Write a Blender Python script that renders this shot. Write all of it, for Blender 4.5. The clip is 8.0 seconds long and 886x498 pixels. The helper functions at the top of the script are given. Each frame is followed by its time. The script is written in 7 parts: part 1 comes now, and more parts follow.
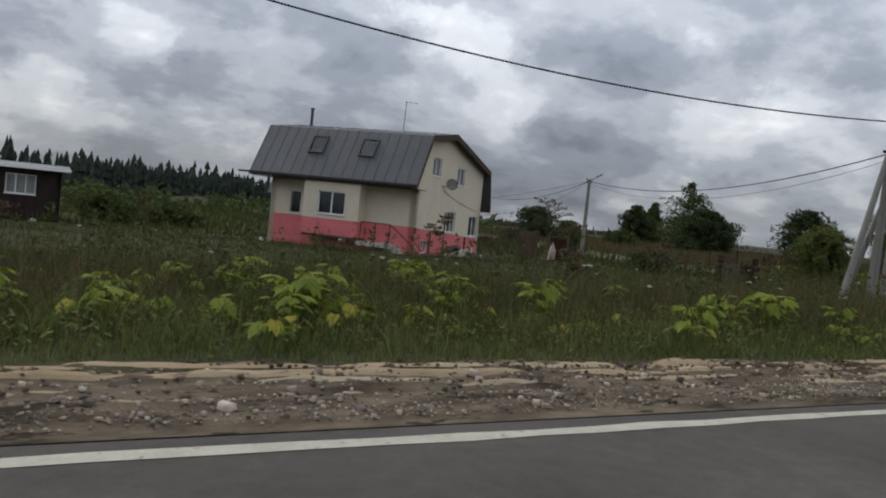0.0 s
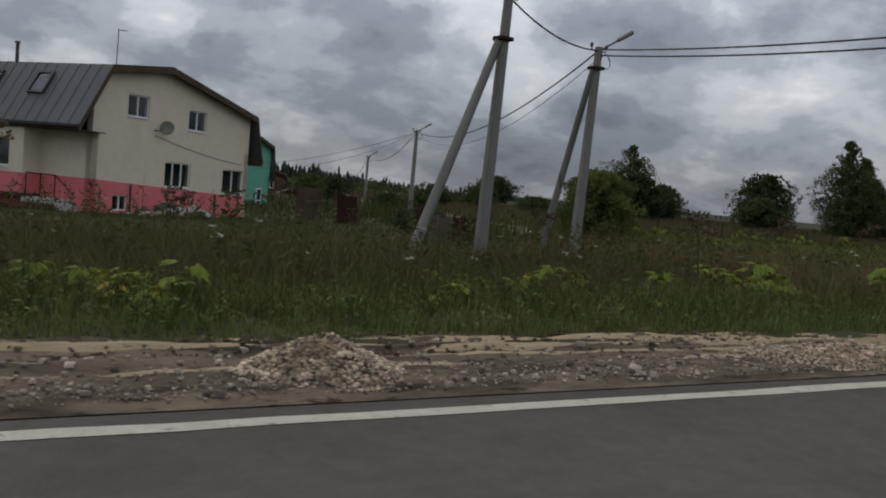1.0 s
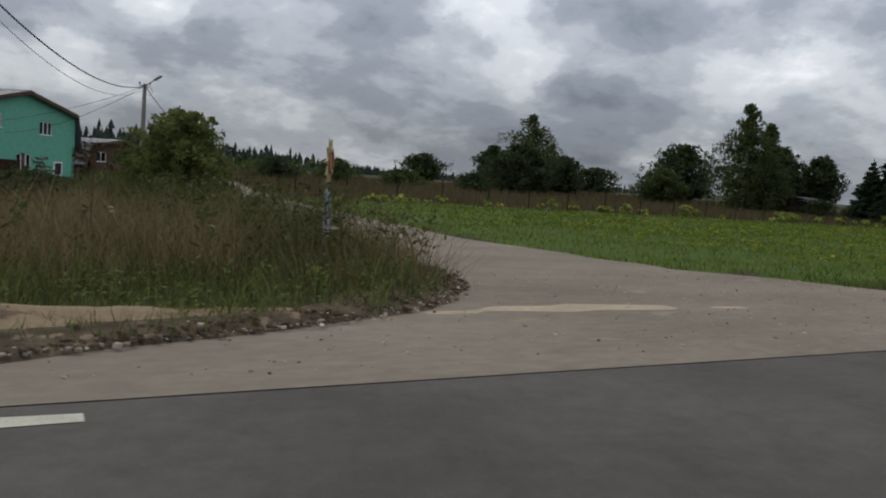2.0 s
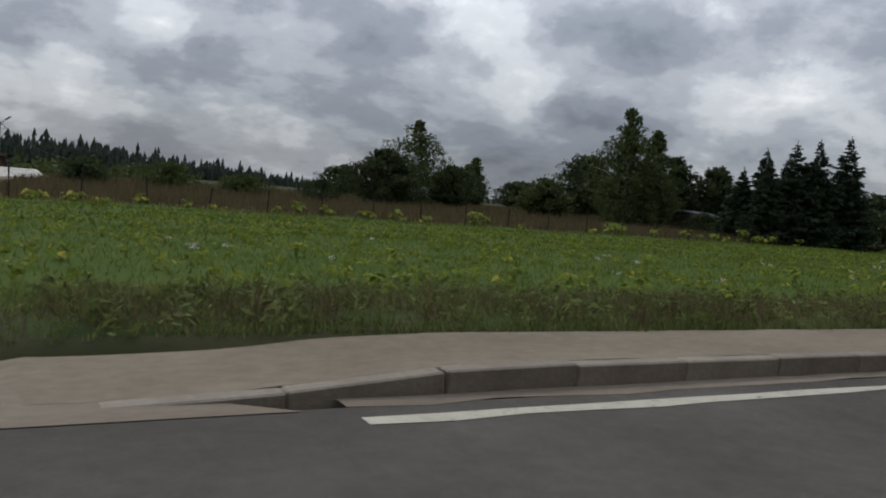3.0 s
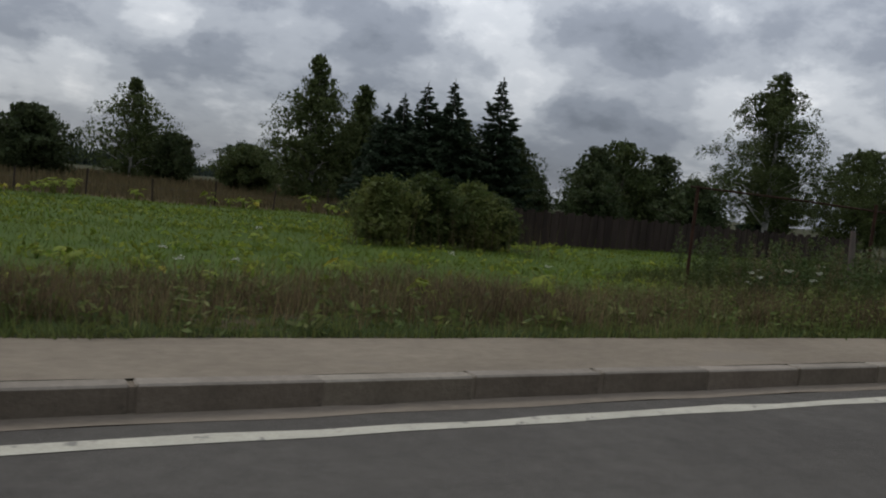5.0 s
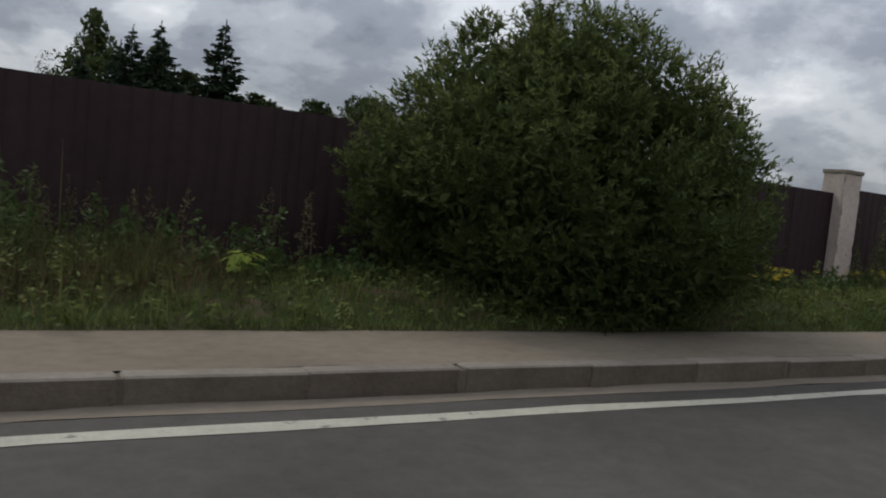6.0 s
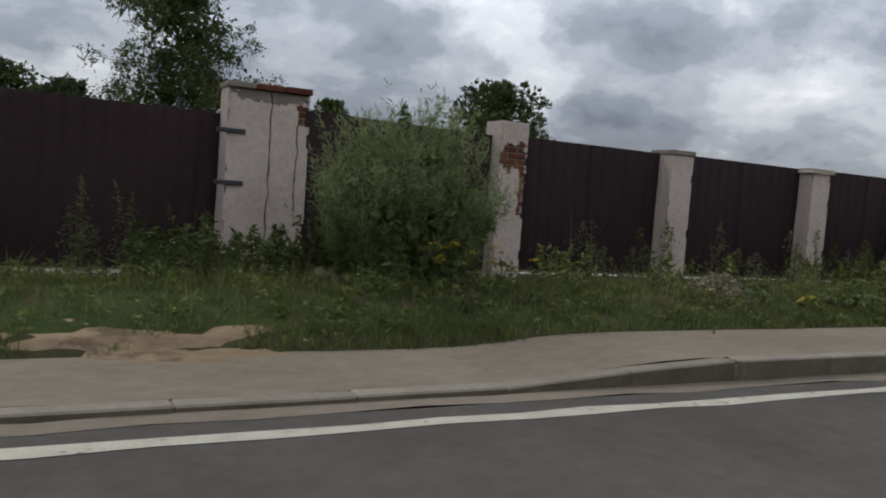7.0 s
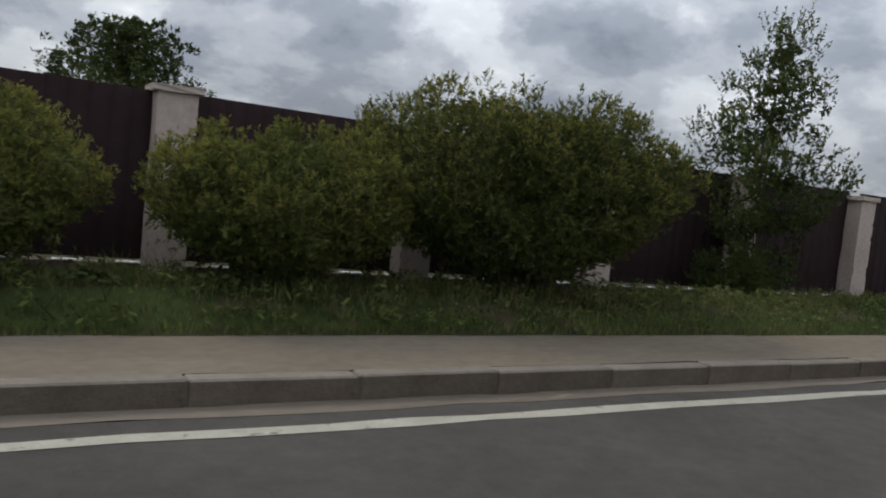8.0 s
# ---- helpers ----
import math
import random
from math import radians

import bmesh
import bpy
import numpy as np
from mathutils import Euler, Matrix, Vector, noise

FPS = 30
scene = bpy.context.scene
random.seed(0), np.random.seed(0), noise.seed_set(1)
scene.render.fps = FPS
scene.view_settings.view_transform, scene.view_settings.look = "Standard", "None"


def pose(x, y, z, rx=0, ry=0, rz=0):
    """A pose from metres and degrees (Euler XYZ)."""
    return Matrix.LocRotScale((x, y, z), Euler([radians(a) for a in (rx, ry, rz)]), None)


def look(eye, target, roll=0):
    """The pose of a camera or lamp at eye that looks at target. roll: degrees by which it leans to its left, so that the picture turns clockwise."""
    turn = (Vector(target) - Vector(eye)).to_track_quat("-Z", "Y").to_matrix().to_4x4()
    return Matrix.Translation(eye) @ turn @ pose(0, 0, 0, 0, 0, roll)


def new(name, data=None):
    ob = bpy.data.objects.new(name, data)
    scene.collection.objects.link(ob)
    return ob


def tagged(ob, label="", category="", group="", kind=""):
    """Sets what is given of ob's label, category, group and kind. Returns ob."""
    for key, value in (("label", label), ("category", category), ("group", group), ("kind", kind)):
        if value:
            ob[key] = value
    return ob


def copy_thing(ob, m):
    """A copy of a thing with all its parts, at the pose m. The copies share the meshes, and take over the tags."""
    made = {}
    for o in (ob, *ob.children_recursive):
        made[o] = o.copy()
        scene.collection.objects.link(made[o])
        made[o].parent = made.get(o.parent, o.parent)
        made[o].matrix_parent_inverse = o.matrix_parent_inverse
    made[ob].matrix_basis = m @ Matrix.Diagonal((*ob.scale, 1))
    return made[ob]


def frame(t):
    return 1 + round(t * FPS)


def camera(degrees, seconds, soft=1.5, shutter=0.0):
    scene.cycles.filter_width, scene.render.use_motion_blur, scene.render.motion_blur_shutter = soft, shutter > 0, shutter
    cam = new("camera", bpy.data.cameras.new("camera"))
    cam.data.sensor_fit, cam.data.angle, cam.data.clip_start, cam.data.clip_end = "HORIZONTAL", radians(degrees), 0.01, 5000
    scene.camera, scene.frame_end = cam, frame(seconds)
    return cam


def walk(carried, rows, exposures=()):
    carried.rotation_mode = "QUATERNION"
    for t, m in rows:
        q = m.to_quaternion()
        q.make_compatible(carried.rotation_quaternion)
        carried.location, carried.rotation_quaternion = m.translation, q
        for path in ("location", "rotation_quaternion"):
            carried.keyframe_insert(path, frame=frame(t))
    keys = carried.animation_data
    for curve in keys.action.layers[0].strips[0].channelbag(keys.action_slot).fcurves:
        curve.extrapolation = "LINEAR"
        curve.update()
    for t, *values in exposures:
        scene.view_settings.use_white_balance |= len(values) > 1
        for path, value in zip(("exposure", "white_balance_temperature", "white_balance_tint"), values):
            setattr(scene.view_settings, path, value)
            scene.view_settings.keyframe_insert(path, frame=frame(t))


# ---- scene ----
cam = camera(58, 8.0, soft=2.0, shutter=0.022)
PATH = [
    (0, look((-0.441, -0.038, 1.255), (4.507, 8.641, 0.826), 5.78)),
    (0.5, look((6.958, 0.005, 1.241), (11.587, 8.852, 0.683), 5.98)),
    (0.7, look((9.897, -0.026, 1.214), (14.555, 8.800, 0.566), 5.82)),
    (1, look((14.307, -0.046, 1.223), (19.015, 8.746, 0.498), 5.00)),
    (1.2, look((17.273, -0.020, 1.231), (21.987, 8.767, 0.482), 4.70)),
    (1.5, look((21.793, -0.072, 1.211), (26.471, 8.731, 0.422), 4.35)),
    (1.8, look((26.214, 0.034, 1.223), (30.905, 8.819, 0.312), 4.06)),
    (2, look((29.210, -0.056, 1.207), (33.931, 8.711, 0.286), 4.19)),
    (2.2, look((32.154, -0.068, 1.225), (36.905, 8.688, 0.346), 4.11)),
    (3.5, look((51.136, -0.003, 1.243), (55.894, 8.770, 0.608), 5.30)),
    (4, look((58.534, 0.014, 1.264), (63.306, 8.775, 0.564), 5.47)),
    (5.3, look((77.394, 0.029, 1.271), (82.120, 8.815, 0.588), 5.68)),
    (5.5, look((80.235, 0.080, 1.263), (84.955, 8.872, 0.608), 5.67)),
    (5.7, look((83.029, 0.064, 1.269), (87.791, 8.832, 0.598), 5.59)),
    (6, look((87.332, 0.005, 1.267), (92.145, 8.738, 0.508), 5.71)),
    (6.2, look((90.273, -0.024, 1.228), (94.745, 8.888, 0.466), 5.27)),
    (6.5, look((94.795, 0.042, 1.224), (99.395, 8.891, 0.498), 4.29)),
    (6.8, look((99.401, -0.002, 1.268), (103.986, 8.850, 0.481), 4.44)),
    (7, look((102.476, 0.045, 1.229), (107.039, 8.916, 0.535), 4.22)),
    (7.2, look((105.545, 0.060, 1.248), (110.140, 8.917, 0.582), 3.93)),
    (7.5, look((110.163, 0.014, 1.259), (114.803, 8.845, 0.567), 4.59)),
    (7.8, look((114.477, 0.014, 1.218), (119.381, 8.702, 0.530), 4.88)),
    (8, look((117.328, -0.049, 1.290), (122.407, 8.538, 0.599), 5.97)),
]
walk(cam, PATH, exposures=((0, 0.02), (0.3, -0.1), (0.5, -0.33), (1.6, -0.28), (2.0, -0.02), (3.5, -0.14), (5.5, -0.2), (6.0, -0.15), (6.25, 0.16), (6.5, 0.36), (6.75, 0.24), (7.0, 0.0), (7.5, -0.1), (8, 0.0)))

# ---- light: an overcast sky with broken cloud, and a veiled sun ----
SUN_AZ, SUN_EL = 105.0, 48.0    # degrees: turned from +x towards +y, and height
CLOUDS = ((7.5, 10.2, 4.2, 2.1, 0.1), (1.6, 8.0, 5.1, 2.1, -0.05), (3.0, 6.5, 2.8, 1.0, 0.07), (10.9, 7.2, 5.6, 2.3, -0.07), (8.6, 3.6, 2.6, 0.7, 0.07), (15.6, 10.1, 2.8, 3.7, 0.05), (24.5, 10.9, 6.1, 1.9, -0.05), (27.1, 13.4, 5.1, 1.2, 0.12), (31.4, 11.0, 2.3, 1.9, 0.08), (39.5, 11.8, 8.0, 2.0, -0.045), (33.8, 8.1, 2.8, 1.6, 0.1), (44.6, 13.7, 3.3, 1.6, 0.06), (52.0, 9.8, 2.1, 2.6, 0.06), (55.2, 10.9, 2.8, 2.8, -0.06), (26.8, 3.5, 9.3, 2.3, -0.05), (42.1, 5.6, 5.6, 1.9, -0.06), (48.5, 7.9, 4.2, 1.9, 0.05), (53.7, 4.1, 4.2, 1.4, 0.03), (3.7, 4.8, 7.5, 0.8, 0.05), (49.0, 10.5, 7.5, 4.5, -0.055))
world = bpy.data.worlds.new("overcast_sky")
scene.world = world
world.use_nodes = True
wt = world.node_tree
wt.nodes.clear()


def wnode(kind, **values):
    n = wt.nodes.new(kind)
    for key, value in values.items():
        n.inputs[key].default_value = value
    return n


def wmath(op, a, b=None):
    n = wt.nodes.new("ShaderNodeMath")
    n.operation = op
    for k, v in enumerate((a, b)):
        if v is None:
            continue
        if isinstance(v, (int, float)):
            n.inputs[k].default_value = v
        else:
            wt.links.new(v, n.inputs[k])
    return n.outputs[0]


coord = wt.nodes.new("ShaderNodeTexCoord")
split = wt.nodes.new("ShaderNodeSeparateXYZ")
wt.links.new(coord.outputs["Generated"], split.inputs[0])
height = wmath("MAXIMUM", split.outputs[2], 0.0)
lift = wmath("ADD", height, 0.38)
flat = wt.nodes.new("ShaderNodeCombineXYZ")
wt.links.new(wmath("DIVIDE", split.outputs[0], lift), flat.inputs[0])
wt.links.new(wmath("DIVIDE", split.outputs[1], lift), flat.inputs[1])
flat.inputs[2].default_value = 9.3
big = wnode("ShaderNodeTexNoise", Scale=2.2, Detail=9.0, Roughness=0.5, Distortion=0.3)
fine = wnode("ShaderNodeTexNoise", Scale=7.5, Detail=8.0, Roughness=0.56, Distortion=0.1)
wt.links.new(flat.outputs[0], big.inputs["Vector"])
wt.links.new(flat.outputs[0], fine.inputs["Vector"])
cloud = wmath("ADD", wmath("MULTIPLY", big.outputs["Fac"], 0.42), wmath("ADD", wmath("MULTIPLY", fine.outputs["Fac"], 0.22), 0.165))
# the larger cloud masses and gaps: bearing from +y towards +x, height, half width, half height (degrees), and how much lighter
ragged_edge = wnode("ShaderNodeTexNoise", Scale=7.0, Detail=6.0, Roughness=0.6)
wt.links.new(coord.outputs["Generated"], ragged_edge.inputs["Vector"])
rag = wmath("SUBTRACT", ragged_edge.outputs["Fac"], 0.5)
bearing = wmath("ADD", wmath("MULTIPLY", wmath("ARCTAN2", split.outputs[0], split.outputs[1]), 57.2958), wmath("MULTIPLY", rag, 14.0))
rise = wmath("ADD", wmath("MULTIPLY", wmath("ARCSINE", split.outputs[2]), 57.2958), wmath("MULTIPLY", rag, -8.0))
for az0, el0, wide, tall, gain in CLOUDS:
    du = wmath("DIVIDE", wmath("SUBTRACT", bearing, az0), wide)
    dv = wmath("DIVIDE", wmath("SUBTRACT", rise, el0), tall)
    q = wmath("ADD", wmath("MULTIPLY", du, du), wmath("MULTIPLY", dv, dv))
    cloud = wmath("ADD", cloud, wmath("MULTIPLY", wmath("EXPONENT", wmath("MULTIPLY", q, -1.0)), gain * 0.85))
ramp = wt.nodes.new("ShaderNodeValToRGB")
ramp.color_ramp.interpolation = "EASE"
stops = ramp.color_ramp.elements
stops[0].position, stops[0].color = 0.36, (0.175, 0.196, 0.235, 1)
stops[1].position, stops[1].color = 0.64, (0.84, 0.85, 0.865, 1)
for pos, col in ((0.44, (0.262, 0.287, 0.335, 1)), (0.50, (0.39, 0.417, 0.462, 1)), (0.56, (0.575, 0.6, 0.635, 1))):
    e = stops.new(pos)
    e.color = col
wt.links.new(cloud, ramp.inputs[0])
# darker, bluer cloud base towards the horizon
low = wt.nodes.new("ShaderNodeMapRange")
low.inputs["From Min"].default_value, low.inputs["From Max"].default_value = 0.04, 0.42
low.inputs["To Min"].default_value, low.inputs["To Max"].default_value = 0.55, 1.5
wt.links.new(height, low.inputs["Value"])
dim = wt.nodes.new("ShaderNodeMix")
dim.data_type, dim.blend_type = "RGBA", "MULTIPLY"
dim.inputs[0].default_value = 1.0
grey = wt.nodes.new("ShaderNodeCombineXYZ")
for k, tint in enumerate((0.992, 1.0, 1.012)):
    wt.links.new(wmath("MULTIPLY", low.outputs[0], tint), grey.inputs[k])
wt.links.new(ramp.outputs[0], dim.inputs[6])
wt.links.new(grey.outputs[0], dim.inputs[7])
sky = wt.nodes.new("ShaderNodeTexSky")
sky.sky_type, sky.sun_disc = "NISHITA", False
sky.sun_elevation, sky.sun_rotation = radians(SUN_EL), radians(90 - SUN_AZ)
sky_bg = wnode("ShaderNodeBackground", Strength=0.07)
cloud_bg = wnode("ShaderNodeBackground", Strength=1.46)
both = wt.nodes.new("ShaderNodeMixShader")
both.inputs[0].default_value = 0.93
wt.links.new(sky.outputs[0], sky_bg.inputs[0])
wt.links.new(dim.outputs[2], cloud_bg.inputs[0])
wt.links.new(sky_bg.outputs[0], both.inputs[1])
wt.links.new(cloud_bg.outputs[0], both.inputs[2])
wout = wt.nodes.new("ShaderNodeOutputWorld")
wt.links.new(both.outputs[0], wout.inputs[0])

lamp = bpy.data.lights.new("sun", "SUN")
lamp.energy, lamp.angle, lamp.color = 1.25, radians(20), (1.0, 0.95, 0.87)
sun = new("sun", lamp)
az, el = radians(SUN_AZ), radians(SUN_EL)
sun.matrix_world = look((0, 0, 60), (-math.cos(az) * math.cos(el), -math.sin(az) * math.cos(el), 60 - math.sin(el)))
scene.view_settings.exposure = 0.0


# ---- materials ----
def rgb(c):
    return (*c, 1.0)


def material(name, base, second=None, scale=3.0, rough=0.8, bump=0.2, bump_scale=None, metal=0.0, spots=None, spot_at=0.62, spot_scale=1.0,
             piece=0.0, gloss=0.4, leaf=0.0, stretch=None):
    """A surface with a coarse drift between two colours, a fine grain, worn spots, relief and, for loose pieces, a change from one to the next."""
    m = bpy.data.materials.new(name)
    m.use_nodes = True
    nt = m.node_tree
    n, link = nt.nodes, nt.links.new
    p = n["Principled BSDF"]
    p.inputs["Roughness"].default_value = rough
    p.inputs["Metallic"].default_value = metal
    p.inputs["Specular IOR Level"].default_value = gloss if rough < 0.8 else gloss * 0.2
    co = n.new("ShaderNodeTexCoord")
    mapping = n.new("ShaderNodeMapping")
    link(co.outputs["Object"], mapping.inputs[0])
    if stretch:
        mapping.inputs["Scale"].default_value = stretch
    second = second or tuple(min(1, v * 1.35) for v in base)

    def noise_tex(s, detail=5, roughness=0.55):
        t = n.new("ShaderNodeTexNoise")
        t.inputs["Scale"].default_value, t.inputs["Detail"].default_value, t.inputs["Roughness"].default_value = s, detail, roughness
        link(mapping.outputs[0], t.inputs["Vector"])
        return t.outputs["Fac"]

    def ramp_of(fac, a, b):
        r = n.new("ShaderNodeMapRange")
        r.inputs["From Min"].default_value, r.inputs["From Max"].default_value = a, b
        link(fac, r.inputs["Value"])
        return r.outputs[0]

    def blend(fac, a, b, mode="MIX"):
        x = n.new("ShaderNodeMix")
        x.data_type, x.blend_type = "RGBA", mode
        for sock, v in ((x.inputs[0], fac), (x.inputs[6], a), (x.inputs[7], b)):
            if isinstance(v, (int, float)):
                sock.default_value = v
            elif isinstance(v, tuple):
                sock.default_value = rgb(v)
            else:
                link(v, sock)
        return x.outputs[2]

    colour = blend(ramp_of(noise_tex(scale), 0.32, 0.68), base, second)
    grain = noise_tex(scale * 11, 4, 0.7)
    colour = blend(0.5, colour, blend(ramp_of(grain, 0.2, 0.8), (0.55, 0.55, 0.55), (1.35, 1.35, 1.35)), "MULTIPLY")
    if spots:
        s = n.new("ShaderNodeMapRange")
        s.inputs["From Min"].default_value, s.inputs["From Max"].default_value = spot_at, spot_at + 0.05
        link(noise_tex(spot_scale, 6, 0.62), s.inputs["Value"])
        colour = blend(s.outputs[0], colour, spots)
    if piece:
        g = n.new("ShaderNodeNewGeometry") if leaf else n.new("ShaderNodeObjectInfo")
        hue = n.new("ShaderNodeHueSaturation")
        rnd = g.outputs["Random Per Island"] if leaf else g.outputs["Random"]
        v = n.new("ShaderNodeMapRange")
        v.inputs["To Min"].default_value, v.inputs["To Max"].default_value = 1 - piece, 1 + piece
        link(rnd, v.inputs["Value"])
        link(v.outputs[0], hue.inputs["Value"])
        h = n.new("ShaderNodeMapRange")
        h.inputs["To Min"].default_value, h.inputs["To Max"].default_value = 0.5 - 0.06 * piece, 0.5 + 0.04 * piece
        frac = n.new("ShaderNodeMath")
        frac.operation = "FRACT"
        mul = n.new("ShaderNodeMath")
        mul.operation = "MULTIPLY"
        mul.inputs[1].default_value = 7.31
        link(rnd, mul.inputs[0])
        link(mul.outputs[0], frac.inputs[0])
        link(frac.outputs[0], h.inputs["Value"])
        link(h.outputs[0], hue.inputs["Hue"])
        link(colour, hue.inputs["Color"])
        colour = hue.outputs[0]
    link(colour, p.inputs["Base Color"])
    if bump:
        b = n.new("ShaderNodeBump")
        b.inputs["Strength"].default_value, b.inputs["Distance"].default_value = bump, 0.02
        link(noise_tex(bump_scale or scale * 9, 6, 0.65), b.inputs["Height"])
        link(b.outputs[0], p.inputs["Normal"])
    if leaf:
        tr = n.new("ShaderNodeBsdfTranslucent")
        link(colour, tr.inputs[0])
        mx = n.new("ShaderNodeMixShader")
        mx.inputs[0].default_value = leaf
        link(p.outputs[0], mx.inputs[1])
        link(tr.outputs[0], mx.inputs[2])
        link(mx.outputs[0], n["Material Output"].inputs[0])
    return m


ASPHALT = material("asphalt", (0.066, 0.06, 0.053), (0.097, 0.089, 0.078), 0.6, 0.82, 0.5, 120, spots=(0.12, 0.118, 0.112), spot_at=0.60, spot_scale=90)
OLD_ASPHALT = material("dusty_asphalt", (0.15, 0.125, 0.098), (0.2, 0.168, 0.133), 0.8, 0.9, 0.4, 90, spots=(0.215, 0.178, 0.135), spot_at=0.62, spot_scale=2.2, stretch=(0.45, 1, 1))
WALK_ASPHALT = material("footway_asphalt", (0.16, 0.133, 0.101), (0.205, 0.172, 0.131), 1.1, 0.9, 0.35, 100, spots=(0.18, 0.152, 0.12), spot_at=0.61, spot_scale=1.6, stretch=(0.6, 1, 1))
LINE_PAINT = material("road_paint", (0.33, 0.31, 0.25), (0.42, 0.395, 0.32), 4, 0.75, 0.3, 90, spots=(0.17, 0.16, 0.135), spot_at=0.6, spot_scale=9)
PALE_SAND = material("streaked_sand", (0.24, 0.178, 0.11), (0.36, 0.28, 0.185), 1.6, 0.95, 0.8, 22, spots=(0.085, 0.063, 0.042), spot_at=0.57, spot_scale=3.2, stretch=(0.35, 1, 1))
SAND = material("pale_sand", (0.19, 0.138, 0.086), (0.27, 0.2, 0.126), 1.6, 0.95, 0.9, 18, spots=(0.125, 0.09, 0.058), spot_at=0.56, spot_scale=2.6, stretch=(0.5, 1, 1))
MUD = material("muddy_shoulder", (0.048, 0.037, 0.026), (0.175, 0.137, 0.095), 4.5, 0.9, 1.0, 34, spots=(0.036, 0.027, 0.018), spot_at=0.57, spot_scale=7.0, stretch=(0.36, 1, 1))
SILT = material("pale_silt", (0.26, 0.205, 0.14), (0.36, 0.295, 0.21), 3.0, 0.9, 0.3, 30, spots=(0.22, 0.175, 0.12), spot_at=0.6, spot_scale=6.0, stretch=(0.4, 1, 1))
WET_MUD = material("wet_mud", (0.038, 0.028, 0.019), (0.12, 0.089, 0.058), 4.5, 0.85, 1.0, 30, spots=(0.19, 0.142, 0.092), spot_at=0.58, spot_scale=3.5)
TURF = material("field_turf", (0.041, 0.069, 0.012), (0.062, 0.090, 0.017), 0.9, 0.95, 0.8, 14, spots=(0.043, 0.060, 0.017), spot_at=0.62, spot_scale=1.1)
LAWN = material("verge_turf", (0.029, 0.043, 0.013), (0.045, 0.060, 0.019), 1.2, 0.95, 0.8, 14, spots=(0.073, 0.057, 0.036), spot_at=0.57, spot_scale=1.3)
DRY_TURF = material("brown_turf", (0.062, 0.046, 0.024), (0.09, 0.068, 0.034), 0.9, 0.95, 0.8, 10)
SOIL = material("meadow_soil", (0.03, 0.032, 0.015), (0.05, 0.048, 0.023), 0.35, 0.95, 0.8, 5, spots=(0.052, 0.042, 0.024), spot_at=0.64, spot_scale=0.8)
STONE = material("gravel_stone", (0.16, 0.13, 0.1), (0.34, 0.295, 0.235), 5, 0.9, 0.3, 20, piece=0.75, leaf=0.001)
CRUSHED = material("crushed_limestone", (0.19, 0.15, 0.1), (0.47, 0.385, 0.275), 5, 0.9, 0.3, 20, piece=0.75, leaf=0.001)
# kerb tops paler than the sides: skylight put into the colour
KERB_TOP = material("sky_lit_kerb_top", (0.19, 0.165, 0.135), (0.25, 0.22, 0.18), 2.2, 0.92, 0.4, 45, spots=(0.14, 0.12, 0.095), spot_at=0.6, spot_scale=3.0, piece=0.1)
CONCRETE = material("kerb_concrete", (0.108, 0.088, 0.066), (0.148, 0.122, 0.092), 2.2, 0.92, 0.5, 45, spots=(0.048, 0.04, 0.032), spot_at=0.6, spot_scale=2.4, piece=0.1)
POLE_CONCRETE = material("pole_concrete", (0.17, 0.165, 0.145), (0.235, 0.228, 0.2), 1.5, 0.88, 0.4, 30, spots=(0.13, 0.125, 0.11), spot_at=0.6, spot_scale=2, stretch=(1, 1, 0.25))
STEEL = material("dark_steel", (0.05, 0.05, 0.052), (0.08, 0.075, 0.07), 5, 0.55, 0.2, 40, metal=0.6)
CABLE = material("black_cable", (0.012, 0.012, 0.013), (0.02, 0.02, 0.02), 5, 0.5, 0.0)
RUST = material("rusty_steel", (0.032, 0.018, 0.013), (0.055, 0.029, 0.019), 6, 0.85, 0.4, 50, metal=0.2)
CREAM = material("cream_render", (0.64, 0.565, 0.435), (0.68, 0.605, 0.475), 2.6, 0.9, 0.08, 40, spots=(0.61, 0.54, 0.42), spot_at=0.6, spot_scale=0.5)
PINK = material("pink_render", (0.62, 0.165, 0.175), (0.69, 0.2, 0.205), 2.6, 0.9, 0.25, 40, spots=(0.42, 0.13, 0.13), spot_at=0.62, spot_scale=0.9)
MINT = material("mint_render", (0.13, 0.36, 0.26), (0.16, 0.42, 0.305), 2.6, 0.9, 0.2, 40)
DEEP_MINT = material("dark_green_render", (0.05, 0.17, 0.125), (0.07, 0.21, 0.155), 0.6, 0.9, 0.2, 40)
BROWN_WALL = material("brown_timber_wall", (0.075, 0.042, 0.03), (0.105, 0.06, 0.042), 1.2, 0.85, 0.3, 20, stretch=(1, 1, 6))
YELLOW_WALL = material("yellow_render", (0.65, 0.40, 0.05), (0.7, 0.45, 0.07), 0.6, 0.9, 0.2, 40)
ROOF = material("grey_roof_sheet", (0.062, 0.064, 0.07), (0.086, 0.089, 0.096), 0.35, 0.55, 0.1, 20, metal=0.1, spots=(0.05, 0.053, 0.06), spot_at=0.62, spot_scale=0.5)
SOFFIT = material("brown_soffit", (0.07, 0.05, 0.037), (0.1, 0.07, 0.052), 1.5, 0.8, 0.2, 20)
DARK_WOOD = material("dark_planks", (0.028, 0.021, 0.018), (0.045, 0.034, 0.028), 3, 0.9, 0.4, 20, stretch=(1, 1, 0.2), piece=0.2)
WHITE = material("white_frame", (0.72, 0.72, 0.70), (0.8, 0.8, 0.78), 2, 0.5, 0.05)
DARK_ROOM = material("dark_inside", (0.03, 0.032, 0.035), (0.05, 0.05, 0.052), 1, 0.9, 0.0)
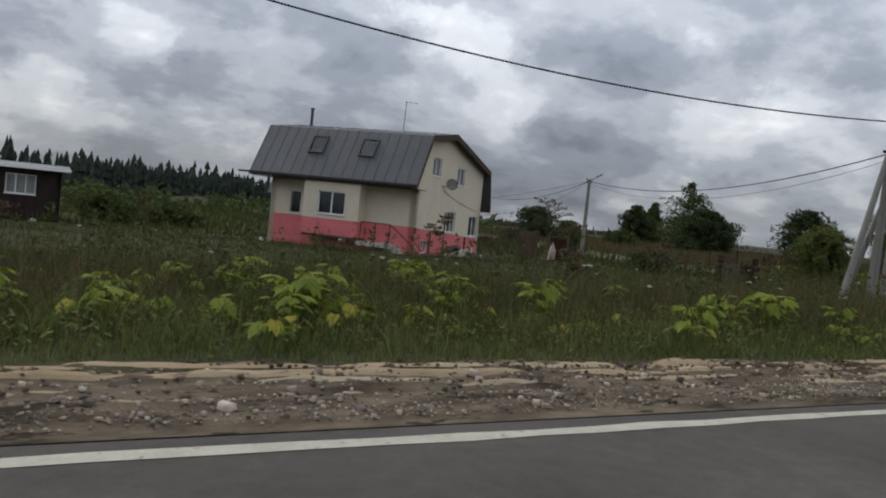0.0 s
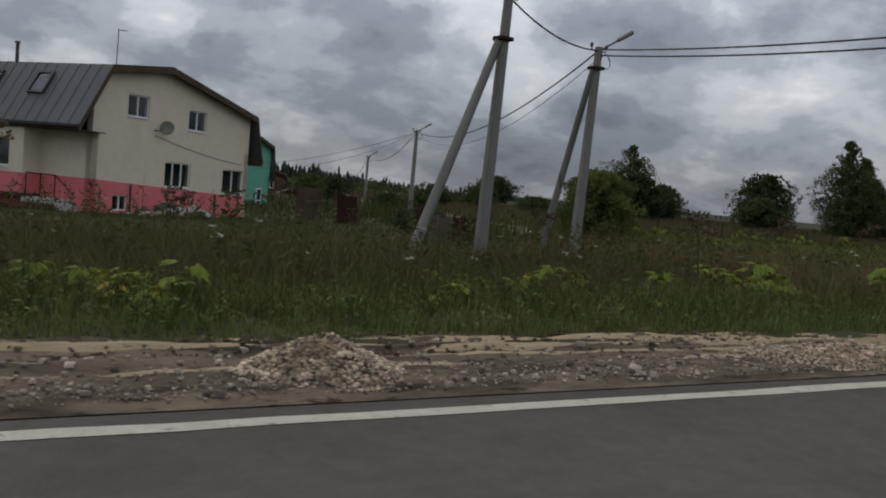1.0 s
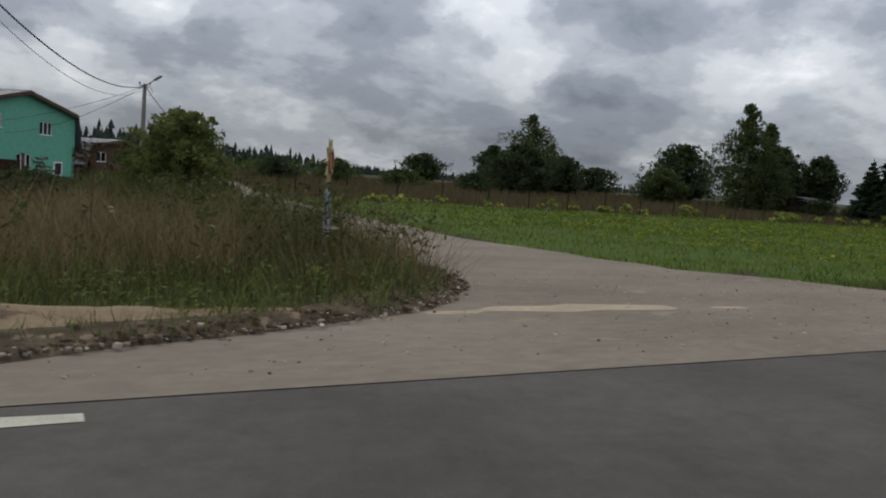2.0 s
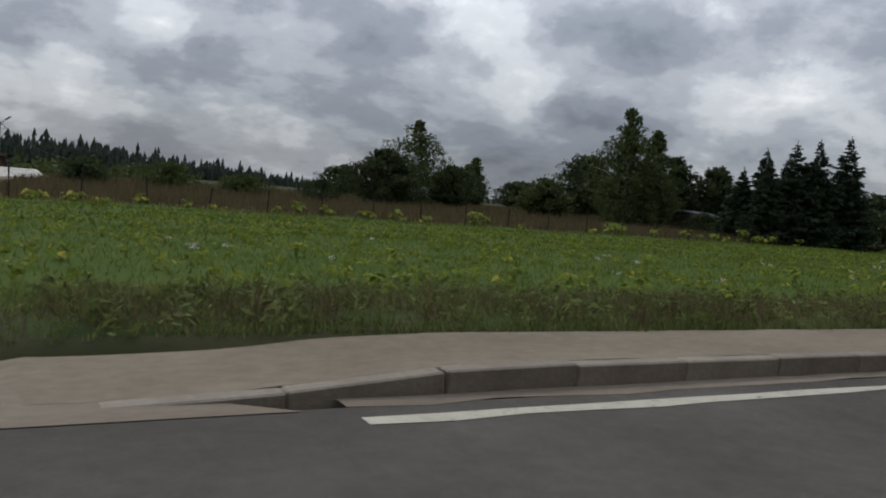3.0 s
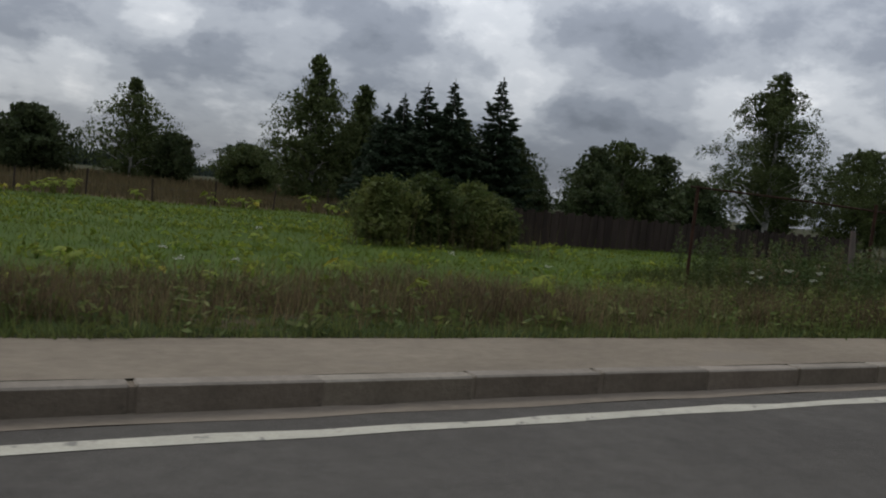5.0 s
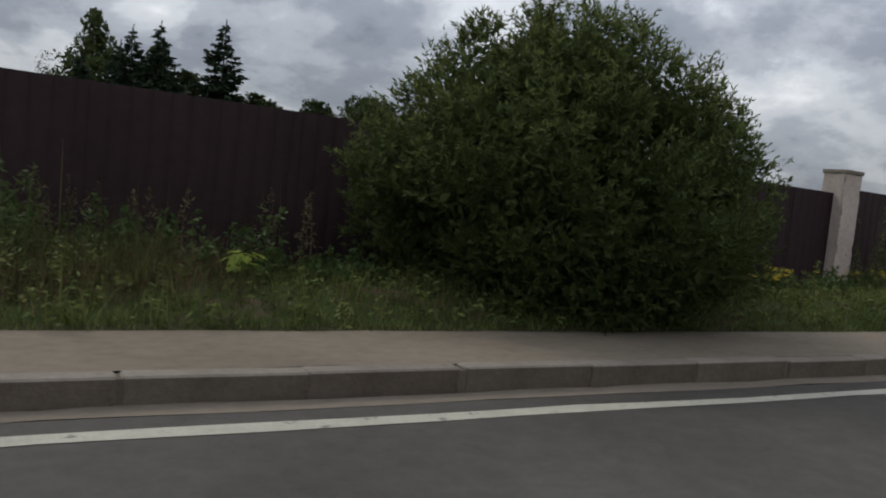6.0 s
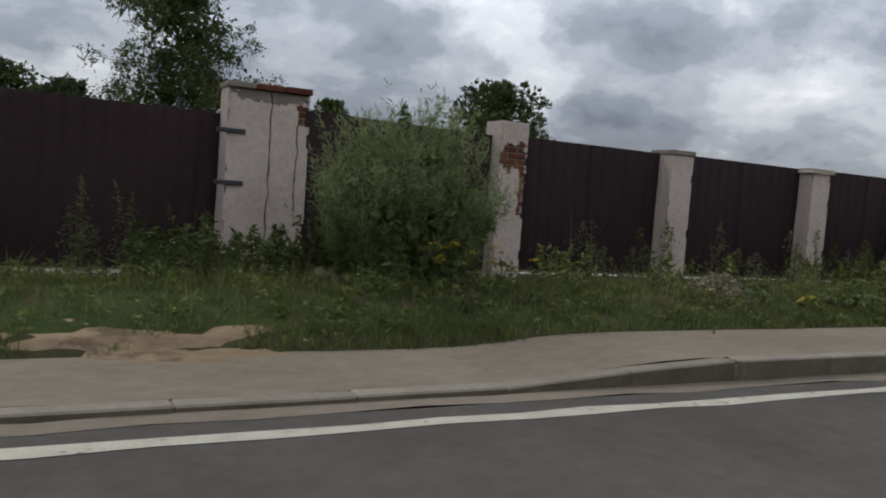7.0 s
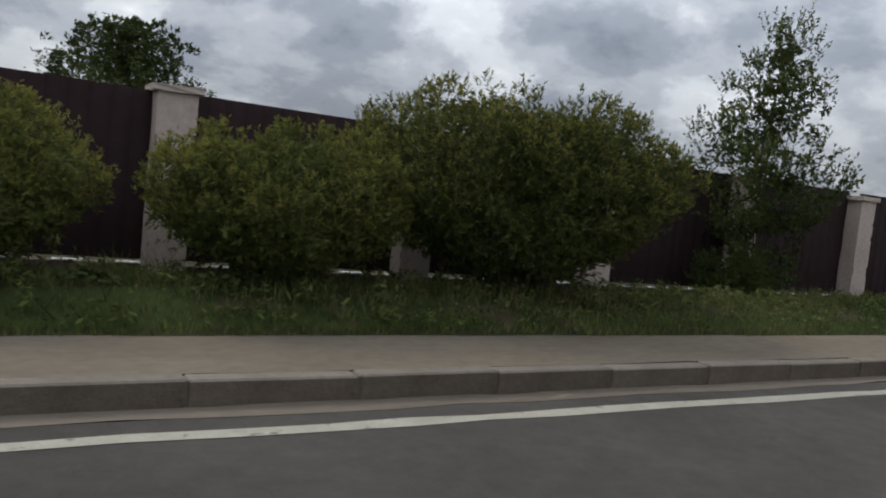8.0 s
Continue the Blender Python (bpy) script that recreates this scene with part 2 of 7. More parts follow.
CURTAIN = material("pale_curtain", (0.45, 0.44, 0.41), (0.55, 0.54, 0.5), 2, 0.95, 0.2, 8, stretch=(6, 6, 0.5))
FENCE_BROWN = material("brown_profiled_sheet", (0.025, 0.0158, 0.0158), (0.031, 0.0198, 0.0198), 0.7, 0.7, 0.05, 14, metal=0.0, gloss=0.04, spots=(0.0265, 0.0172, 0.0168), spot_at=0.66, spot_scale=0.8, piece=0.06)
PLASTER = material("stained_plaster", (0.46, 0.375, 0.32), (0.545, 0.455, 0.395), 1.4, 0.92, 0.12, 26, spots=(0.43, 0.365, 0.315), spot_at=0.62, spot_scale=1.6)
BRICK = material("red_brick", (0.115, 0.045, 0.03), (0.17, 0.07, 0.043), 4, 0.92, 0.5, 40, piece=0.22)
MORTAR = material("old_mortar", (0.2, 0.165, 0.135), (0.28, 0.24, 0.2), 5, 0.95, 0.5, 50)
PLINTH = material("pale_plinth", (0.4, 0.38, 0.35), (0.52, 0.5, 0.46), 1.6, 0.9, 0.4, 30, spots=(0.2, 0.19, 0.17), spot_at=0.56, spot_scale=3)
GREY_WOOD = material("weathered_wood", (0.08, 0.068, 0.056), (0.13, 0.11, 0.09), 3, 0.9, 0.5, 30, stretch=(1, 1, 0.2), piece=0.2)
SIGN_YELLOW = material("yellow_sign_paint", (0.3, 0.24, 0.1), (0.38, 0.31, 0.14), 4, 0.6, 0.1)
SIGN_RED = material("red_sign_paint", (0.25, 0.1, 0.06), (0.3, 0.13, 0.07), 4, 0.6, 0.1)
SIGN_BLUE = material("pale_blue_sign_paint", (0.2, 0.24, 0.27), (0.26, 0.3, 0.33), 4, 0.6, 0.1)
SIGN_LILAC = material("lilac_sign_paint", (0.3, 0.24, 0.36), (0.36, 0.29, 0.42), 4, 0.6, 0.1)
BARK = material("grey_bark", (0.06, 0.05, 0.04), (0.1, 0.085, 0.07), 4, 0.95, 0.6, 20, stretch=(1, 1, 0.3))
BIRCH_BARK = material("birch_bark", (0.3, 0.29, 0.27), (0.42, 0.41, 0.385), 3, 0.85, 0.4, 18, spots=(0.04, 0.037, 0.034), spot_at=0.58, spot_scale=5, stretch=(0.5, 0.5, 2))
GLASS = bpy.data.materials.new("window_glass")
GLASS.use_nodes = True
gp = GLASS.node_tree.nodes["Principled BSDF"]
gp.inputs["Base Color"].default_value = (0.75, 0.8, 0.82, 1)
gp.inputs["Roughness"].default_value = 0.04
gp.inputs["Transmission Weight"].default_value = 1.0
gp.inputs["IOR"].default_value = 1.45


def leafy(name, base, second, piece=0.45, see=0.3):
    return material(name, base, second, 0.8, 0.7, 0.0, piece=piece, leaf=see, gloss=0.12)


GRASS_DARK = leafy("weed_blades", (0.046, 0.06, 0.017), (0.078, 0.084, 0.027))
GRASS_DRY = leafy("dry_grass", (0.13, 0.1, 0.048), (0.205, 0.162, 0.083), 0.4)
GRASS_BRIGHT = leafy("field_grass", (0.073, 0.112, 0.015), (0.116, 0.148, 0.023), 0.4)
GRASS_VERGE = leafy("verge_grass", (0.082, 0.107, 0.029), (0.138, 0.156, 0.053), 0.5)
GRASS_RUSSET = leafy("russet_weeds", (0.076, 0.058, 0.03), (0.118, 0.088, 0.048), 0.45)
GRASS_BROWN = leafy("brown_tall_grass", (0.074, 0.062, 0.029), (0.112, 0.09, 0.044), 0.4)
LEAF_HOGWEED = leafy("hogweed_leaf", (0.115, 0.165, 0.026), (0.22, 0.25, 0.04), 0.35, 0.45)
LEAF_YELLOW = leafy("yellowing_leaf", (0.27, 0.25, 0.036), (0.36, 0.32, 0.055), 0.3, 0.4)
LEAF_BURDOCK = leafy("burdock_leaf", (0.043, 0.076, 0.023), (0.073, 0.107, 0.036), 0.3, 0.25)
LEAF_BIRCH = leafy("birch_leaf", (0.046, 0.065, 0.021), (0.078, 0.098, 0.034), 0.3)
LEAF_DARK = leafy("dark_leaf", (0.032, 0.047, 0.019), (0.055, 0.071, 0.028), 0.3)
LEAF_WILLOW = leafy("willow_leaf", (0.043, 0.060, 0.017), (0.077, 0.099, 0.031), 0.25, 0.3)
LEAF_OLIVE = leafy("olive_willow_leaf", (0.074, 0.098, 0.027), (0.14, 0.154, 0.046), 0.25, 0.35)
LEAF_DARK_OLIVE = leafy("dark_olive_willow_leaf", (0.058, 0.076, 0.022), (0.108, 0.122, 0.037), 0.25, 0.3)
LEAF_TIP = leafy("yellowish_lit_young_leaf", (0.145, 0.15, 0.033), (0.24, 0.225, 0.06), 0.3, 0.5)
LEAF_GREEN_TIP = leafy("green_lit_young_leaf", (0.085, 0.11, 0.032), (0.14, 0.165, 0.055), 0.3, 0.5)
MUGWORT_TOP = leafy("seeding_mugwort_top", (0.075, 0.07, 0.032), (0.125, 0.105, 0.055), 0.35, 0.3)
LEAF_REED = leafy("pale_willow_leaf", (0.095, 0.125, 0.043), (0.155, 0.185, 0.078), 0.3, 0.45)
REED_TIP = leafy("silvery_willow_tip", (0.16, 0.2, 0.085), (0.24, 0.275, 0.14), 0.3, 0.5)
NEEDLE = leafy("spruce_needle", (0.021, 0.036, 0.019), (0.038, 0.055, 0.029), 0.3, 0.1)
FOREST = leafy("forest_needle", (0.019, 0.029, 0.021), (0.032, 0.044, 0.029), 0.4, 0.05)
DRY_STEM = material("dry_stem", (0.07, 0.05, 0.03), (0.11, 0.08, 0.05), 6, 0.9, 0.2)
MUGWORT_PALE = leafy("pale_mugwort_panicle", (0.1, 0.108, 0.052), (0.17, 0.165, 0.085), 0.35, 0.3)
TANSY = leafy("tansy_flower", (0.4, 0.3, 0.03), (0.5, 0.38, 0.05), 0.25, 0.2)
UMBEL_WHITE = leafy("pale_umbel", (0.4, 0.4, 0.33), (0.5, 0.5, 0.42), 0.25, 0.2)


# ---- mesh helpers ----


def put(name, me, mat, parent=None, label="", **tags):
    ob = new(name, me)
    if mat is not None and not me.materials:
        me.materials.append(mat)
    if parent is not None:
        ob.parent = parent
    return tagged(ob, label=label, **tags)


def part(name, bm, mat, parent=None, label="", smooth=False, **tags):
    """Links a bmesh as ONE mesh object under a thing or a part."""
    me = bpy.data.meshes.new(name)
    bm.to_mesh(me)
    bm.free()
    if smooth:
        me.shade_smooth()
    return put(name, me, mat, parent, label, **tags)


def thing(name, m, label, category, group="", kind=""):
    e = new(name)
    e.matrix_world = m
    return tagged(e, label, category, group, kind)


def quads(name, verts, faces, smooth=False):
    me = bpy.data.meshes.new(name)
    verts, faces = np.asarray(verts, np.float32), np.asarray(faces, np.int32)
    me.vertices.add(len(verts))
    me.vertices.foreach_set("co", verts.ravel())
    me.loops.add(faces.size)
    me.loops.foreach_set("vertex_index", faces.ravel())
    me.polygons.add(len(faces))
    me.polygons.foreach_set("loop_start", np.arange(len(faces), dtype=np.int32) * faces.shape[1])
    me.update(calc_edges=True)
    if smooth:
        me.shade_smooth()
    return me


def box(bm, x0, y0, z0, x1, y1, z1, bevel=0.0, m=None):
    made = bmesh.ops.create_cube(bm, size=1.0)["verts"]
    for v in made:
        v.co = Vector(((x0 + x1) / 2 + v.co.x * (x1 - x0), (y0 + y1) / 2 + v.co.y * (y1 - y0), (z0 + z1) / 2 + v.co.z * (z1 - z0)))
    if bevel:
        es = list({e for v in made for e in v.link_edges})
        r = bmesh.ops.bevel(bm, geom=es, offset=bevel, segments=1, affect="EDGES")
        made = list({v for v in r["verts"]} | {v for v in made if v.is_valid})
    if m is not None:
        bmesh.ops.transform(bm, matrix=m, verts=[v for v in made if v.is_valid])
    return made


def boxed(name, dims, mat, parent, label="", bevel=0.0, m=None, **tags):
    bm = bmesh.new()
    box(bm, *dims, bevel=bevel, m=m)
    return part(name, bm, mat, parent, label, **tags)


def tube_np(points, radii, sides=6):
    pts = np.asarray(points, float)
    radii = np.asarray(radii, float)
    d = np.gradient(pts, axis=0)
    d /= np.linalg.norm(d, axis=1, keepdims=True) + 1e-9
    ref = np.where(np.abs(d[:, 2:3]) > 0.9, np.array([[1.0, 0, 0]]), np.array([[0, 0, 1.0]]))
    a = np.cross(d, ref)
    a /= np.linalg.norm(a, axis=1, keepdims=True) + 1e-9
    b = np.cross(d, a)
    ang = np.linspace(0, 2 * np.pi, sides, endpoint=False)
    ring = (np.cos(ang)[None, :, None] * a[:, None] + np.sin(ang)[None, :, None] * b[:, None]) * radii[:, None, None] + pts[:, None]
    k = len(pts)
    i = np.arange(k - 1)[:, None] * sides + np.arange(sides)[None]
    j = np.arange(k - 1)[:, None] * sides + (np.arange(sides)[None] + 1) % sides
    return ring.reshape(-1, 3), np.stack([i, j, j + sides, i + sides], -1).reshape(-1, 4)


def joined(pieces):
    vs, fs, base = [], [], 0
    for v, f in pieces:
        vs.append(v)
        fs.append(np.asarray(f) + base)
        base += len(v)
    return np.concatenate(vs), np.concatenate(fs)


def tube(name, points, radii, mat, parent=None, label="", sides=8, **tags):
    if np.isscalar(radii):
        radii = np.full(len(points), radii)
    v, f = tube_np(points, radii, sides)
    return put(name, quads(name, v, f, True), mat, parent, label, **tags)


def leaf_np(centre, length, width, r, droop=0.0, upright=0.0):
    """Diamond leaves, slightly folded, one per centre."""
    k = len(centre)
    d = r.normal(size=(k, 3))
    d[:, 2] = d[:, 2] * (1 - upright) - droop + upright
    d /= np.linalg.norm(d, axis=1, keepdims=True) + 1e-9
    s = np.cross(d, r.normal(size=(k, 3)))
    s /= np.linalg.norm(s, axis=1, keepdims=True) + 1e-9
    n = np.cross(d, s)
    size = r.uniform(0.65, 1.35, (k, 1))
    l, w = length * size / 2, width * size / 2
    v = np.stack([centre - d * l, centre + s * w + n * w * 0.35, centre + d * l, centre - s * w + n * w * 0.35], 1).reshape(-1, 3)
    return v, np.arange(4 * k).reshape(-1, 4)


def leaf_along_np(base, way, length, width, r, plain=False):
    """Lance-shaped leaves that start at base and point along way, slightly folded."""
    k = len(base)
    d = way / (np.linalg.norm(way, axis=1, keepdims=True) + 1e-9)
    s = np.cross(d, r.normal(size=(k, 3)))
    s /= np.linalg.norm(s, axis=1, keepdims=True) + 1e-9
    n = np.cross(d, s)
    size = r.uniform(0.6, 1.3, (k, 1))
    l, w = length * size, width * size / 2
    if plain:
        return np.stack([base - s * w, base + s * w, base + d * l], 1).reshape(-1, 3), np.arange(3 * k).reshape(-1, 3)
    v = np.stack([base, base + d * l * 0.45 + s * w + n * w * 0.3, base + d * l - n * w * 0.4, base + d * l * 0.45 - s * w + n * w * 0.3], 1).reshape(-1, 3)
    return v, np.arange(4 * k).reshape(-1, 4)


def blades_np(base, high, wide, r, bend=0.35, face=None):
    """Grass blades: two quads each, tapering to a bent tip."""
    k = len(base)
    high = np.broadcast_to(high, k) * r.uniform(0.55, 1.25, k)
    wide = np.broadcast_to(wide, k) * r.uniform(0.7, 1.3, k)
    a = r.uniform(0, 2 * np.pi, k)
    lean = np.stack([np.cos(a), np.sin(a), 0 * a], 1) * (high * r.uniform(0.1, 1.0, k) * bend)[:, None]
    b = r.uniform(0, 2 * np.pi, k)
    side = np.stack([np.cos(b), np.sin(b), 0 * b], 1) * (wide / 2)[:, None]
    up = np.stack([0 * a, 0 * a, high], 1)
    v = np.stack([base - side, base + side, base + up * 0.55 + lean * 0.3 + side * 0.7, base + up * 0.55 + lean * 0.3 - side * 0.7,
                  base + up + lean + side * 0.12, base + up + lean - side * 0.12], 1).reshape(-1, 3)
    i = np.arange(k)[:, None] * 6
    f = np.concatenate([i + [0, 1, 2, 3], i + [3, 2, 4, 5]], 0)
    return v, f


def spears_np(base, high, wide, r, bend=0.35):
    """Plainer blades of one face each, for grass farther off."""
    k = len(base)
    high = np.broadcast_to(high, k) * r.uniform(0.55, 1.25, k)
    wide = np.broadcast_to(wide, k) * r.uniform(0.7, 1.3, k)
    a, b = r.uniform(0, 2 * np.pi, k), r.uniform(0, 2 * np.pi, k)
    lean = np.stack([np.cos(a), np.sin(a), 0 * a], 1) * (high * r.uniform(0.1, 1.0, k) * bend)[:, None]
    side = np.stack([np.cos(b), np.sin(b), 0 * b], 1) * (wide / 2)[:, None]
    tip = base + lean + np.stack([0 * a, 0 * a, high], 1)
    v = np.stack([base - side * 1.1, base + side * 1.1, tip], 1).reshape(-1, 3)
    return v, np.arange(3 * k).reshape(-1, 3)


def smooth_step(a, b, x):
    t = np.clip((np.asarray(x, float) - a) / (b - a), 0, 1)
    return t * t * (3 - 2 * t)


def patchy(x, y, scale, seed):
    return 0.5 + 0.5 * np.sin(x * scale + 2 * np.sin(y * scale * 1.3 + seed)) * np.sin(y * scale * 1.7 + seed + 1.5 * np.sin(x * scale * 0.7))


SIDE_Y = [4.0, 5.5, 6.3, 7.6, 9.3, 14.6, 36.0, 60.0, 110.0]
SIDE_L = [27.5, 30.6, 32.1, 33.1, 33.9, 34.2, 36.4, 39.5, 46.0]
SIDE_R = [45.2, 42.6, 41.3, 39.9, 38.4, 37.8, 40.2, 43.4, 50.0]


def land_z(x, y):
    """Height of the land beside the road: it falls gently from the verge, more by the houses, and is level before the fence."""
    x, y = np.asarray(x, float), np.asarray(y, float)
    out = np.maximum(0.0, y - 5.4)
    a = -np.minimum(0.03 * out, 1.1 + 0.003 * out)
    b = -np.minimum(0.012 * out, 0.42)
    k = smooth_step(30, 46, x)
    z = a * (1 - k) + b * k
    raised = smooth_step(80, 92, x) * 0.2 * smooth_step(5.3, 6.3, y) * (1 - 0.85 * smooth_step(6.9, 8.3, y))
    bumps = 0.05 * np.sin(x * 0.7 + 1.3 * np.sin(y * 0.5)) * np.sin(y * 0.9) * smooth_step(6, 9, y)
    near = np.where(y < 5.25, -0.07, 0.04 * smooth_step(5.25, 5.5, y))
    kerbed = smooth_step(40, 45, x) * 0.1 * smooth_step(5.2, 5.35, y) * (1 - smooth_step(5.6, 9, y))
    return z + raised + bumps + near + kerbed


def ground_z(x, y):
    """The land, let down a little under the side road."""
    x, y = np.asarray(x, float), np.asarray(y, float)
    a, b = np.interp(y, SIDE_Y, SIDE_L), np.interp(y, SIDE_Y, SIDE_R)
    inside = smooth_step(-0.1, 0.7, x - a) * smooth_step(-0.1, 0.7, b - x) * (y > 3) * (y < 111)
    return land_z(x, y) - 0.16 * inside


# ---- ground, road, footway ----
def sheet(name, xs, ys, zfun, mat, label, category="", kind="structure", smooth=True):
    X, Y = np.meshgrid(np.asarray(xs, float), np.asarray(ys, float), indexing="ij")
    Z = zfun(X, Y)
    v = np.stack([X, Y, Z], -1).reshape(-1, 3)
    nx, ny = X.shape
    i = (np.arange(nx - 1)[:, None] * ny + np.arange(ny - 1)[None]).ravel()
    f = np.stack([i, i + ny, i + ny + 1, i + 1], 1)
    return put(name, quads(name, v, f, smooth), mat, None, label, category=category, kind=kind)


gx = np.concatenate([[-2500, -900, -300, -120, -70], np.arange(-40, 171, 1.5), [200, 260, 400, 900, 2500]])
gy = np.concatenate([[-2500, -600, -150, -40, -12, 0], np.arange(5.0, 7.1, 0.15), np.arange(7.5, 60, 1.5), [64, 70, 80, 95, 120, 160, 240, 420, 900, 2500]])
sheet("ground", gx, gy, ground_z, SOIL, "rough grassy meadow soil sloping gently away from the road", "ground")

bm = bmesh.new()
box(bm, -400, -3.7, -0.35, 520, 4.06, 0.0)
part("road", bm, ASPHALT, None, "dark worn asphalt carriageway of a country road", category="road", kind="structure")


def strip(name, x0, x1, y0, y1, z, mat, label, step=0.5, wob=0.012, **tags):
    xs = np.arange(x0, x1 + step, step)
    r = np.random.default_rng(abs(int(x0 * 10)) + 1)
    a = np.stack([xs, y0 + r.normal(0, wob, len(xs)), np.full(len(xs), z)], 1)
    b = np.stack([xs, y1 + r.normal(0, wob, len(xs)), np.full(len(xs), z)], 1)
    v = np.concatenate([a, b])
    i = np.arange(len(xs) - 1)
    f = np.stack([i, i + 1, i + 1 + len(xs), i + len(xs)], 1)
    return put(name, quads(name, v, f), mat, None, label, **tags)


strip("road_marking", -400, 29.5, 3.715, 3.845, 0.004, LINE_PAINT, "worn white edge line painted along the asphalt", category="road marking", kind="structure")
strip("road_marking", 45.5, 420, 3.715, 3.845, 0.004, LINE_PAINT, "worn white edge line painted beside the kerb", category="road marking", kind="structure")


def shoulder_z(x, y, drop=0.17):
    edge = smooth_step(4.0, 4.25, y)
    w = noise_field(x, y)
    hump = 0.06 * np.exp(-((x - 25.5) / 1.8) ** 2 - ((y - 4.9) / 0.4) ** 2)
    ruts = 0.016 * np.sin(y * 17 + 0.5 * np.sin(x * 0.31) + 0.25 * np.sin(x * 1.1)) * smooth_step(4.3, 4.6, y) * (1 - smooth_step(21, 24, x))
    border = np.interp(x, [-400, 21.0, 23.7, 24.8, 28.4, 30.6], [5.62, 5.7, 5.48, 5.25, 4.72, 4.3]) + 0.07 * np.sin(x * 2.3) + 0.04 * np.sin(x * 6.1)
    return 0.012 + edge * (0.03 + 0.02 * w) + hump + ruts - drop * smooth_step(-0.12, 0.12, y - border)


def mud_z(x, y):
    return shoulder_z(x, y, np.where(x > 20, 0.04, 0.17)) - 0.006 - 0.1 * smooth_step(27.5, 30.0, x + (y - 4.5))


def noise_field(x, y):
    return (np.sin(x * 1.9 + 2.1 * np.sin(y * 2.3)) * np.sin(y * 5.1 + 1.7 * np.sin(x * 1.3)) + np.sin(x * 5.3 + y * 3.1) * 0.5
            + np.sin(x * 11.7 - y * 7.9) * 0.35 + np.sin(x * 23.1 + 5 * np.sin(y * 9.0)) * 0.25) / 2.1


sx = np.concatenate([[-400, -200, -80], np.arange(-20, 30.6, 0.14)])
sheet("verge", sx, np.concatenate([np.arange(4.03, 5.9, 0.07), [5.95, 6.2]]), mud_z, MUD, "sandy gravel shoulder with muddy ruts beside the asphalt", "verge")
sheet("sand_drift", np.arange(21.2, 28.8, 0.1), np.arange(4.12, 5.8, 0.06), lambda x, y: shoulder_z(x, y) + 0.02 * smooth_step(21.2, 23.2, x + 0.3 * np.sin(y * 9)) - 0.012, SAND, "smooth pale sand spread over the shoulder", "sand")
sheet("sand_streaks", np.arange(-30, 22, 0.16), np.arange(4.6, 5.66, 0.045),
      lambda x, y: mud_z(x, y) - 0.008 + 0.028 * (0.55 * np.sin(y * 23 + 1.3 * np.sin(x * 0.35) + 0.6 * np.sin(x * 1.9)) + 0.4 * np.sin(x * 0.9 + 3 * np.sin(y * 6)) + 0.7 * smooth_step(5.0, 5.4, y)) * smooth_step(4.6, 4.75, y) - 0.03 * smooth_step(0.45, 0.7, patchy(x * 1.3, y * 4.0, 1.9, 1.0)) + 0.006 * noise_field(x * 3, y * 3),
      PALE_SAND, "pale sand lying in streaks between the muddy ruts", "sand")
bm_y = np.arange(5.0, 7.0, 0.07)
sheet("sand_drift", np.arange(24.6, 33.4, 0.12), bm_y,
      lambda x, y: ground_z(x, y) - 0.08 + 0.29 * np.exp(-(((x - 28.0) / 1.9) ** 2 + ((y - 5.85) / 0.36) ** 2)) + 0.1 * np.exp(-(((x - 30.8) / 1.5) ** 2 + ((y - 6.2) / 0.4) ** 2)) + 0.03 * noise_field(x, y) - 0.1 * smooth_step(6.3, 6.9, y),
      SAND, "low bank of pale wind-blown sand at the junction", "sand")


def side_z(x, y):
    z = land_z(x, y) - 0.05 * np.sin(x * 0.7 + 1.3 * np.sin(y * 0.5)) * np.sin(y * 0.9) * smooth_step(6, 9, y)
    return np.where(y < 5.4, 0.006 + 0.0 * y, np.minimum(z + 0.03, 0.006))


ys = np.concatenate([np.arange(4.02, 12, 0.2), np.arange(12, 112, 1.5)])
rows = []
for y in ys:
    a, b = np.interp(y, SIDE_Y, SIDE_L), np.interp(y, SIDE_Y, SIDE_R)
    w = 0.12 * math.sin(y * 2.1) + 0.08 * math.sin(y * 5.3)
    xs = np.linspace(a + w, b + 0.1 * math.sin(y * 3.3), 26)
    rows.append(np.stack([xs, np.full(26, y), side_z(xs, np.full(26, y))], 1))
v = np.array(rows)
k = np.arange(len(ys) - 1)[:, None] * 26 + np.arange(25)[None]
k = k.ravel()
put("side_road", quads("side_road", v.reshape(-1, 3), np.stack([k, k + 1, k + 27, k + 26], 1), True), OLD_ASPHALT, None,
    "dusty pale grey asphalt side road with sandy streaks", category="road", kind="structure")


# muddy edge of the verge along the side road's curve, and sand blown across the asphalt
FRINGE_Y = [4.5, 5.0, 5.57, 6.19, 7.22, 8.2, 9.5, 14.0, 22.0]
FRINGE_X = [27.9, 29.6, 31.4, 32.6, 33.55, 33.95, 34.25, 34.35, 35.0]
fy = np.arange(4.5, 22, 0.09)
U = np.linspace(0, 1, 15)
edge = np.interp(fy, FRINGE_Y, FRINGE_X) + 0.07 * np.sin(fy * 4.1) + 0.05 * np.sin(fy * 9.7)
FX = edge[:, None] - (1.5 + 1.6 * (1 - smooth_step(5.2, 6.2, fy)))[:, None] * (1 - U)[None]
FY = np.repeat(fy[:, None], 15, 1)
FZ = np.maximum(side_z(FX, FY), ground_z(FX, FY)) + 0.055 * np.sin(np.pi * U)[None] ** 0.5 - 0.02 + 0.035 * noise_field(FX * 1.7, FY * 1.7) * (U < 0.9)[None]
k = (np.arange(len(fy) - 1)[:, None] * 15 + np.arange(14)[None]).ravel()
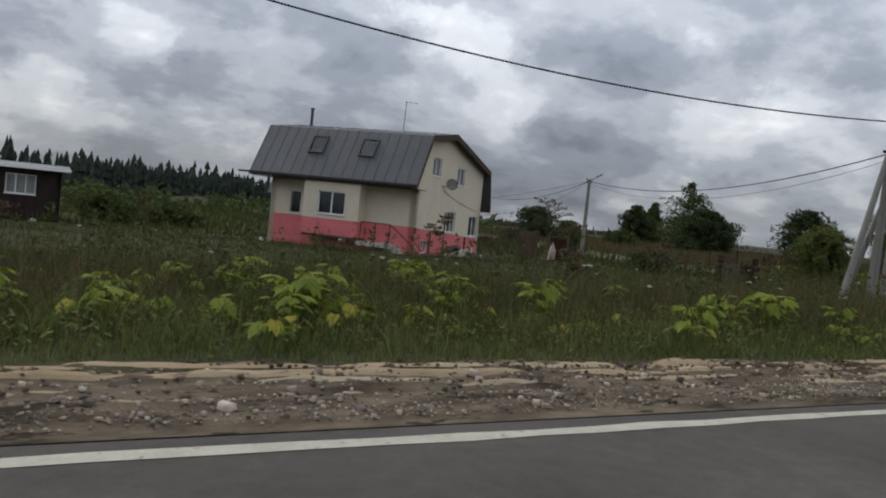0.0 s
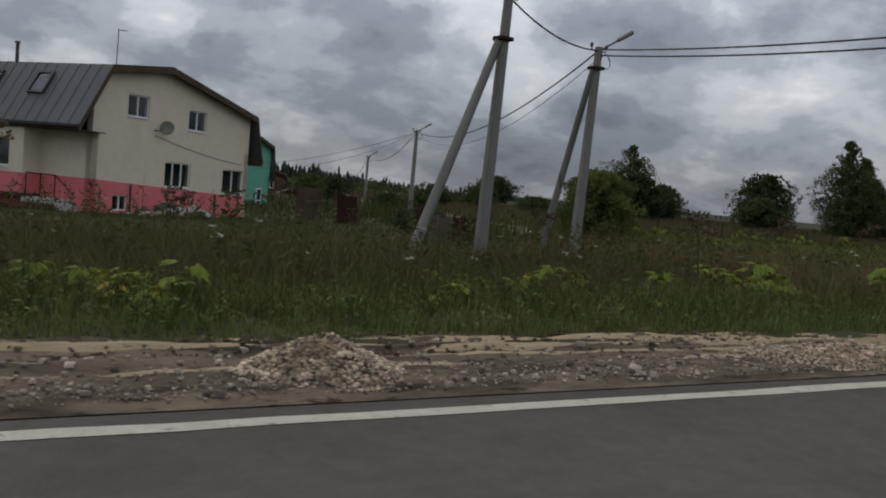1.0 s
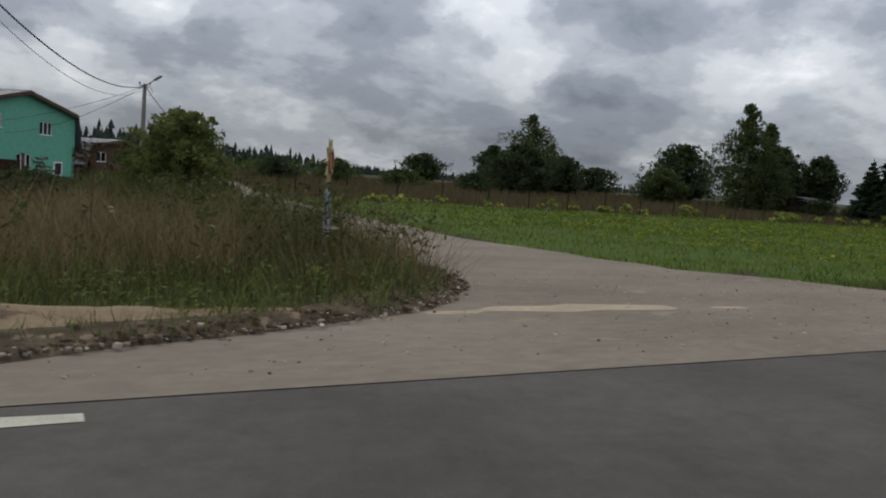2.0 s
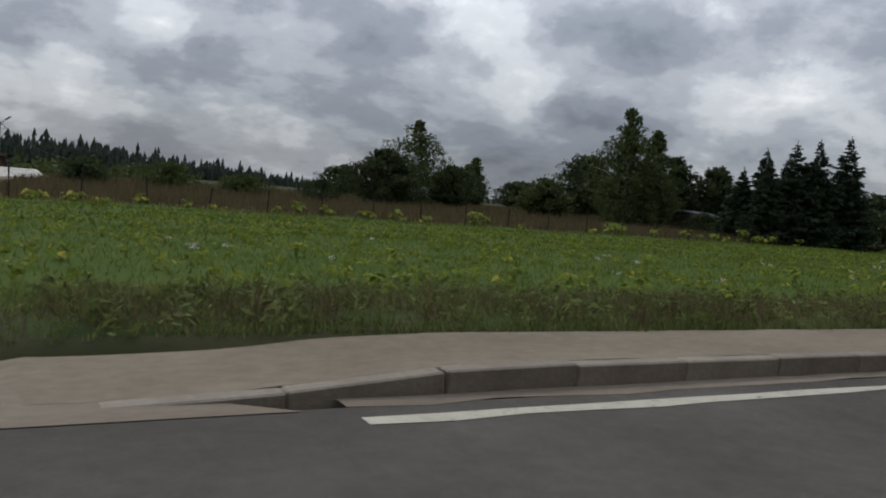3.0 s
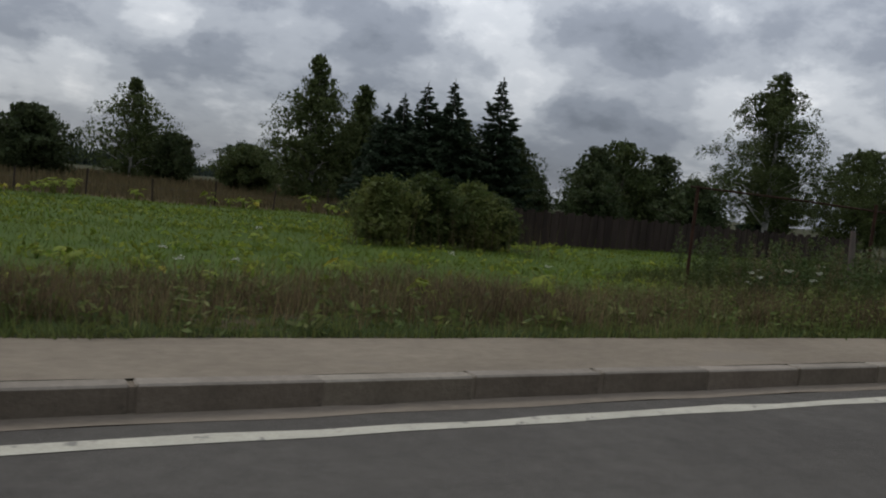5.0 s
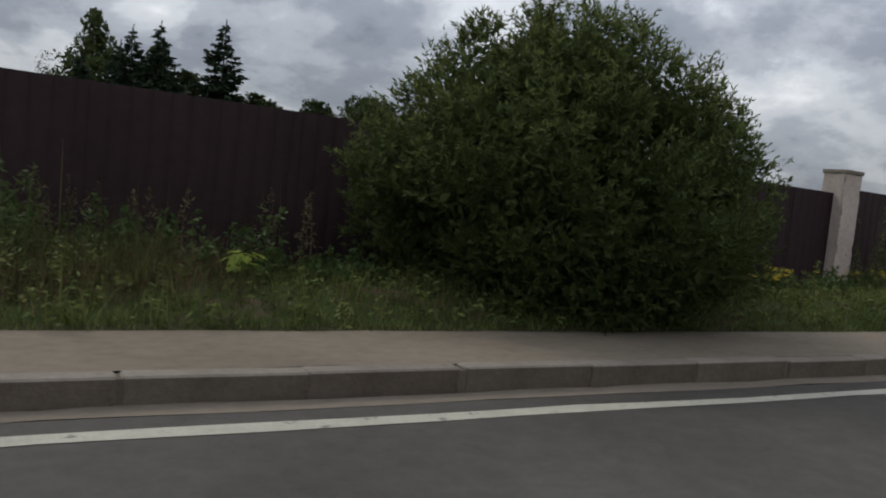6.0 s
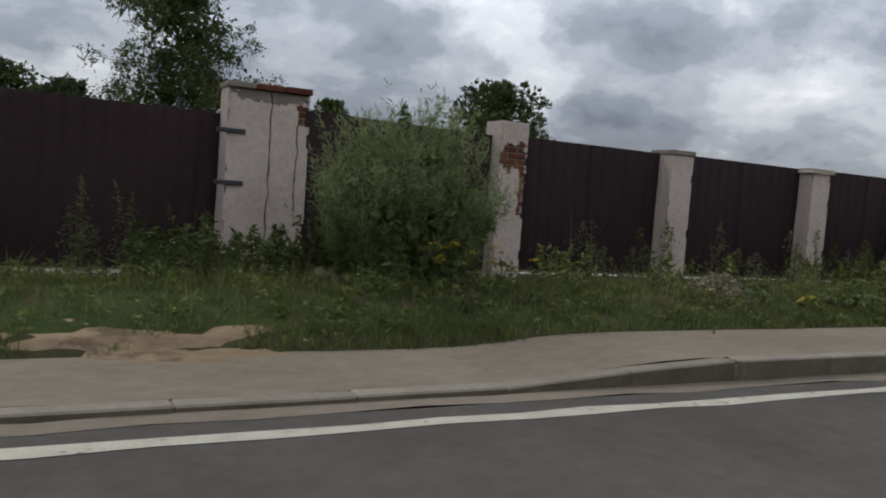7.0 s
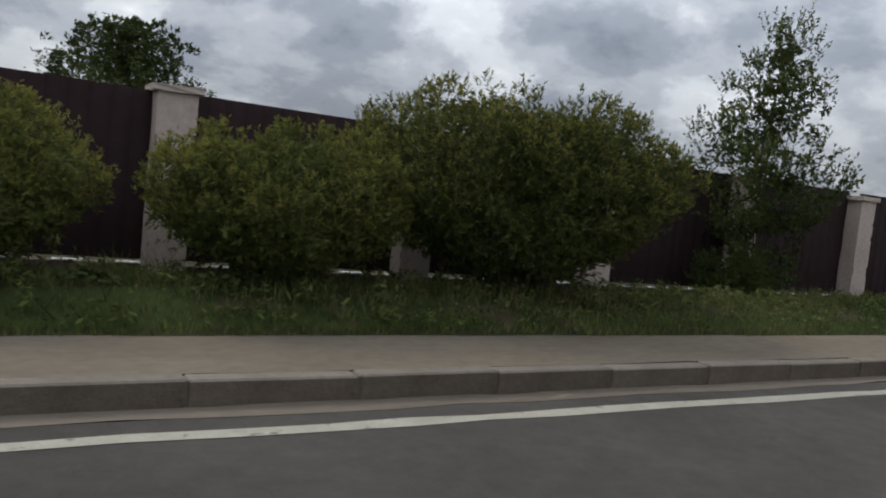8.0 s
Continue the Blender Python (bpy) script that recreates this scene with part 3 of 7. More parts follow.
put("mud_edge", quads("mud_edge", np.stack([FX, FY, FZ], -1).reshape(-1, 3), np.stack([k, k + 1, k + 16, k + 15], 1), True), WET_MUD, None, "muddy gravelly edge of the verge along the side road", category="mud", kind="structure")
sheet("sand_streak", np.arange(32.0, 37.0, 0.08), np.arange(5.5, 6.8, 0.05),
      lambda x, y: side_z(x, y) - 0.006 + 0.014 * (1 - smooth_step(0.2, 1.0, np.hypot((x - 34.3) / 2.4, (y - 6.1 - 0.08 * np.sin(x * 1.7)) / 0.26) + 0.25 * np.sin(x * 4.3) * np.sin(y * 11 + x))),
      SILT, "streak of pale sand blown across the side road", "sand")


def kerb_drop(x):
    """How far the kerb is let down for the gate's drive."""
    return 0.115 * (smooth_step(96.5, 98.5, x) - smooth_step(105.0, 107.0, x)) + 0.14 * (1 - smooth_step(44.3, 46.8, x))


def foot_z(x, y):
    return 0.15 - kerb_drop(x) * (1 - smooth_step(4.4, 5.6, y) * 0.4) + 0.006 * noise_field(x, y) - 0.1 * (1 - smooth_step(43.2, 44.0, x)) - 0.2 * smooth_step(5.42, 5.5, y)


fx = np.concatenate([np.arange(43.2, 132, 0.35), [150, 200, 420]])
sheet("footway", fx, np.concatenate([[4.385, 4.5], np.arange(4.7, 5.3, 0.1), [5.36, 5.42, 5.46, 5.5]]), foot_z, WALK_ASPHALT, "grey-beige asphalt footway dusted with sand behind the kerb", "footway")

kerb = thing("kerb", pose(0, 0, 0), "row of grey concrete kerb stones along the road", "kerb", kind="structure")
bm = bmesh.new()
box(bm, 0.003, 4.245, -0.2, 1.013, 4.39, 0.152, bevel=0.012)
stone_mesh = bpy.data.meshes.new("kerb_stone")
bm.to_mesh(stone_mesh)
bm.free()
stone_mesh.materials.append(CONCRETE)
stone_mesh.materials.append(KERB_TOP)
# upward faces take the paler colour that stands in for skylight
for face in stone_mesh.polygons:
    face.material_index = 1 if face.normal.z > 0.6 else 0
r = np.random.default_rng(3)
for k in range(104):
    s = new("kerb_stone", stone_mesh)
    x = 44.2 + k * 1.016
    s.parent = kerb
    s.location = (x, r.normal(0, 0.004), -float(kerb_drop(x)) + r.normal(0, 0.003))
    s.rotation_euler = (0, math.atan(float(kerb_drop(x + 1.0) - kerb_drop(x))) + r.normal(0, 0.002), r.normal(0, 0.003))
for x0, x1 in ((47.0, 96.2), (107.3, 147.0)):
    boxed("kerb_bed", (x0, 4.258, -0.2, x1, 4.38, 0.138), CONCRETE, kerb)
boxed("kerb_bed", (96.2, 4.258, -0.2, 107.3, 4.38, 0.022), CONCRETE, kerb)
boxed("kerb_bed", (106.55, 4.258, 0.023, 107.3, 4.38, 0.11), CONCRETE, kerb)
strip("gutter", 45.5, 148, 4.05, 4.245, 0.003, OLD_ASPHALT, "strip of sandy dirt lying along the foot of the kerb", wob=0.02, category="gutter", kind="structure")

# sand that has drifted over the footway at the gate
def gate_sand_z(x, y):
    base = np.where(y < 5.36, foot_z(x, np.minimum(y, 5.33)), np.maximum(ground_z(x, y), foot_z(x, 5.33)))
    d = np.hypot((x - 103.25) / 1.15, (y - 5.45) / 0.4) + 0.26 * np.sin(x * 3.1 + 2 * np.sin(y * 7)) + 0.2 * np.sin(x * 7.7 + 3 * np.sin(y * 11)) + 0.12 * np.sin(x * 17.0 + y * 23)
    return base + 0.06 * (1 - smooth_step(0.2, 1.1, d)) - 0.03 + 0.012 * noise_field(x * 1.5, y * 1.5) + 0.008 * noise_field(x, y)


sheet("sand_drift", np.arange(100.2, 105.6, 0.1), np.arange(4.8, 6.3, 0.05), gate_sand_z, SAND, "thin pale sand drifted across the drive before the gate", "sand")
# turf of the mown field, the unmown land behind it, and the green before the fence
def turf_sheet(name, xs, ys, mat, label, margin):
    x0, x1, y0, y1 = xs[0], xs[-1], ys[0], ys[-1]

    def z(x, y):
        w = 0.5 * margin * (np.sin(x * 0.9 + y * 0.3) + np.sin(x * 2.3 + 1) * 0.6)
        inside = smooth_step(0, margin, np.minimum(np.minimum(x - x0, x1 - x), np.minimum(y - y0, y1 - y)) + w)
        side = smooth_step(0.0, 0.5, x - np.interp(y, SIDE_Y, SIDE_R))
        return ground_z(x, y) - 0.12 + 0.145 * inside * side
    sheet(name, xs, ys, z, mat, label, "ground")


turf_sheet("field_ground", np.arange(37, 101, 0.75), np.arange(6.2, 37.5, 0.75), TURF, "bright green turf of the mown field", 0.6)
turf_sheet("meadow_ground", np.arange(37, 131, 1.5), np.concatenate([np.arange(36.5, 62, 1.5), np.arange(62, 120, 4)]), DRY_TURF, "brown unmown grassland behind the field", 0.6)
turf_sheet("lawn_ground", np.arange(84, 134, 0.4), np.arange(5.3, 9.6, 0.3), LAWN, "rough green turf between footway and fence", 0.12)
turf_sheet("lawn_ground", np.arange(43.6, 86, 0.4), np.arange(5.3, 7.4, 0.3), LAWN, "rough green turf along the footway", 0.12)


def stones_np(centres, sizes, r):
    """Small angular stones: squashed eight-cornered lumps."""
    k = len(centres)
    corner = np.array([[-1, -1, -1], [1, -1, -1], [1, 1, -1], [-1, 1, -1], [-1, -1, 1], [1, -1, 1], [1, 1, 1], [-1, 1, 1]], float)
    v = corner[None] * r.uniform(0.45, 1.0, (k, 8, 3)) * np.array([1, 0.8, 0.6])
    a = r.uniform(0, 2 * np.pi, k)
    c, s = np.cos(a)[:, None], np.sin(a)[:, None]
    v = np.stack([v[..., 0] * c - v[..., 1] * s, v[..., 0] * s + v[..., 1] * c, v[..., 2]], -1) * np.asarray(sizes)[:, None, None] / 2 + centres[:, None]
    f = np.array([[4, 5, 6, 7], [0, 1, 5, 4], [1, 2, 6, 5], [2, 3, 7, 6], [3, 0, 4, 7]])
    return v.reshape(-1, 3), (np.arange(k)[:, None, None] * 8 + f[None]).reshape(-1, 4)


r = np.random.default_rng(11)
n = 12000
px, py = r.uniform(-12, 28, n), 4.12 + np.abs(r.normal(0, 0.42, n))
py = np.clip(py, 4.1, 5.7)
v, f = stones_np(np.stack([px, py, shoulder_z(px, py) + 0.006], 1), r.gamma(1.6, 0.0055, n) + 0.005, r)
put("shoulder_gravel", quads("shoulder_gravel", v, f), STONE, None, "loose grey and brown gravel scattered over the shoulder", category="gravel", kind="stuff")
# dark earth clods, coarse pebbles, and pale silt left by puddles
n = 1900
px, py = r.uniform(-12, 22, n), r.normal(5.15, 0.24, n)
near = (patchy(px, py * 5, 0.9, 1.0) > 0.45) & (py > 4.5) & (py < 5.66)
px, py = px[near], py[near]
v, f = stones_np(np.stack([px, py, shoulder_z(px, py) + 0.008], 1), r.gamma(1.8, 0.009, len(px)) + 0.008, r)
put("earth_clods", quads("earth_clods", v, f), WET_MUD, None, "dark crumbs of earth lying on the sandy shoulder", category="earth", kind="stuff")
n = 1500
px, py = r.uniform(-12, 28, n), r.uniform(4.15, 5.4, n)
v, f = stones_np(np.stack([px, py, shoulder_z(px, py) + 0.008], 1), r.gamma(2.0, 0.01, n) + 0.018, r)
put("pebbles", quads("pebbles", v, f), STONE, None, "coarse grey pebbles on the shoulder", category="gravel", kind="stuff")
for k in range(22):
    x0, y0, w, h = r.uniform(-9, 21), r.uniform(4.62, 5.35), r.uniform(0.35, 1.1), r.uniform(0.035, 0.085)
    if abs(x0 - 16) < 1.2:
        continue
    sheet("silt_patch", np.linspace(x0 - w, x0 + w, 30), np.linspace(y0 - h * 1.5, y0 + h * 1.5, 12),
          lambda x, y: shoulder_z(x, y) - 0.012 + 0.02 * (1 - smooth_step(0.2, 1.0, np.hypot((x - x0) / w, (y - y0 - 0.04 * np.sin(x * 5 + k)) / h) + 0.22 * np.sin(x * 9 + k) * np.sin(y * 40 + x * 3))),
          SILT, "pale dried silt lying in a rut of the shoulder", "silt")


n = 1100
px, py = r.uniform(29, 44, n), r.uniform(4.3, 9, n)
ok = (px > np.interp(py, SIDE_Y, SIDE_L)) & (px < np.interp(py, SIDE_Y, SIDE_R))
px, py = px[ok], py[ok]
v, f = stones_np(np.stack([px, py, side_z(px, py) + 0.004], 1), r.gamma(2.0, 0.005, len(px)) + 0.006, r)
put("loose_stones", quads("loose_stones", v, f), STONE, None, "a few loose stones on the side road", category="gravel", kind="stuff")


n = 380
py = 4.7 + 5.0 * r.uniform(0, 1, n) ** 1.5
px = np.interp(py, FRINGE_Y, FRINGE_X) - np.abs(r.normal(0, 0.45, n)) + 0.1
v, f = stones_np(np.stack([px, py, np.maximum(side_z(px, py), ground_z(px, py)) + 0.03], 1), r.gamma(2.0, 0.008, n) + 0.008, r)
put("edge_gravel", quads("edge_gravel", v, f), STONE, None, "loose stones trodden into the muddy verge edge", category="gravel", kind="stuff")
n = 1500
py = 4.6 + 4.6 * r.uniform(0, 1, n) ** 1.5
px = np.interp(py, FRINGE_Y, FRINGE_X) - np.abs(r.normal(0, 0.6, n)) - 0.05
v, f = stones_np(np.stack([px, py, np.maximum(side_z(px, py), ground_z(px, py)) + 0.03], 1), r.gamma(1.8, 0.011, n) + 0.008, r)
put("earth_clods", quads("earth_clods", v, f), WET_MUD, None, "dark clods of mud along the junction's edge", category="earth", kind="stuff")


r = np.random.default_rng(17)
n = 2600
px, py = r.uniform(-9, 21, n), r.normal(5.42, 0.16, n)
ok = patchy(px, py * 3, 1.4, 2.0) > 0.35
px, py = px[ok], py[ok]
v, f = stones_np(np.stack([px, py, np.maximum(mud_z(px, py), ground_z(px, py)) + 0.012], 1), r.gamma(1.5, 0.013, len(px)) + 0.01, r)
put("sand_clods", quads("sand_clods", v, f), MUD, None, "crumbled clods of sandy earth along the shoulder's inner edge", category="earth", kind="stuff")


def gravel_heap(x, y, high, rx, ry, count, seed, label, pale=True):
    r = np.random.default_rng(seed)
    a, q = r.uniform(0, 2 * np.pi, count), np.sqrt(r.uniform(0, 1, count)) * 1.25
    dx, dy = np.cos(a) * q * rx, np.sin(a) * q * ry
    h = high * np.maximum(0, 1 - (q / 1.15) ** 1.4) * (1 + 0.25 * np.sin(3 * a + seed))
    e = thing("gravel_heap", pose(x, y, 0.03 if pale else float(ground_z(x, y)) + 0.02), label, "gravel heap", group="gravel heaps on the shoulder")
    v, f = stones_np(np.stack([dx, dy, h], 1), r.gamma(2.0, 0.0065, count) + 0.008, r)
    put("crushed_stone", quads("crushed_stone", v, f), CRUSHED if pale else STONE, e, kind="stuff")
    g = np.linspace(-1.2, 1.2, 25)
    X, Y = np.meshgrid(g, g, indexing="ij")
    q = np.hypot(X, Y)
    a = np.arctan2(Y, X)
    Z = high * np.maximum(0, 1 - (q / 1.15) ** 1.4) * (1 + 0.25 * np.sin(3 * a + seed)) - 0.03
    i = (np.arange(24)[:, None] * 25 + np.arange(24)[None]).ravel()
    put("core", quads("core", np.stack([X * rx, Y * ry, Z], -1).reshape(-1, 3), np.stack([i, i + 25, i + 26, i + 1], 1), True), PALE_SAND if pale else MUD, e)


gravel_heap(16.04, 4.62, 0.2, 0.5, 0.38, 3900, 5, "heap of pale crushed stone tipped on the sandy shoulder")
gravel_heap(21.2, 4.62, 0.075, 1.5, 0.42, 4400, 10, "low spread of coarse crushed stone tailing off a heap")
gravel_heap(22.95, 4.66, 0.165, 0.74, 0.45, 4200, 9, "heap of coarse pale crushed stone beside the sand")
gravel_heap(109.0, 6.3, 0.24, 0.42, 0.3, 500, 15, "small mound of earth and rubble behind the footway", False)


# ---- buildings ----
def wall_panel(name, outer, holes, thick, m, mat, parent, label=""):
    """A wall in the local x-z plane with real openings, running back to y = thick."""
    bm = bmesh.new()
    edges = []
    for loop in (outer, *holes):
        vs = [bm.verts.new((x, 0, z)) for x, z in loop]
        edges += [bm.edges.new((vs[k], vs[(k + 1) % len(vs)])) for k in range(len(vs))]
    bmesh.ops.triangle_fill(bm, use_beauty=True, use_dissolve=True, edges=edges)
    ext = bmesh.ops.extrude_face_region(bm, geom=bm.faces[:])
    bmesh.ops.translate(bm, vec=(0, thick, 0), verts=[g for g in ext["geom"] if isinstance(g, bmesh.types.BMVert)])
    bmesh.ops.recalc_face_normals(bm, faces=bm.faces[:])
    bmesh.ops.transform(bm, matrix=m, verts=bm.verts[:])
    return part(name, bm, mat, parent, label)


def rect(x0, z0, x1, z1):
    return [(x0, z0), (x1, z0), (x1, z1), (x0, z1)]


def window_unit(parent, m, x0, z0, x1, z1, mullions=1, sill=True, curtain=False, frame_mat=None):
    """A white plastic window, set in its opening: frame, mullions, panes, sill."""
    frame_mat = frame_mat or WHITE
    bm = bmesh.new()
    t = 0.05
    for d in ((x0, 0.06, z0, x0 + t, 0.13, z1), (x1 - t, 0.06, z0, x1, 0.13, z1), (x0 + t, 0.06, z0, x1 - t, 0.13, z0 + t), (x0 + t, 0.06, z1 - t, x1 - t, 0.13, z1)):
        box(bm, *d, m=m)
    w = part("window", bm, frame_mat, parent, "white plastic framed window")
    for k in range(mullions):
        c = x0 + (x1 - x0) * (k + 1) / (mullions + 1)
        bm = bmesh.new()
        box(bm, c - 0.028, 0.062, z0 + t, c + 0.028, 0.128, z1 - t, m=m)
        part("mullion", bm, frame_mat, w)
    edges = np.linspace(x0 + 0.05, x1 - 0.05, mullions + 2)
    for a, b in zip(edges[:-1], edges[1:]):
        bm = bmesh.new()
        box(bm, a + 0.015, 0.09, z0 + 0.05, b - 0.015, 0.1, z1 - 0.05, m=m)
        part("pane", bm, GLASS, w).visible_shadow = False
    if sill:
        bm = bmesh.new()
        box(bm, x0 - 0.05, -0.05, z0 - 0.04, x1 + 0.05, 0.07, z0, m=m)
        part("sill", bm, WHITE, w)
    bm = bmesh.new()
    box(bm, x0 + 0.02, 0.3, z0 + 0.02, x1 - 0.02, 0.32, z1 - 0.02, m=m)
    part("curtain" if curtain else "dark_interior", bm, CURTAIN if curtain else DARK_ROOM, w)
    return w


def roof_shell(name, profile, u0, u1, thick, mat, parent, label=""):
    """Folded roof sheet: the profile in (v, z), drawn from u0 to u1, with standing seams."""
    bm = bmesh.new()
    p = [Vector((0, v, z)) for v, z in profile]
    top, low = [], []
    for u in (u0, u1):
        top.append([bm.verts.new((u, q.y, q.z)) for q in p])
        low.append([bm.verts.new((u, q.y, q.z - thick)) for q in p])
    n = len(p)
    for k in range(n - 1):
        bm.faces.new((top[0][k], top[1][k], top[1][k + 1], top[0][k + 1]))
        bm.faces.new((low[0][k], low[0][k + 1], low[1][k + 1], low[1][k]))
    for s in (0, 1):
        for k in range(n - 1):
            bm.faces.new((top[s][k], top[s][k + 1], low[s][k + 1], low[s][k]))
    for k in (0, n - 1):
        bm.faces.new((top[0][k], low[0][k], low[1][k], top[1][k]))
    bmesh.ops.recalc_face_normals(bm, faces=bm.faces[:])
    ob = part(name, bm, mat, parent, label)
    for k in range(n - 1):
        a, b = p[k], p[k + 1]
        d = (b - a)
        nrm = Vector((0, -d.z, d.y)).normalized()
        if nrm.z < 0 and k < n - 2:
            nrm = -nrm
        bm = bmesh.new()
        count = max(2, int((u1 - u0) / 0.55))
        for j in range(count + 1):
            u = u0 + 0.03 + (u1 - u0 - 0.06) * j / count
            q = [bm.verts.new((u + s * 0.008, *(c + nrm * h).yz)) for s, c, h in ((-1, a, 0.0), (1, a, 0.0), (1, a, 0.014), (-1, a, 0.014), (-1, b, 0.0), (1, b, 0.0), (1, b, 0.014), (-1, b, 0.014))]
            for f in ((3, 2, 6, 7), (0, 3, 7, 4), (2, 1, 5, 6)):
                bm.faces.new([q[i] for i in f])
        part("seam", bm, mat, ob)
    return ob


GABLE = [(0.0, 2.48), (1.46, 4.86), (4.7, 5.31), (10.81, 3.95), (11.38, 1.86)]
GABLE_WINDOWS = [(2.72, 3.09, 3.88, 3.96, 1), (6.3, 2.88, 7.5, 3.76, 1), (4.98, 0.36, 6.6, 1.42, 2), (8.85, 0.2, 10.42, 1.32, 1)]


def gambrel_house(m, wall, band, roof, rich, label, roof_label, prof=GABLE, wins=GABLE_WINDOWS, bands=(0.52, 0.04)):
    """A two-storey house under a gambrel roof. Local x runs along the front to the gable end at 0, y back from the front eave."""
    h = thing("house", m, label, "house", group="row of gambrel-roofed houses")
    top_v, top_z = prof[2]
    end_v, end_z = prof[3]
    eave_v, eave_z = prof[0]
    roof_ob = roof_shell("roof", prof, -8.9, 0.0, 0.13, roof, h, roof_label)
    bm = bmesh.new()
    for (a, b), (c, d) in zip(prof[:-1], prof[1:]):
        box_pts = [bm.verts.new((0.012, a, b + 0.02)), bm.verts.new((0.012, c, d + 0.02)), bm.verts.new((0.012, c, d - 0.26)), bm.verts.new((0.012, a, b - 0.26))]
        bm.faces.new(box_pts)
    ext = bmesh.ops.extrude_face_region(bm, geom=bm.faces[:])
    bmesh.ops.translate(bm, vec=(-0.04, 0, 0), verts=[g for g in ext["geom"] if isinstance(g, bmesh.types.BMVert)])
    bmesh.ops.recalc_face_normals(bm, faces=bm.faces[:])
    part("verge_board", bm, SOFFIT, roof_ob)
    boxed("eave_board", (-8.92, eave_v - 0.03, eave_z - 0.19, 0.0, eave_v + 0.02, eave_z - 0.01), SOFFIT, roof_ob)
    boxed("gutter", (-9.45, eave_v - 0.14, eave_z - 0.11, -0.02, eave_v - 0.035, eave_z - 0.02), STEEL, roof_ob)
    boxed("soffit", (-8.8, eave_v + 0.02, eave_z - 0.23, -0.05, 1.3, eave_z - 0.2), SOFFIT, roof_ob)
    bm = bmesh.new()
    box(bm, -8.9, prof[4][0] - 0.1, prof[4][1] - 0.24, -0.02, prof[4][0] + 0.04, prof[4][1] + 0.14)
    part("back_eave_board", bm, SOFFIT, roof_ob)
    # added white strip: sheen of the shallow upper slope, put into colour
    boxed("ridge_cap", (-6.9, top_v - 0.15, top_z - 0.02, -0.1, top_v + 0.18, top_z + 0.035), WHITE, roof_ob, "added white strip standing in for the sheen of the shallow upper roof slope")
    # gable wall, plane x = -0.4; its own x runs back along the depth
    g = Matrix(((0, -1, 0, -0.4), (1, 0, 0, 0), (0, 0, 1, 0), (0, 0, 0, 1)))
    b0, b1 = bands     # top of the painted band, front and back
    corner_v = min(10.72, end_v + 0.1)
    outer = [(1.0, b0), (corner_v, b1), (corner_v, end_z - 0.2), (end_v - 0.1, end_z - 0.12), (top_v, top_z - 0.15), (1.56, prof[1][1] - 0.14), (1.0, 3.6)]
    foot = [(1.0, -1.6), (corner_v, -1.6), (corner_v, b1), (1.0, b0)]
    if rich:
        wall_panel("gable_wall", outer, [rect(*w[:4]) for w in wins], 0.28, g, wall, h)
        wall_panel("gable_band", foot, [rect(2.15, -0.68, 2.95, -0.06)], 0.28, g, band, h)
        window_unit(h, g, 2.15, -0.68, 2.95, -0.06, 1, False, False)
    else:
        wall_panel("gable_wall", outer, [rect(*w[:4]) for w in wins if w[1] > b0], 0.28, g, wall, h)
        wall_panel("gable_band", foot, [], 0.28, g, band, h)
    for w in wins:
        if rich or w[1] > b0:
            window_unit(h, g, *w[:5], True, False)
        else:
            # a tall glazed door with its own white frame, set on the wall's face
            d = boxed("door", (w[0], -0.03, w[1], w[2], 0.05, w[3]), WHITE, h, "tall white plastic framed glazed door", m=g)
            mid_z = w[1] + 0.36 * (w[3] - w[1])
            boxed("door_glass", (w[0] + 0.12, -0.045, mid_z + 0.05, w[2] - 0.12, -0.031, w[3] - 0.12), DARK_ROOM, d, m=g)
            boxed("door_glass", (w[0] + 0.12, -0.045, w[1] + 0.12, w[2] - 0.12, -0.031, mid_z - 0.05), DARK_ROOM, d, m=g)
    # side cheek of the roof at the back of the gable
    back = Matrix(((-1, 0, 0, 0), (0, -1, 0, corner_v), (0, 0, 1, 0), (0, 0, 0, 1)))
    wall_panel("back_wall", [(0.4, -1.6), (8.2, -1.6), (8.2, prof[4][1] + 0.3), (0.4, prof[4][1] + 0.3)], [], 0.28, back, wall, h)
    left = Matrix(((0, 1, 0, -8.2), (-1, 0, 0, 0), (0, 0, 1, 0), (0, 0, 0, 1)))
    wall_panel("far_gable_wall", [(-1.0, -1.6), (-corner_v, -1.6), (-corner_v, end_z - 0.25), (-top_v, top_z - 0.2), (-1.56, prof[1][1] - 0.2), (-1.0, 3.55)][::-1], [], 0.28, left, wall, h)
    # front: a recess at each side of a projecting bay
    front = Matrix(((1, 0, 0, 0), (0, 1, 0, 1.0), (0, 0, 1, 0), (0, 0, 0, 1)))
    wall_panel("front_wall", [(-8.2, b0), (-0.4, b0), (-0.4, 2.3), (-8.2, 2.3)], [rect(-7.15, 0.6, -6.5, 1.72), rect(-3.7, b0, -3.1, 1.55)], 0.28, front, wall, h)
    wall_panel("front_band", [(-8.2, -1.6), (-0.4, -1.6), (-0.4, b0), (-8.2, b0)], [rect(-3.7, -0.35, -3.1, b0)], 0.28, front, band, h)
    window_unit(h, front, -7.15, 0.6, -6.5, 1.72, 0, True, False)
    bay = Matrix(((1, 0, 0, 0), (0, 1, 0, 0.12), (0, 0, 1, 0), (0, 0, 0, 1)))
    wall_panel("bay_wall", [(-5.85, b0), (-2.88, b0), (-2.88, 2.26), (-5.85, 2.26)], [rect(-5.08, 0.74, -3.62, 1.82)], 0.2, bay, wall, h)
    boxed("bay_band", (-5.85, 0.12, -0.25, -2.88, 0.32, b0), band, h)
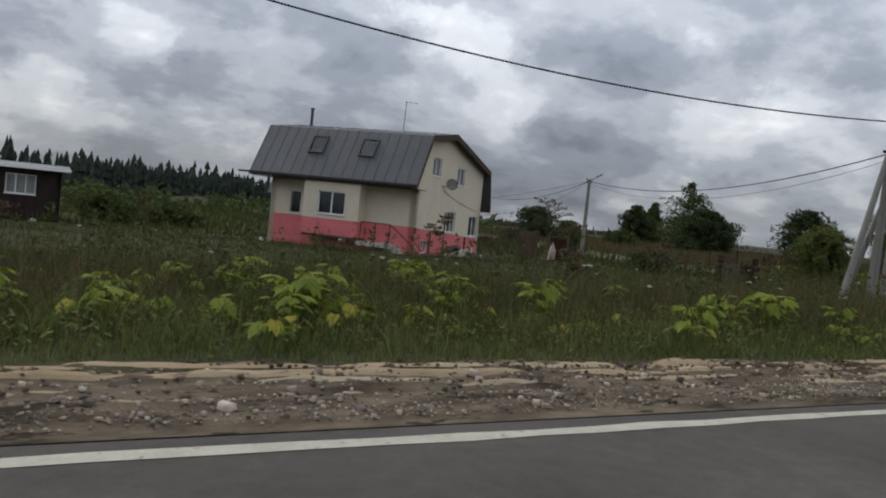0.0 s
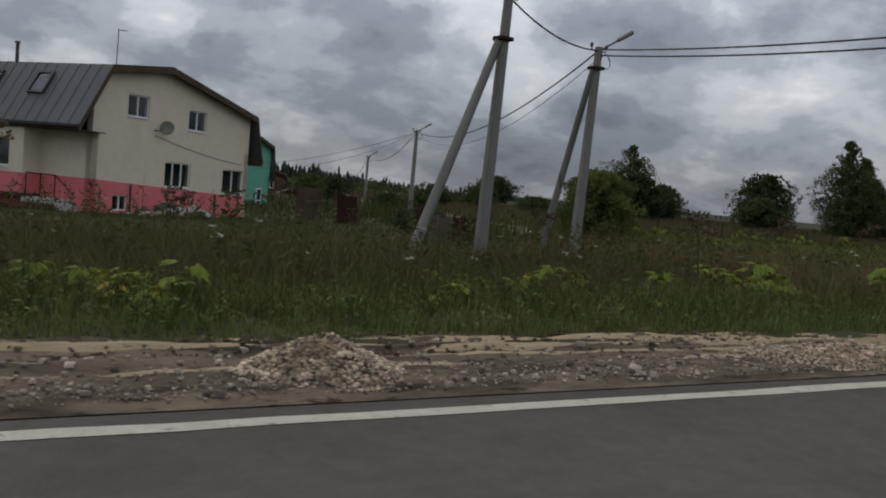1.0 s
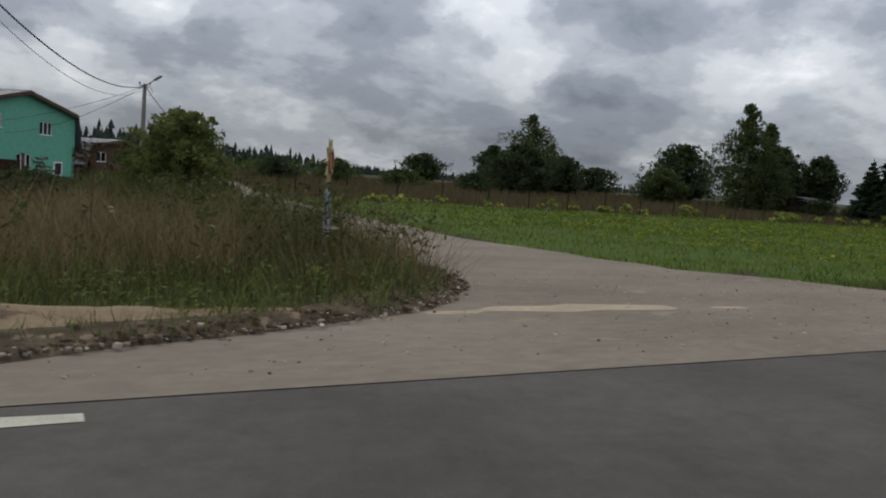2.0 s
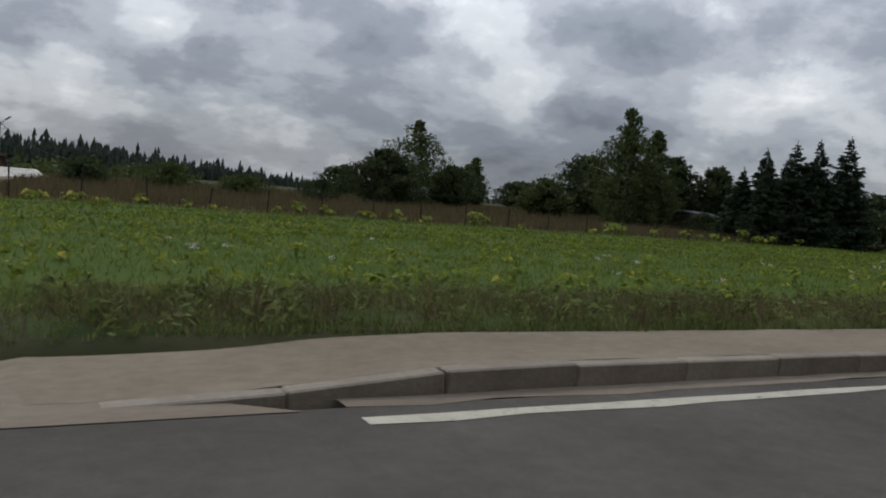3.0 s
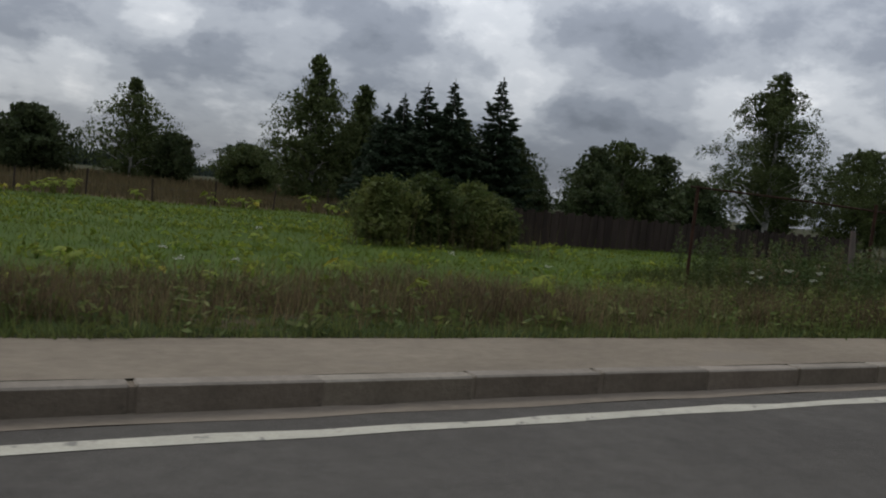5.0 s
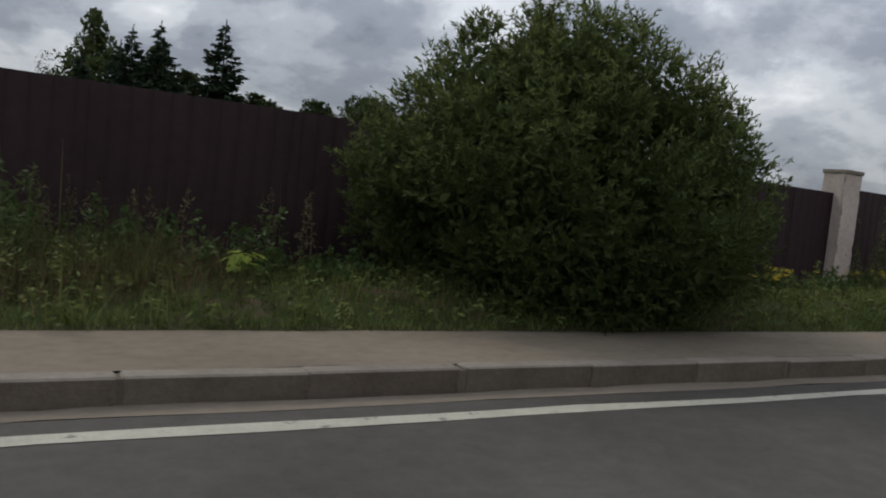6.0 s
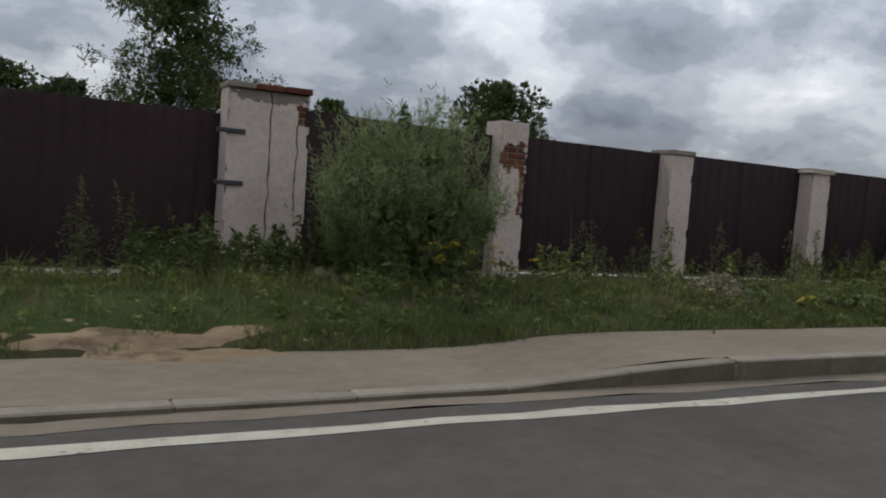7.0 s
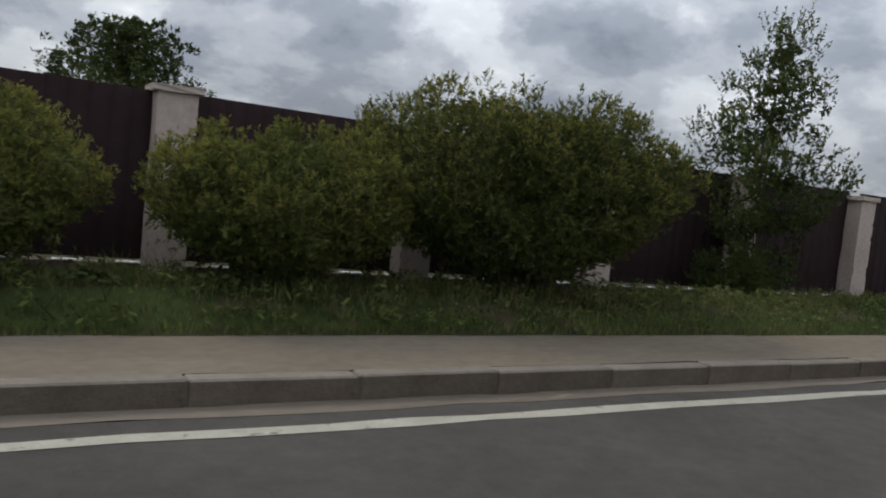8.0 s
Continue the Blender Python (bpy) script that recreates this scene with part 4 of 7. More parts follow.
    for x in (-5.85, -3.08):
        boxed("bay_cheek", (x, 0.32, b0, x + 0.2, 1.0, 2.26), wall, h)
        boxed("bay_cheek_band", (x, 0.32, -0.25, x + 0.2, 1.0, b0), band, h)
    boxed("bay_floor", (-5.83, 0.16, -0.36, -2.9, 1.0, -0.255), SOFFIT, h)
    window_unit(h, bay, -5.08, 0.74, -3.62, 1.82, 1, True, False)
    if rich:
        d = boxed("door", (-3.68, 1.08, -0.33, -3.12, 1.14, 1.53), SOFFIT, h, "dark glazed door with a white lower panel")
        boxed("door_panel", (-3.6, 1.062, -0.3, -3.2, 1.082, 0.32), WHITE, d)
        boxed("door_glass", (-3.6, 1.062, 0.4, -3.2, 1.082, 1.45), DARK_ROOM, d)
        boxed("landing", (-2.86, 0.1, -0.55, -1.2, 0.99, -0.36), PLINTH, h)
        for k in range(4):
            boxed("step", (-1.2 + 0.27 * k, 0.15, -0.75 - 0.17 * k, -0.93 + 0.27 * k, 0.98, -0.53 - 0.17 * k), PLINTH, h)
        for x in (-2.7, -1.95, -1.22):
            tube("rail_post", [(x, 0.14, -0.4), (x, 0.14, 0.55)], 0.022, RUST, h)
        tube("rail", [(-2.7, 0.14, 0.55), (-1.22, 0.14, 0.55), (-0.2, 0.14, -0.2)], 0.022, RUST, h)
        # roof lights in the steep front slope
        slope = math.atan2(2.38, 1.46)
        for u in (-5.75, -3.05):
            sm = Matrix.Translation((u, 0.7, 3.62)) @ Matrix.Rotation(slope, 4, "X")
            bm = bmesh.new()
            for dd in ((-0.42, -0.05, -0.02, -0.34, 0.98, 0.09), (0.34, -0.05, -0.02, 0.42, 0.98, 0.09), (-0.34, -0.05, -0.02, 0.34, 0.03, 0.09), (-0.34, 0.9, -0.02, 0.34, 0.98, 0.09)):
                box(bm, *dd, m=sm)
            rl = part("roof_window", bm, STEEL, roof_ob, "dark framed roof window")
            bm = bmesh.new()
            box(bm, -0.34, 0.03, 0.02, 0.34, 0.9, 0.045, m=sm)
            part("pane", bm, GLASS, rl)
            # dark sheet under the pane, its colour standing in for the unlit room
            bm = bmesh.new()
            box(bm, -0.34, 0.03, 0.006, 0.34, 0.9, 0.016, m=sm)
            part("blind", bm, DARK_ROOM, rl)
        pipe = tube("chimney_pipe", [(-8.0, 3.9, 5.1), (-8.0, 3.9, 6.05)], 0.075, STEEL, h, "dark metal chimney pipe")
        tube("cowl", [(-8.0, 3.9, 6.05), (-8.0, 3.9, 6.14)], 0.11, STEEL, pipe)
        mast = tube("aerial", [(-3.0, 4.6, 5.25), (-2.97, 4.6, 6.85)], 0.018, STEEL, h, "thin television aerial on a mast")
        tube("boom", [(-2.97, 4.6, 6.8), (-2.25, 4.35, 6.72)], 0.01, STEEL, mast)
        for k in range(5):
            c = Vector((-2.85 + 0.13 * k, 4.56 - 0.045 * k, 6.79 - 0.015 * k))
            tube("element", [c + Vector((0.03, 0.11, 0)), c - Vector((0.03, 0.11, 0))], 0.006, STEEL, mast, sides=5)
        # dish on the gable
        bm = bmesh.new()
        bmesh.ops.create_circle(bm, cap_ends=False, radius=0.3, segments=24)
        ring = list(bm.verts)
        c = bm.verts.new((0, 0, -0.075))
        mid = [bm.verts.new((v.co.x * 0.55, v.co.y * 0.55, -0.052)) for v in ring]
        for k in range(24):
            bm.faces.new((ring[k], ring[(k + 1) % 24], mid[(k + 1) % 24], mid[k]))
            bm.faces.new((mid[k], mid[(k + 1) % 24], c))
        bmesh.ops.transform(bm, verts=bm.verts[:], matrix=Matrix.Translation((0.0, 4.5, 2.8)) @ Vector((0.5, -0.83, 0.25)).to_track_quat("Z", "Y").to_matrix().to_4x4())
        dish = part("satellite_dish", bm, POLE_CONCRETE, h, "pale grey satellite dish", smooth=True)
        tube("bracket", [(-0.4, 4.2, 2.65), (-0.15, 4.25, 2.65), (-0.08, 4.34, 2.78)], 0.018, STEEL, dish)
        tube("feed_arm", [(-0.03, 4.33, 2.52), (0.25, 4.42, 2.6)], 0.01, STEEL, dish)
        pts = [(-0.385, 4.3 + 5.9 * s, 2.45 - 0.85 * s - 0.12 * math.sin(math.pi * s)) for s in np.linspace(0, 1, 12)]
        tube("cable", pts, 0.009, CABLE, h, sides=5)
        for v_ in (3.05, 8.35):
            tube("drain_pipe", [(-0.36, v_, -1.3), (-0.36, v_, 0.55 - 0.05 * v_)], 0.04, STEEL, h)
    return h


HOUSE = Matrix.Translation((16.15, 31.94, 0)) @ Matrix.Rotation(radians(-49.96), 4, "Z")
gambrel_house(HOUSE, CREAM, PINK, ROOF, True, "cream rendered house with a pink base and grey gambrel roof", "grey sheet metal gambrel roof")
SECOND = [(-0.05, 2.17), (1.36, 4.46), (5.67, 5.48), (10.38, 4.19), (10.85, 1.5)]
gambrel_house(pose(25.99, 59.54, -0.52, rz=-44.56), MINT, DEEP_MINT, ROOF, False, "mint green rendered house with a dark green base", "grey sheet metal gambrel roof", SECOND, [(2.6, 2.77, 3.65, 3.7, 1), (6.98, 2.5, 8.2, 3.44, 2), (4.95, -0.06, 6.27, 1.02, 2), (8.38, -0.95, 9.24, 0.62, 0)], (-0.1, -0.5))
THIRD = [(-0.05, 2.17), (1.36, 4.4), (5.54, 4.88), (10.36, 4.04), (10.85, 1.5)]
gambrel_house(pose(35.33, 87.88, -2.51, rz=-47.4), BROWN_WALL, BROWN_WALL, ROOF, False, "dark brown timber house behind the green one", "pale sheet metal gambrel roof", THIRD, [(1.8, 2.5, 3.2, 3.5, 1), (6.45, 2.3, 8.1, 3.35, 1)], (-0.1, -0.5))


def low_house(m, wide, deep, high, wall, roof, label, name="house", pitch=0.28, opening=(0.12, 0.38, 0.52, 0.82), fascia=None):
    h = thing(name, m, label, name.replace("_", " "))
    a = Matrix.Identity(4)
    x0, z0, x1, z1 = wide * opening[0], high * opening[1], wide * opening[2], high * opening[3]
    wall_panel("front_wall", rect(0, 0, wide, high), [rect(x0, z0, x1, z1)], 0.2, a, wall, h)
    window_unit(h, a, x0, z0, x1, z1, 2, True, True)
    if fascia:
        boxed("fascia", (-0.42, -0.4, high - 0.06, wide + 0.42, -0.353, high + 0.12), fascia, h, "white painted eaves board", bevel=0.006)
    side = Matrix(((0, -1, 0, wide), (1, 0, 0, 0), (0, 0, 1, 0), (0, 0, 0, 1)))
    wall_panel("side_wall", rect(0, 0, deep, high), [], 0.2, side, wall, h)
    boxed("back_wall", (0, deep - 0.2, 0, wide - 0.2, deep, high), wall, h)
    boxed("left_wall", (0, 0.2, 0, 0.2, deep - 0.2, high), wall, h)
    bm = bmesh.new()
    rise = pitch * deep / 2
    e = 0.35
    p = [(-e, -e, high - 0.02), (wide + e, -e, high - 0.02), (wide + e, deep / 2, high + rise), (-e, deep / 2, high + rise), (wide + e, deep + e, high - 0.02), (-e, deep + e, high - 0.02)]
    vs = [bm.verts.new(q) for q in p]
    for f in ((0, 1, 2, 3), (3, 2, 4, 5)):
        bm.faces.new([vs[i] for i in f])
    ext = bmesh.ops.extrude_face_region(bm, geom=bm.faces[:])
    bmesh.ops.translate(bm, vec=(0, 0, 0.12), verts=[g for g in ext["geom"] if isinstance(g, bmesh.types.BMVert)])
    bmesh.ops.recalc_face_normals(bm, faces=bm.faces[:])
    part("roof", bm, roof, h)
    return h


low_house(pose(-2.6, 44.8, -1.6, rz=-4), 5.2, 6.0, 3.1, DARK_WOOD, ROOF, "low dark timber house with a pale sheet roof", pitch=0.05, opening=(0.525, 0.575, 0.785, 0.89), fascia=WHITE)
low_house(pose(41.6, 80.0, -2.6, rz=20), 5.0, 6.0, 2.0, YELLOW_WALL, PLINTH, "small yellow house with a pale roof")
low_house(pose(97.6, 52.0, -0.4, rz=8), 2.6, 3.0, 1.6, DARK_WOOD, ROOF, "low grey wooden shed with a sheet roof among trees", "shed", 0.2)


# ---- poles and cables ----
def pole_with_brace(x, y, top, foot, brace, joint, lean, label, lamp_arm=False):
    z0 = float(ground_z(x, y))
    p = thing("power_pole", pose(x, y, z0), label, "power pole", group="roadside power poles")
    tip = Vector((lean[0], lean[1], top - z0))
    bm = bmesh.new()
    pts = [Vector((0, 0, -0.3)), tip]
    for k, w in ((0, 0.125), (1, 0.085)):
        for sx, sy in ((-1, -1), (1, -1), (1, 1), (-1, 1)):
            bm.verts.new(pts[k] + Vector((sx * w, sy * w * 0.9, 0)))
    bm.verts.ensure_lookup_table()
    V = bm.verts
    for a in range(4):
        bm.faces.new((V[a], V[(a + 1) % 4], V[4 + (a + 1) % 4], V[4 + a]))
    bm.faces.new((V[7], V[6], V[5], V[4])[::-1])
    bmesh.ops.bevel(bm, geom=[e for e in bm.edges if abs((e.verts[0].co - e.verts[1].co).z) > 1], offset=0.025, segments=1, affect="EDGES")
    bmesh.ops.recalc_face_normals(bm, faces=bm.faces[:])
    part("post", bm, POLE_CONCRETE, p)
    if brace:
        b0 = Vector((brace[0] - x, brace[1] - y, float(ground_z(*brace)) - z0 - 0.3))
        j = Vector((0, 0, -0.3)).lerp(tip, (joint - z0 + 0.3) / (top - z0 + 0.3)) + Vector((-0.1, 0, 0))
        tube("brace", [b0, j], [0.13, 0.1], POLE_CONCRETE, p, sides=4)
        clamp = j + Vector((0.08, 0, 0.02))
        boxed("clamp", (clamp.x - 0.17, clamp.y - 0.16, clamp.z - 0.05, clamp.x + 0.17, clamp.y + 0.16, clamp.z + 0.03), RUST, p, bevel=0.012)
        tube("bolt", [clamp + Vector((-0.24, 0, 0)), clamp + Vector((0.26, 0, 0))], 0.02, RUST, p)
    for k, s in ((0, -1), (1, 1)):
        hook = tube("hook", [tip + Vector((0, 0, -0.12)), tip + Vector((s * 0.22, 0, -0.1)), tip + Vector((s * 0.24, 0, 0.0))], 0.018, STEEL, p)
        tube("insulator", [tip + Vector((s * 0.24, 0, -0.02)), tip + Vector((s * 0.24, 0, 0.05)), tip + Vector((s * 0.24, 0, 0.09))], [0.04, 0.045, 0.02], STEEL, hook)
    if lamp_arm:
        a = tip + Vector((0.0, 0, -0.1))
        arm = tube("lamp_arm", [a, a + Vector((0.22, -0.12, 0.16)), a + Vector((0.42, -0.24, 0.32))], 0.022, STEEL, p)
        e = a + Vector((0.42, -0.24, 0.32))
        bm = bmesh.new()
        box(bm, -0.05, -0.09, -0.05, 0.42, 0.09, 0.05, bevel=0.035, m=Matrix.Translation(e) @ Matrix.Rotation(radians(-30), 4, "Z") @ Matrix.Rotation(radians(-33), 4, "Y"))
        head = part("lamp_head", bm, POLE_CONCRETE, p, "grey street lamp head")
        loops = [Vector((0.2, -0.05, -0.35)) + tip + Vector((0.16 * math.cos(q), 0.03 * math.sin(2 * q), 0.19 * math.sin(q))) for q in np.linspace(0, 4 * math.pi, 40)]
        tube("spare_cable_coil", loops, 0.012, CABLE, p, sides=5)
    return p


pole_with_brace(23.05, 14.65, 5.47, None, (21.2, 14.45), 4.5, (0.16, -0.02), "leaning concrete power pole propped by a slanted concrete brace")
pole_with_brace(27.15, 16.74, 5.26, None, (27.1, 18.3), 4.7, (0.22, 0.05), "concrete power pole with a brace and a street lamp", True)
for x, y, top in ((34.7, 42.6, 4.62), (42.64, 69.1, 3.85), (50.6, 95.5, 1.9), (58.0, 122.0, 1.6)):
    pole_with_brace(x, y, top, None, None, 0, (0.03, 0), "slim concrete power pole beside the side road", True)


def cable(a, b, sag, label="black overhead power cable between poles", rad=0.02, twist=0.0):
    a, b = Vector(a), Vector(b)
    pts = []
    for s in np.linspace(0, 1, 41):
        q = a.lerp(b, s)
        q.z -= 4 * sag * s * (1 - s)
        pts.append(q)
    tube("power_cable", pts, rad, CABLE, None, label, sides=6, category="cable", group="overhead cables")


pole_with_brace(-5.0, 17.8, 6.7, None, None, 0, (0.0, 0.0), "concrete power pole in the meadow", False)
pole_with_brace(30.4, -6.4, 5.9, None, None, 0, (0.0, 0.0), "concrete power pole across the road", False)
cable((23.15, 14.62, 5.42), (-5.04, 17.82, 6.6), 0.95, rad=0.022)
cable((27.4, 16.78, 5.2), (30.4, -6.37, 5.75), 0.72)
cable((27.4, 16.78, 5.05), (30.41, -6.37, 5.52), 0.74)
P1T, P2T, P3T, P4T, P5T = (23.2, 14.62, 5.4), (27.36, 16.78, 5.17), (34.75, 42.6, 4.52), (42.7, 69.1, 3.75), (50.7, 95.5, 1.8)
cable(P1T, P2T, 0.25)
cable(P2T, P3T, 1.05, rad=0.022)
cable((27.36, 16.78, 4.95), (34.75, 42.6, 4.35), 1.3, rad=0.009)
cable(P3T, P4T, 0.9)
cable(P4T, P5T, 0.9)
cable(P3T, (26.5, 66.5, 1.9), 0.9, rad=0.012)
cable((24.2, 38.8, 1.5), P3T, 0.6, rad=0.010)


# ---- brown sheet fence with plastered brick pillars ----
fence = thing("sheet_fence", pose(0, 0, 0), "tall dark brown corrugated metal fence along the plots", "fence")


def corrugated(x0, y0, x1, y1, z0a, z1a, z0b, z1b, name="sheet", parent=None):
    """One profiled sheet: trapezoid ribs along its length."""
    L = math.hypot(x1 - x0, y1 - y0)
    d = np.array([(x1 - x0) / L, (y1 - y0) / L])
    nrm = np.array([d[1], -d[0]])
    steps, s, up = [], 0.0, False
    pitch = 0.2
    prof = []
    while s < L:
        for ds, off in ((0.0, 0.0), (0.012, 0.008), (0.17, 0.008), (0.182, 0.0)):
            if s + ds <= L:
                prof.append((s + ds, off))
        s += pitch
    prof.append((L, 0.0))
    a = np.array(prof)
    xy = np.array([x0, y0]) + a[:, :1] * d + a[:, 1:] * nrm
    t = a[:, 0] / L
    lo, hi = z0a + (z0b - z0a) * t, z1a + (z1b - z1a) * t
    front = np.concatenate([np.column_stack([xy, lo]), np.column_stack([xy, hi])])
    back = front - np.array([nrm[0] * 0.004, nrm[1] * 0.004, 0])
    k = len(a)
    i = np.arange(k - 1)
    f = np.stack([i, i + 1, i + 1 + k, i + k], 1)
    v = np.concatenate([front, back])
    f2 = np.concatenate([f, f[:, ::-1] + 2 * k, np.stack([i + k, i + 1 + k, i + 1 + 3 * k, i + 3 * k], 1)])
    return put(name, quads(name, v, f2), FENCE_BROWN, parent or fence)


def span(x0, y0, x1, y1, top0, top1, low0=0.26, low1=0.26, width=1.12):
    n = max(1, round(math.hypot(x1 - x0, y1 - y0) / width))
    for k in range(n):
        a, b = k / n, (k + 1) / n + (0.012 if k < n - 1 else 0)
        e = 0.012 * (k % 2)
        f = lambda p, q, t: p + (q - p) * t
        corrugated(f(x0, x1, a), f(y0, y1, a) - e, f(x0, x1, b), f(y0, y1, b) - e, f(low0, low1, a), f(top0, top1, a), f(low0, low1, b), f(top0, top1, b))


PILLARS = [(110.66, 8.92, 2.11), (113.5, 8.84, 2.07), (116.3, 8.72, 2.13), (119.05, 8.6, 2.12), (121.9, 8.51, 2.09), (124.7, 8.42, 2.06), (127.5, 8.32, 2.05), (130.3, 8.22, 2.0)]
span(86.88, 8.58, 93.5, 8.85, 1.97, 1.93, -0.15, -0.15)
span(93.5, 8.85, 100.0, 9.1, 1.93, 1.86, -0.15, -0.1)
span(105.2, 9.0, 107.7, 9.05, 2.06, 2.02)
line = [(107.9, 9.02, 2.1)] + PILLARS
for (xa, ya, _), (xb, yb, _) in zip(line[:-1], line[1:]):
    span(xa + 0.17, ya + 0.06, xb - 0.17, yb + 0.06, 2.05, 2.03, 0.285, 0.285)
span(130.4, 8.25, 160, 7.8, 2.03, 2.03)
garden_fence = thing("garden_fence", pose(86.0, 21.5, float(ground_z(88, 21.5)), rz=3), "low dark plank fence round a garden", "fence")
for k in range(120):
    boxed("plank", (k * 0.17, 0.02 * (k % 2), 0, k * 0.17 + 0.16, 0.025 + 0.02 * (k % 2), 1.15 + 0.06 * math.sin(k * 1.9)), DARK_WOOD, garden_fence)
for (xa, ya, _), (xb, yb, _) in zip(line[:-1], line[1:]):
    boxed("plinth", (xa + 0.2, ya - 0.06, -0.25, xb - 0.2, ya + 0.14, 0.235), CONCRETE, fence, "low dirty concrete plinth")
    # added white strips stand in for daylight through the gap under the sheets
    for k in range(int((xb - xa) / 0.3)):
        if (k * 7 + int(xa)) % 5 < 3:
            s = xa + 0.22 + k * 0.3
            boxed("ledge", (s, ya - 0.075, 0.238, s + 0.296, ya + 0.02, 0.255), WHITE, fence, "added white strip standing in for light through the gap under the fence", bevel=0.004)
# gate leaves between the two gate pillars
gate = thing("gate", pose(0, 0, 0), "closed brown corrugated metal gate between plastered pillars", "gate")
corrugated(100.42, 9.28, 102.36, 9.325, 0.16, 1.98, 0.16, 1.96, "leaf", gate)
corrugated(102.32, 9.33, 104.4, 9.385, 0.16, 1.96, 0.16, 1.95, "leaf", gate)
for z in (0.35, 1.75):
    tube("gate_bar", [(100.42, 9.36, z), (104.2, 9.46, z)], 0.03, STEEL, gate)
tube("gate_catch", [(101.05, 9.24, 1.42), (101.05, 9.27, 1.42)], 0.045, POLE_CONCRETE, gate, "small round pale plate")
boxed("gate_sill", (100.4, 9.05, -0.2, 104.2, 9.4, 0.13), PLINTH, gate, "pale concrete threshold")


def rough_block(bm, x0, y0, z0, x1, y1, z1, seed, cuts=5, amount=0.008):
    """A plastered block with slightly uneven faces and worn corners."""
    made = box(bm, x0, y0, z0, x1, y1, z1)
    edges = list({e for v in made for e in v.link_edges})
    bmesh.ops.subdivide_edges(bm, edges=edges, cuts=cuts, use_grid_fill=True)
    r = random.Random(seed)
    for v in bm.verts:
        v.co += Vector((r.uniform(-1, 1), r.uniform(-1, 1), r.uniform(-1, 1))) * amount


def pillar(x, y, wide, deep, top, seed, label, bare=(), cap="brick", lean=0.0):
    """A brick pillar under plaster. bare: stretches (z0, z1, x0, x1) of the front where the plaster has fallen off."""
    p = thing("fence_pillar", pose(x, y, 0.0, ry=lean), label, "pillar", group="plastered fence pillars")
    z1 = top - (0.02 if cap == "none" else 0.1)
    w, d = wide / 2, deep / 2
    bm = bmesh.new()
    rough_block(bm, -w + 0.015, -d + 0.015, -0.2, w - 0.015, d - 0.015, z1, seed)
    part("core", bm, MORTAR, p)
    # the plaster of the front: a skin with ragged holes where it has fallen off
    r = random.Random(seed)
    nx, nz = max(8, round(wide / 0.022)), round((z1 + 0.1) / 0.022)
    xs, zs = np.linspace(-w, w, nx + 1), np.linspace(-0.1, z1, nz + 1)
    gone = np.zeros((nx, nz), bool)
    for i in range(nx):
        for j in range(nz):
            cx, cz = (xs[i] + xs[i + 1]) / 2, (zs[j] + zs[j + 1]) / 2
            rag = 0.55 * noise.noise((cx * 9 + seed, cz * 9, 0.0)) + 0.35 * noise.noise((cx * 25, cz * 25, seed))
            for z0, z2, xa, xb in bare:
                dx, dz = (cx - (xa + xb) / 2) / (xb - xa) * 2, (cz - (z0 + z2) / 2) / (z2 - z0) * 2
                gone[i, j] |= max(abs(dx), abs(dz)) + rag * 0.9 < 1.0
            # chipped arrises and the broken foot
            edge = w - abs(cx)
            gone[i, j] |= (edge < 0.025 and noise.noise((cz * 5 + seed, 3.0 * (cx > 0), 1.0)) > 0.22) or (cz < 0.32 and cz + 0.25 * rag < 0.06)
    bm = bmesh.new()
    vert = {}

    def corner(i, j, back):
        if (i, j, back) not in vert:
            jig = 0.006 if 0 < i < nx else 0.002
            q = random.Random(i * 977 + j * 31 + seed)
            vert[i, j, back] = bm.verts.new((xs[i] + q.uniform(-jig, jig), (-d + 0.014 if back else -d - 0.012 + q.uniform(-0.0007, 0.0007)), zs[j] + q.uniform(-0.006, 0.006)))
        return vert[i, j, back]

    for i in range(nx):
        for j in range(nz):
            if gone[i, j]:
                continue
            bm.faces.new((corner(i, j, 0), corner(i + 1, j, 0), corner(i + 1, j + 1, 0), corner(i, j + 1, 0)))
            for (di, dj), (p0, p1) in (((-1, 0), ((i, j + 1), (i, j))), ((1, 0), ((i + 1, j), (i + 1, j + 1))), ((0, -1), ((i, j), (i + 1, j))), ((0, 1), ((i + 1, j + 1), (i, j + 1)))):
                if not (0 <= i + di < nx and 0 <= j + dj < nz) or gone[i + di, j + dj]:
                    bm.faces.new((corner(*p1, 0), corner(*p0, 0), corner(*p0, 1), corner(*p1, 1)))
    part("plaster", bm, PLASTER, p)
    for sx in (-1, 1):
        bm = bmesh.new()
        rough_block(bm, min(sx * w, sx * (w - 0.02)), -d + 0.021, -0.1, max(sx * w, sx * (w - 0.02)), d, z1, seed + 3, 4, 0.006)
        part("plaster", bm, PLASTER, p)
    for z0, z2, xa, xb in bare:
        row, z, xa, xb, z2 = 0, z0 - 0.07, max(-w + 0.004, xa - 0.06), min(w - 0.004, xb + 0.06), min(z1 - 0.075, z2 + 0.03)
        while z + 0.065 <= z2 + 0.02:
            s = xa - (0.13 if row % 2 else 0.0)
            while s < xb:
                e = min(s + 0.25, xb)
                b0 = max(s, xa)
                if e - b0 > 0.03:
                    bm = bmesh.new()
                    box(bm, b0 + 0.005, -d + 0.004 - r.uniform(0, 0.006), z + 0.005, e - 0.005, -d + 0.08, z + 0.066, bevel=0.006)
                    part("brick", bm, BRICK, p)
                s += 0.26
            z += 0.075
            row += 1
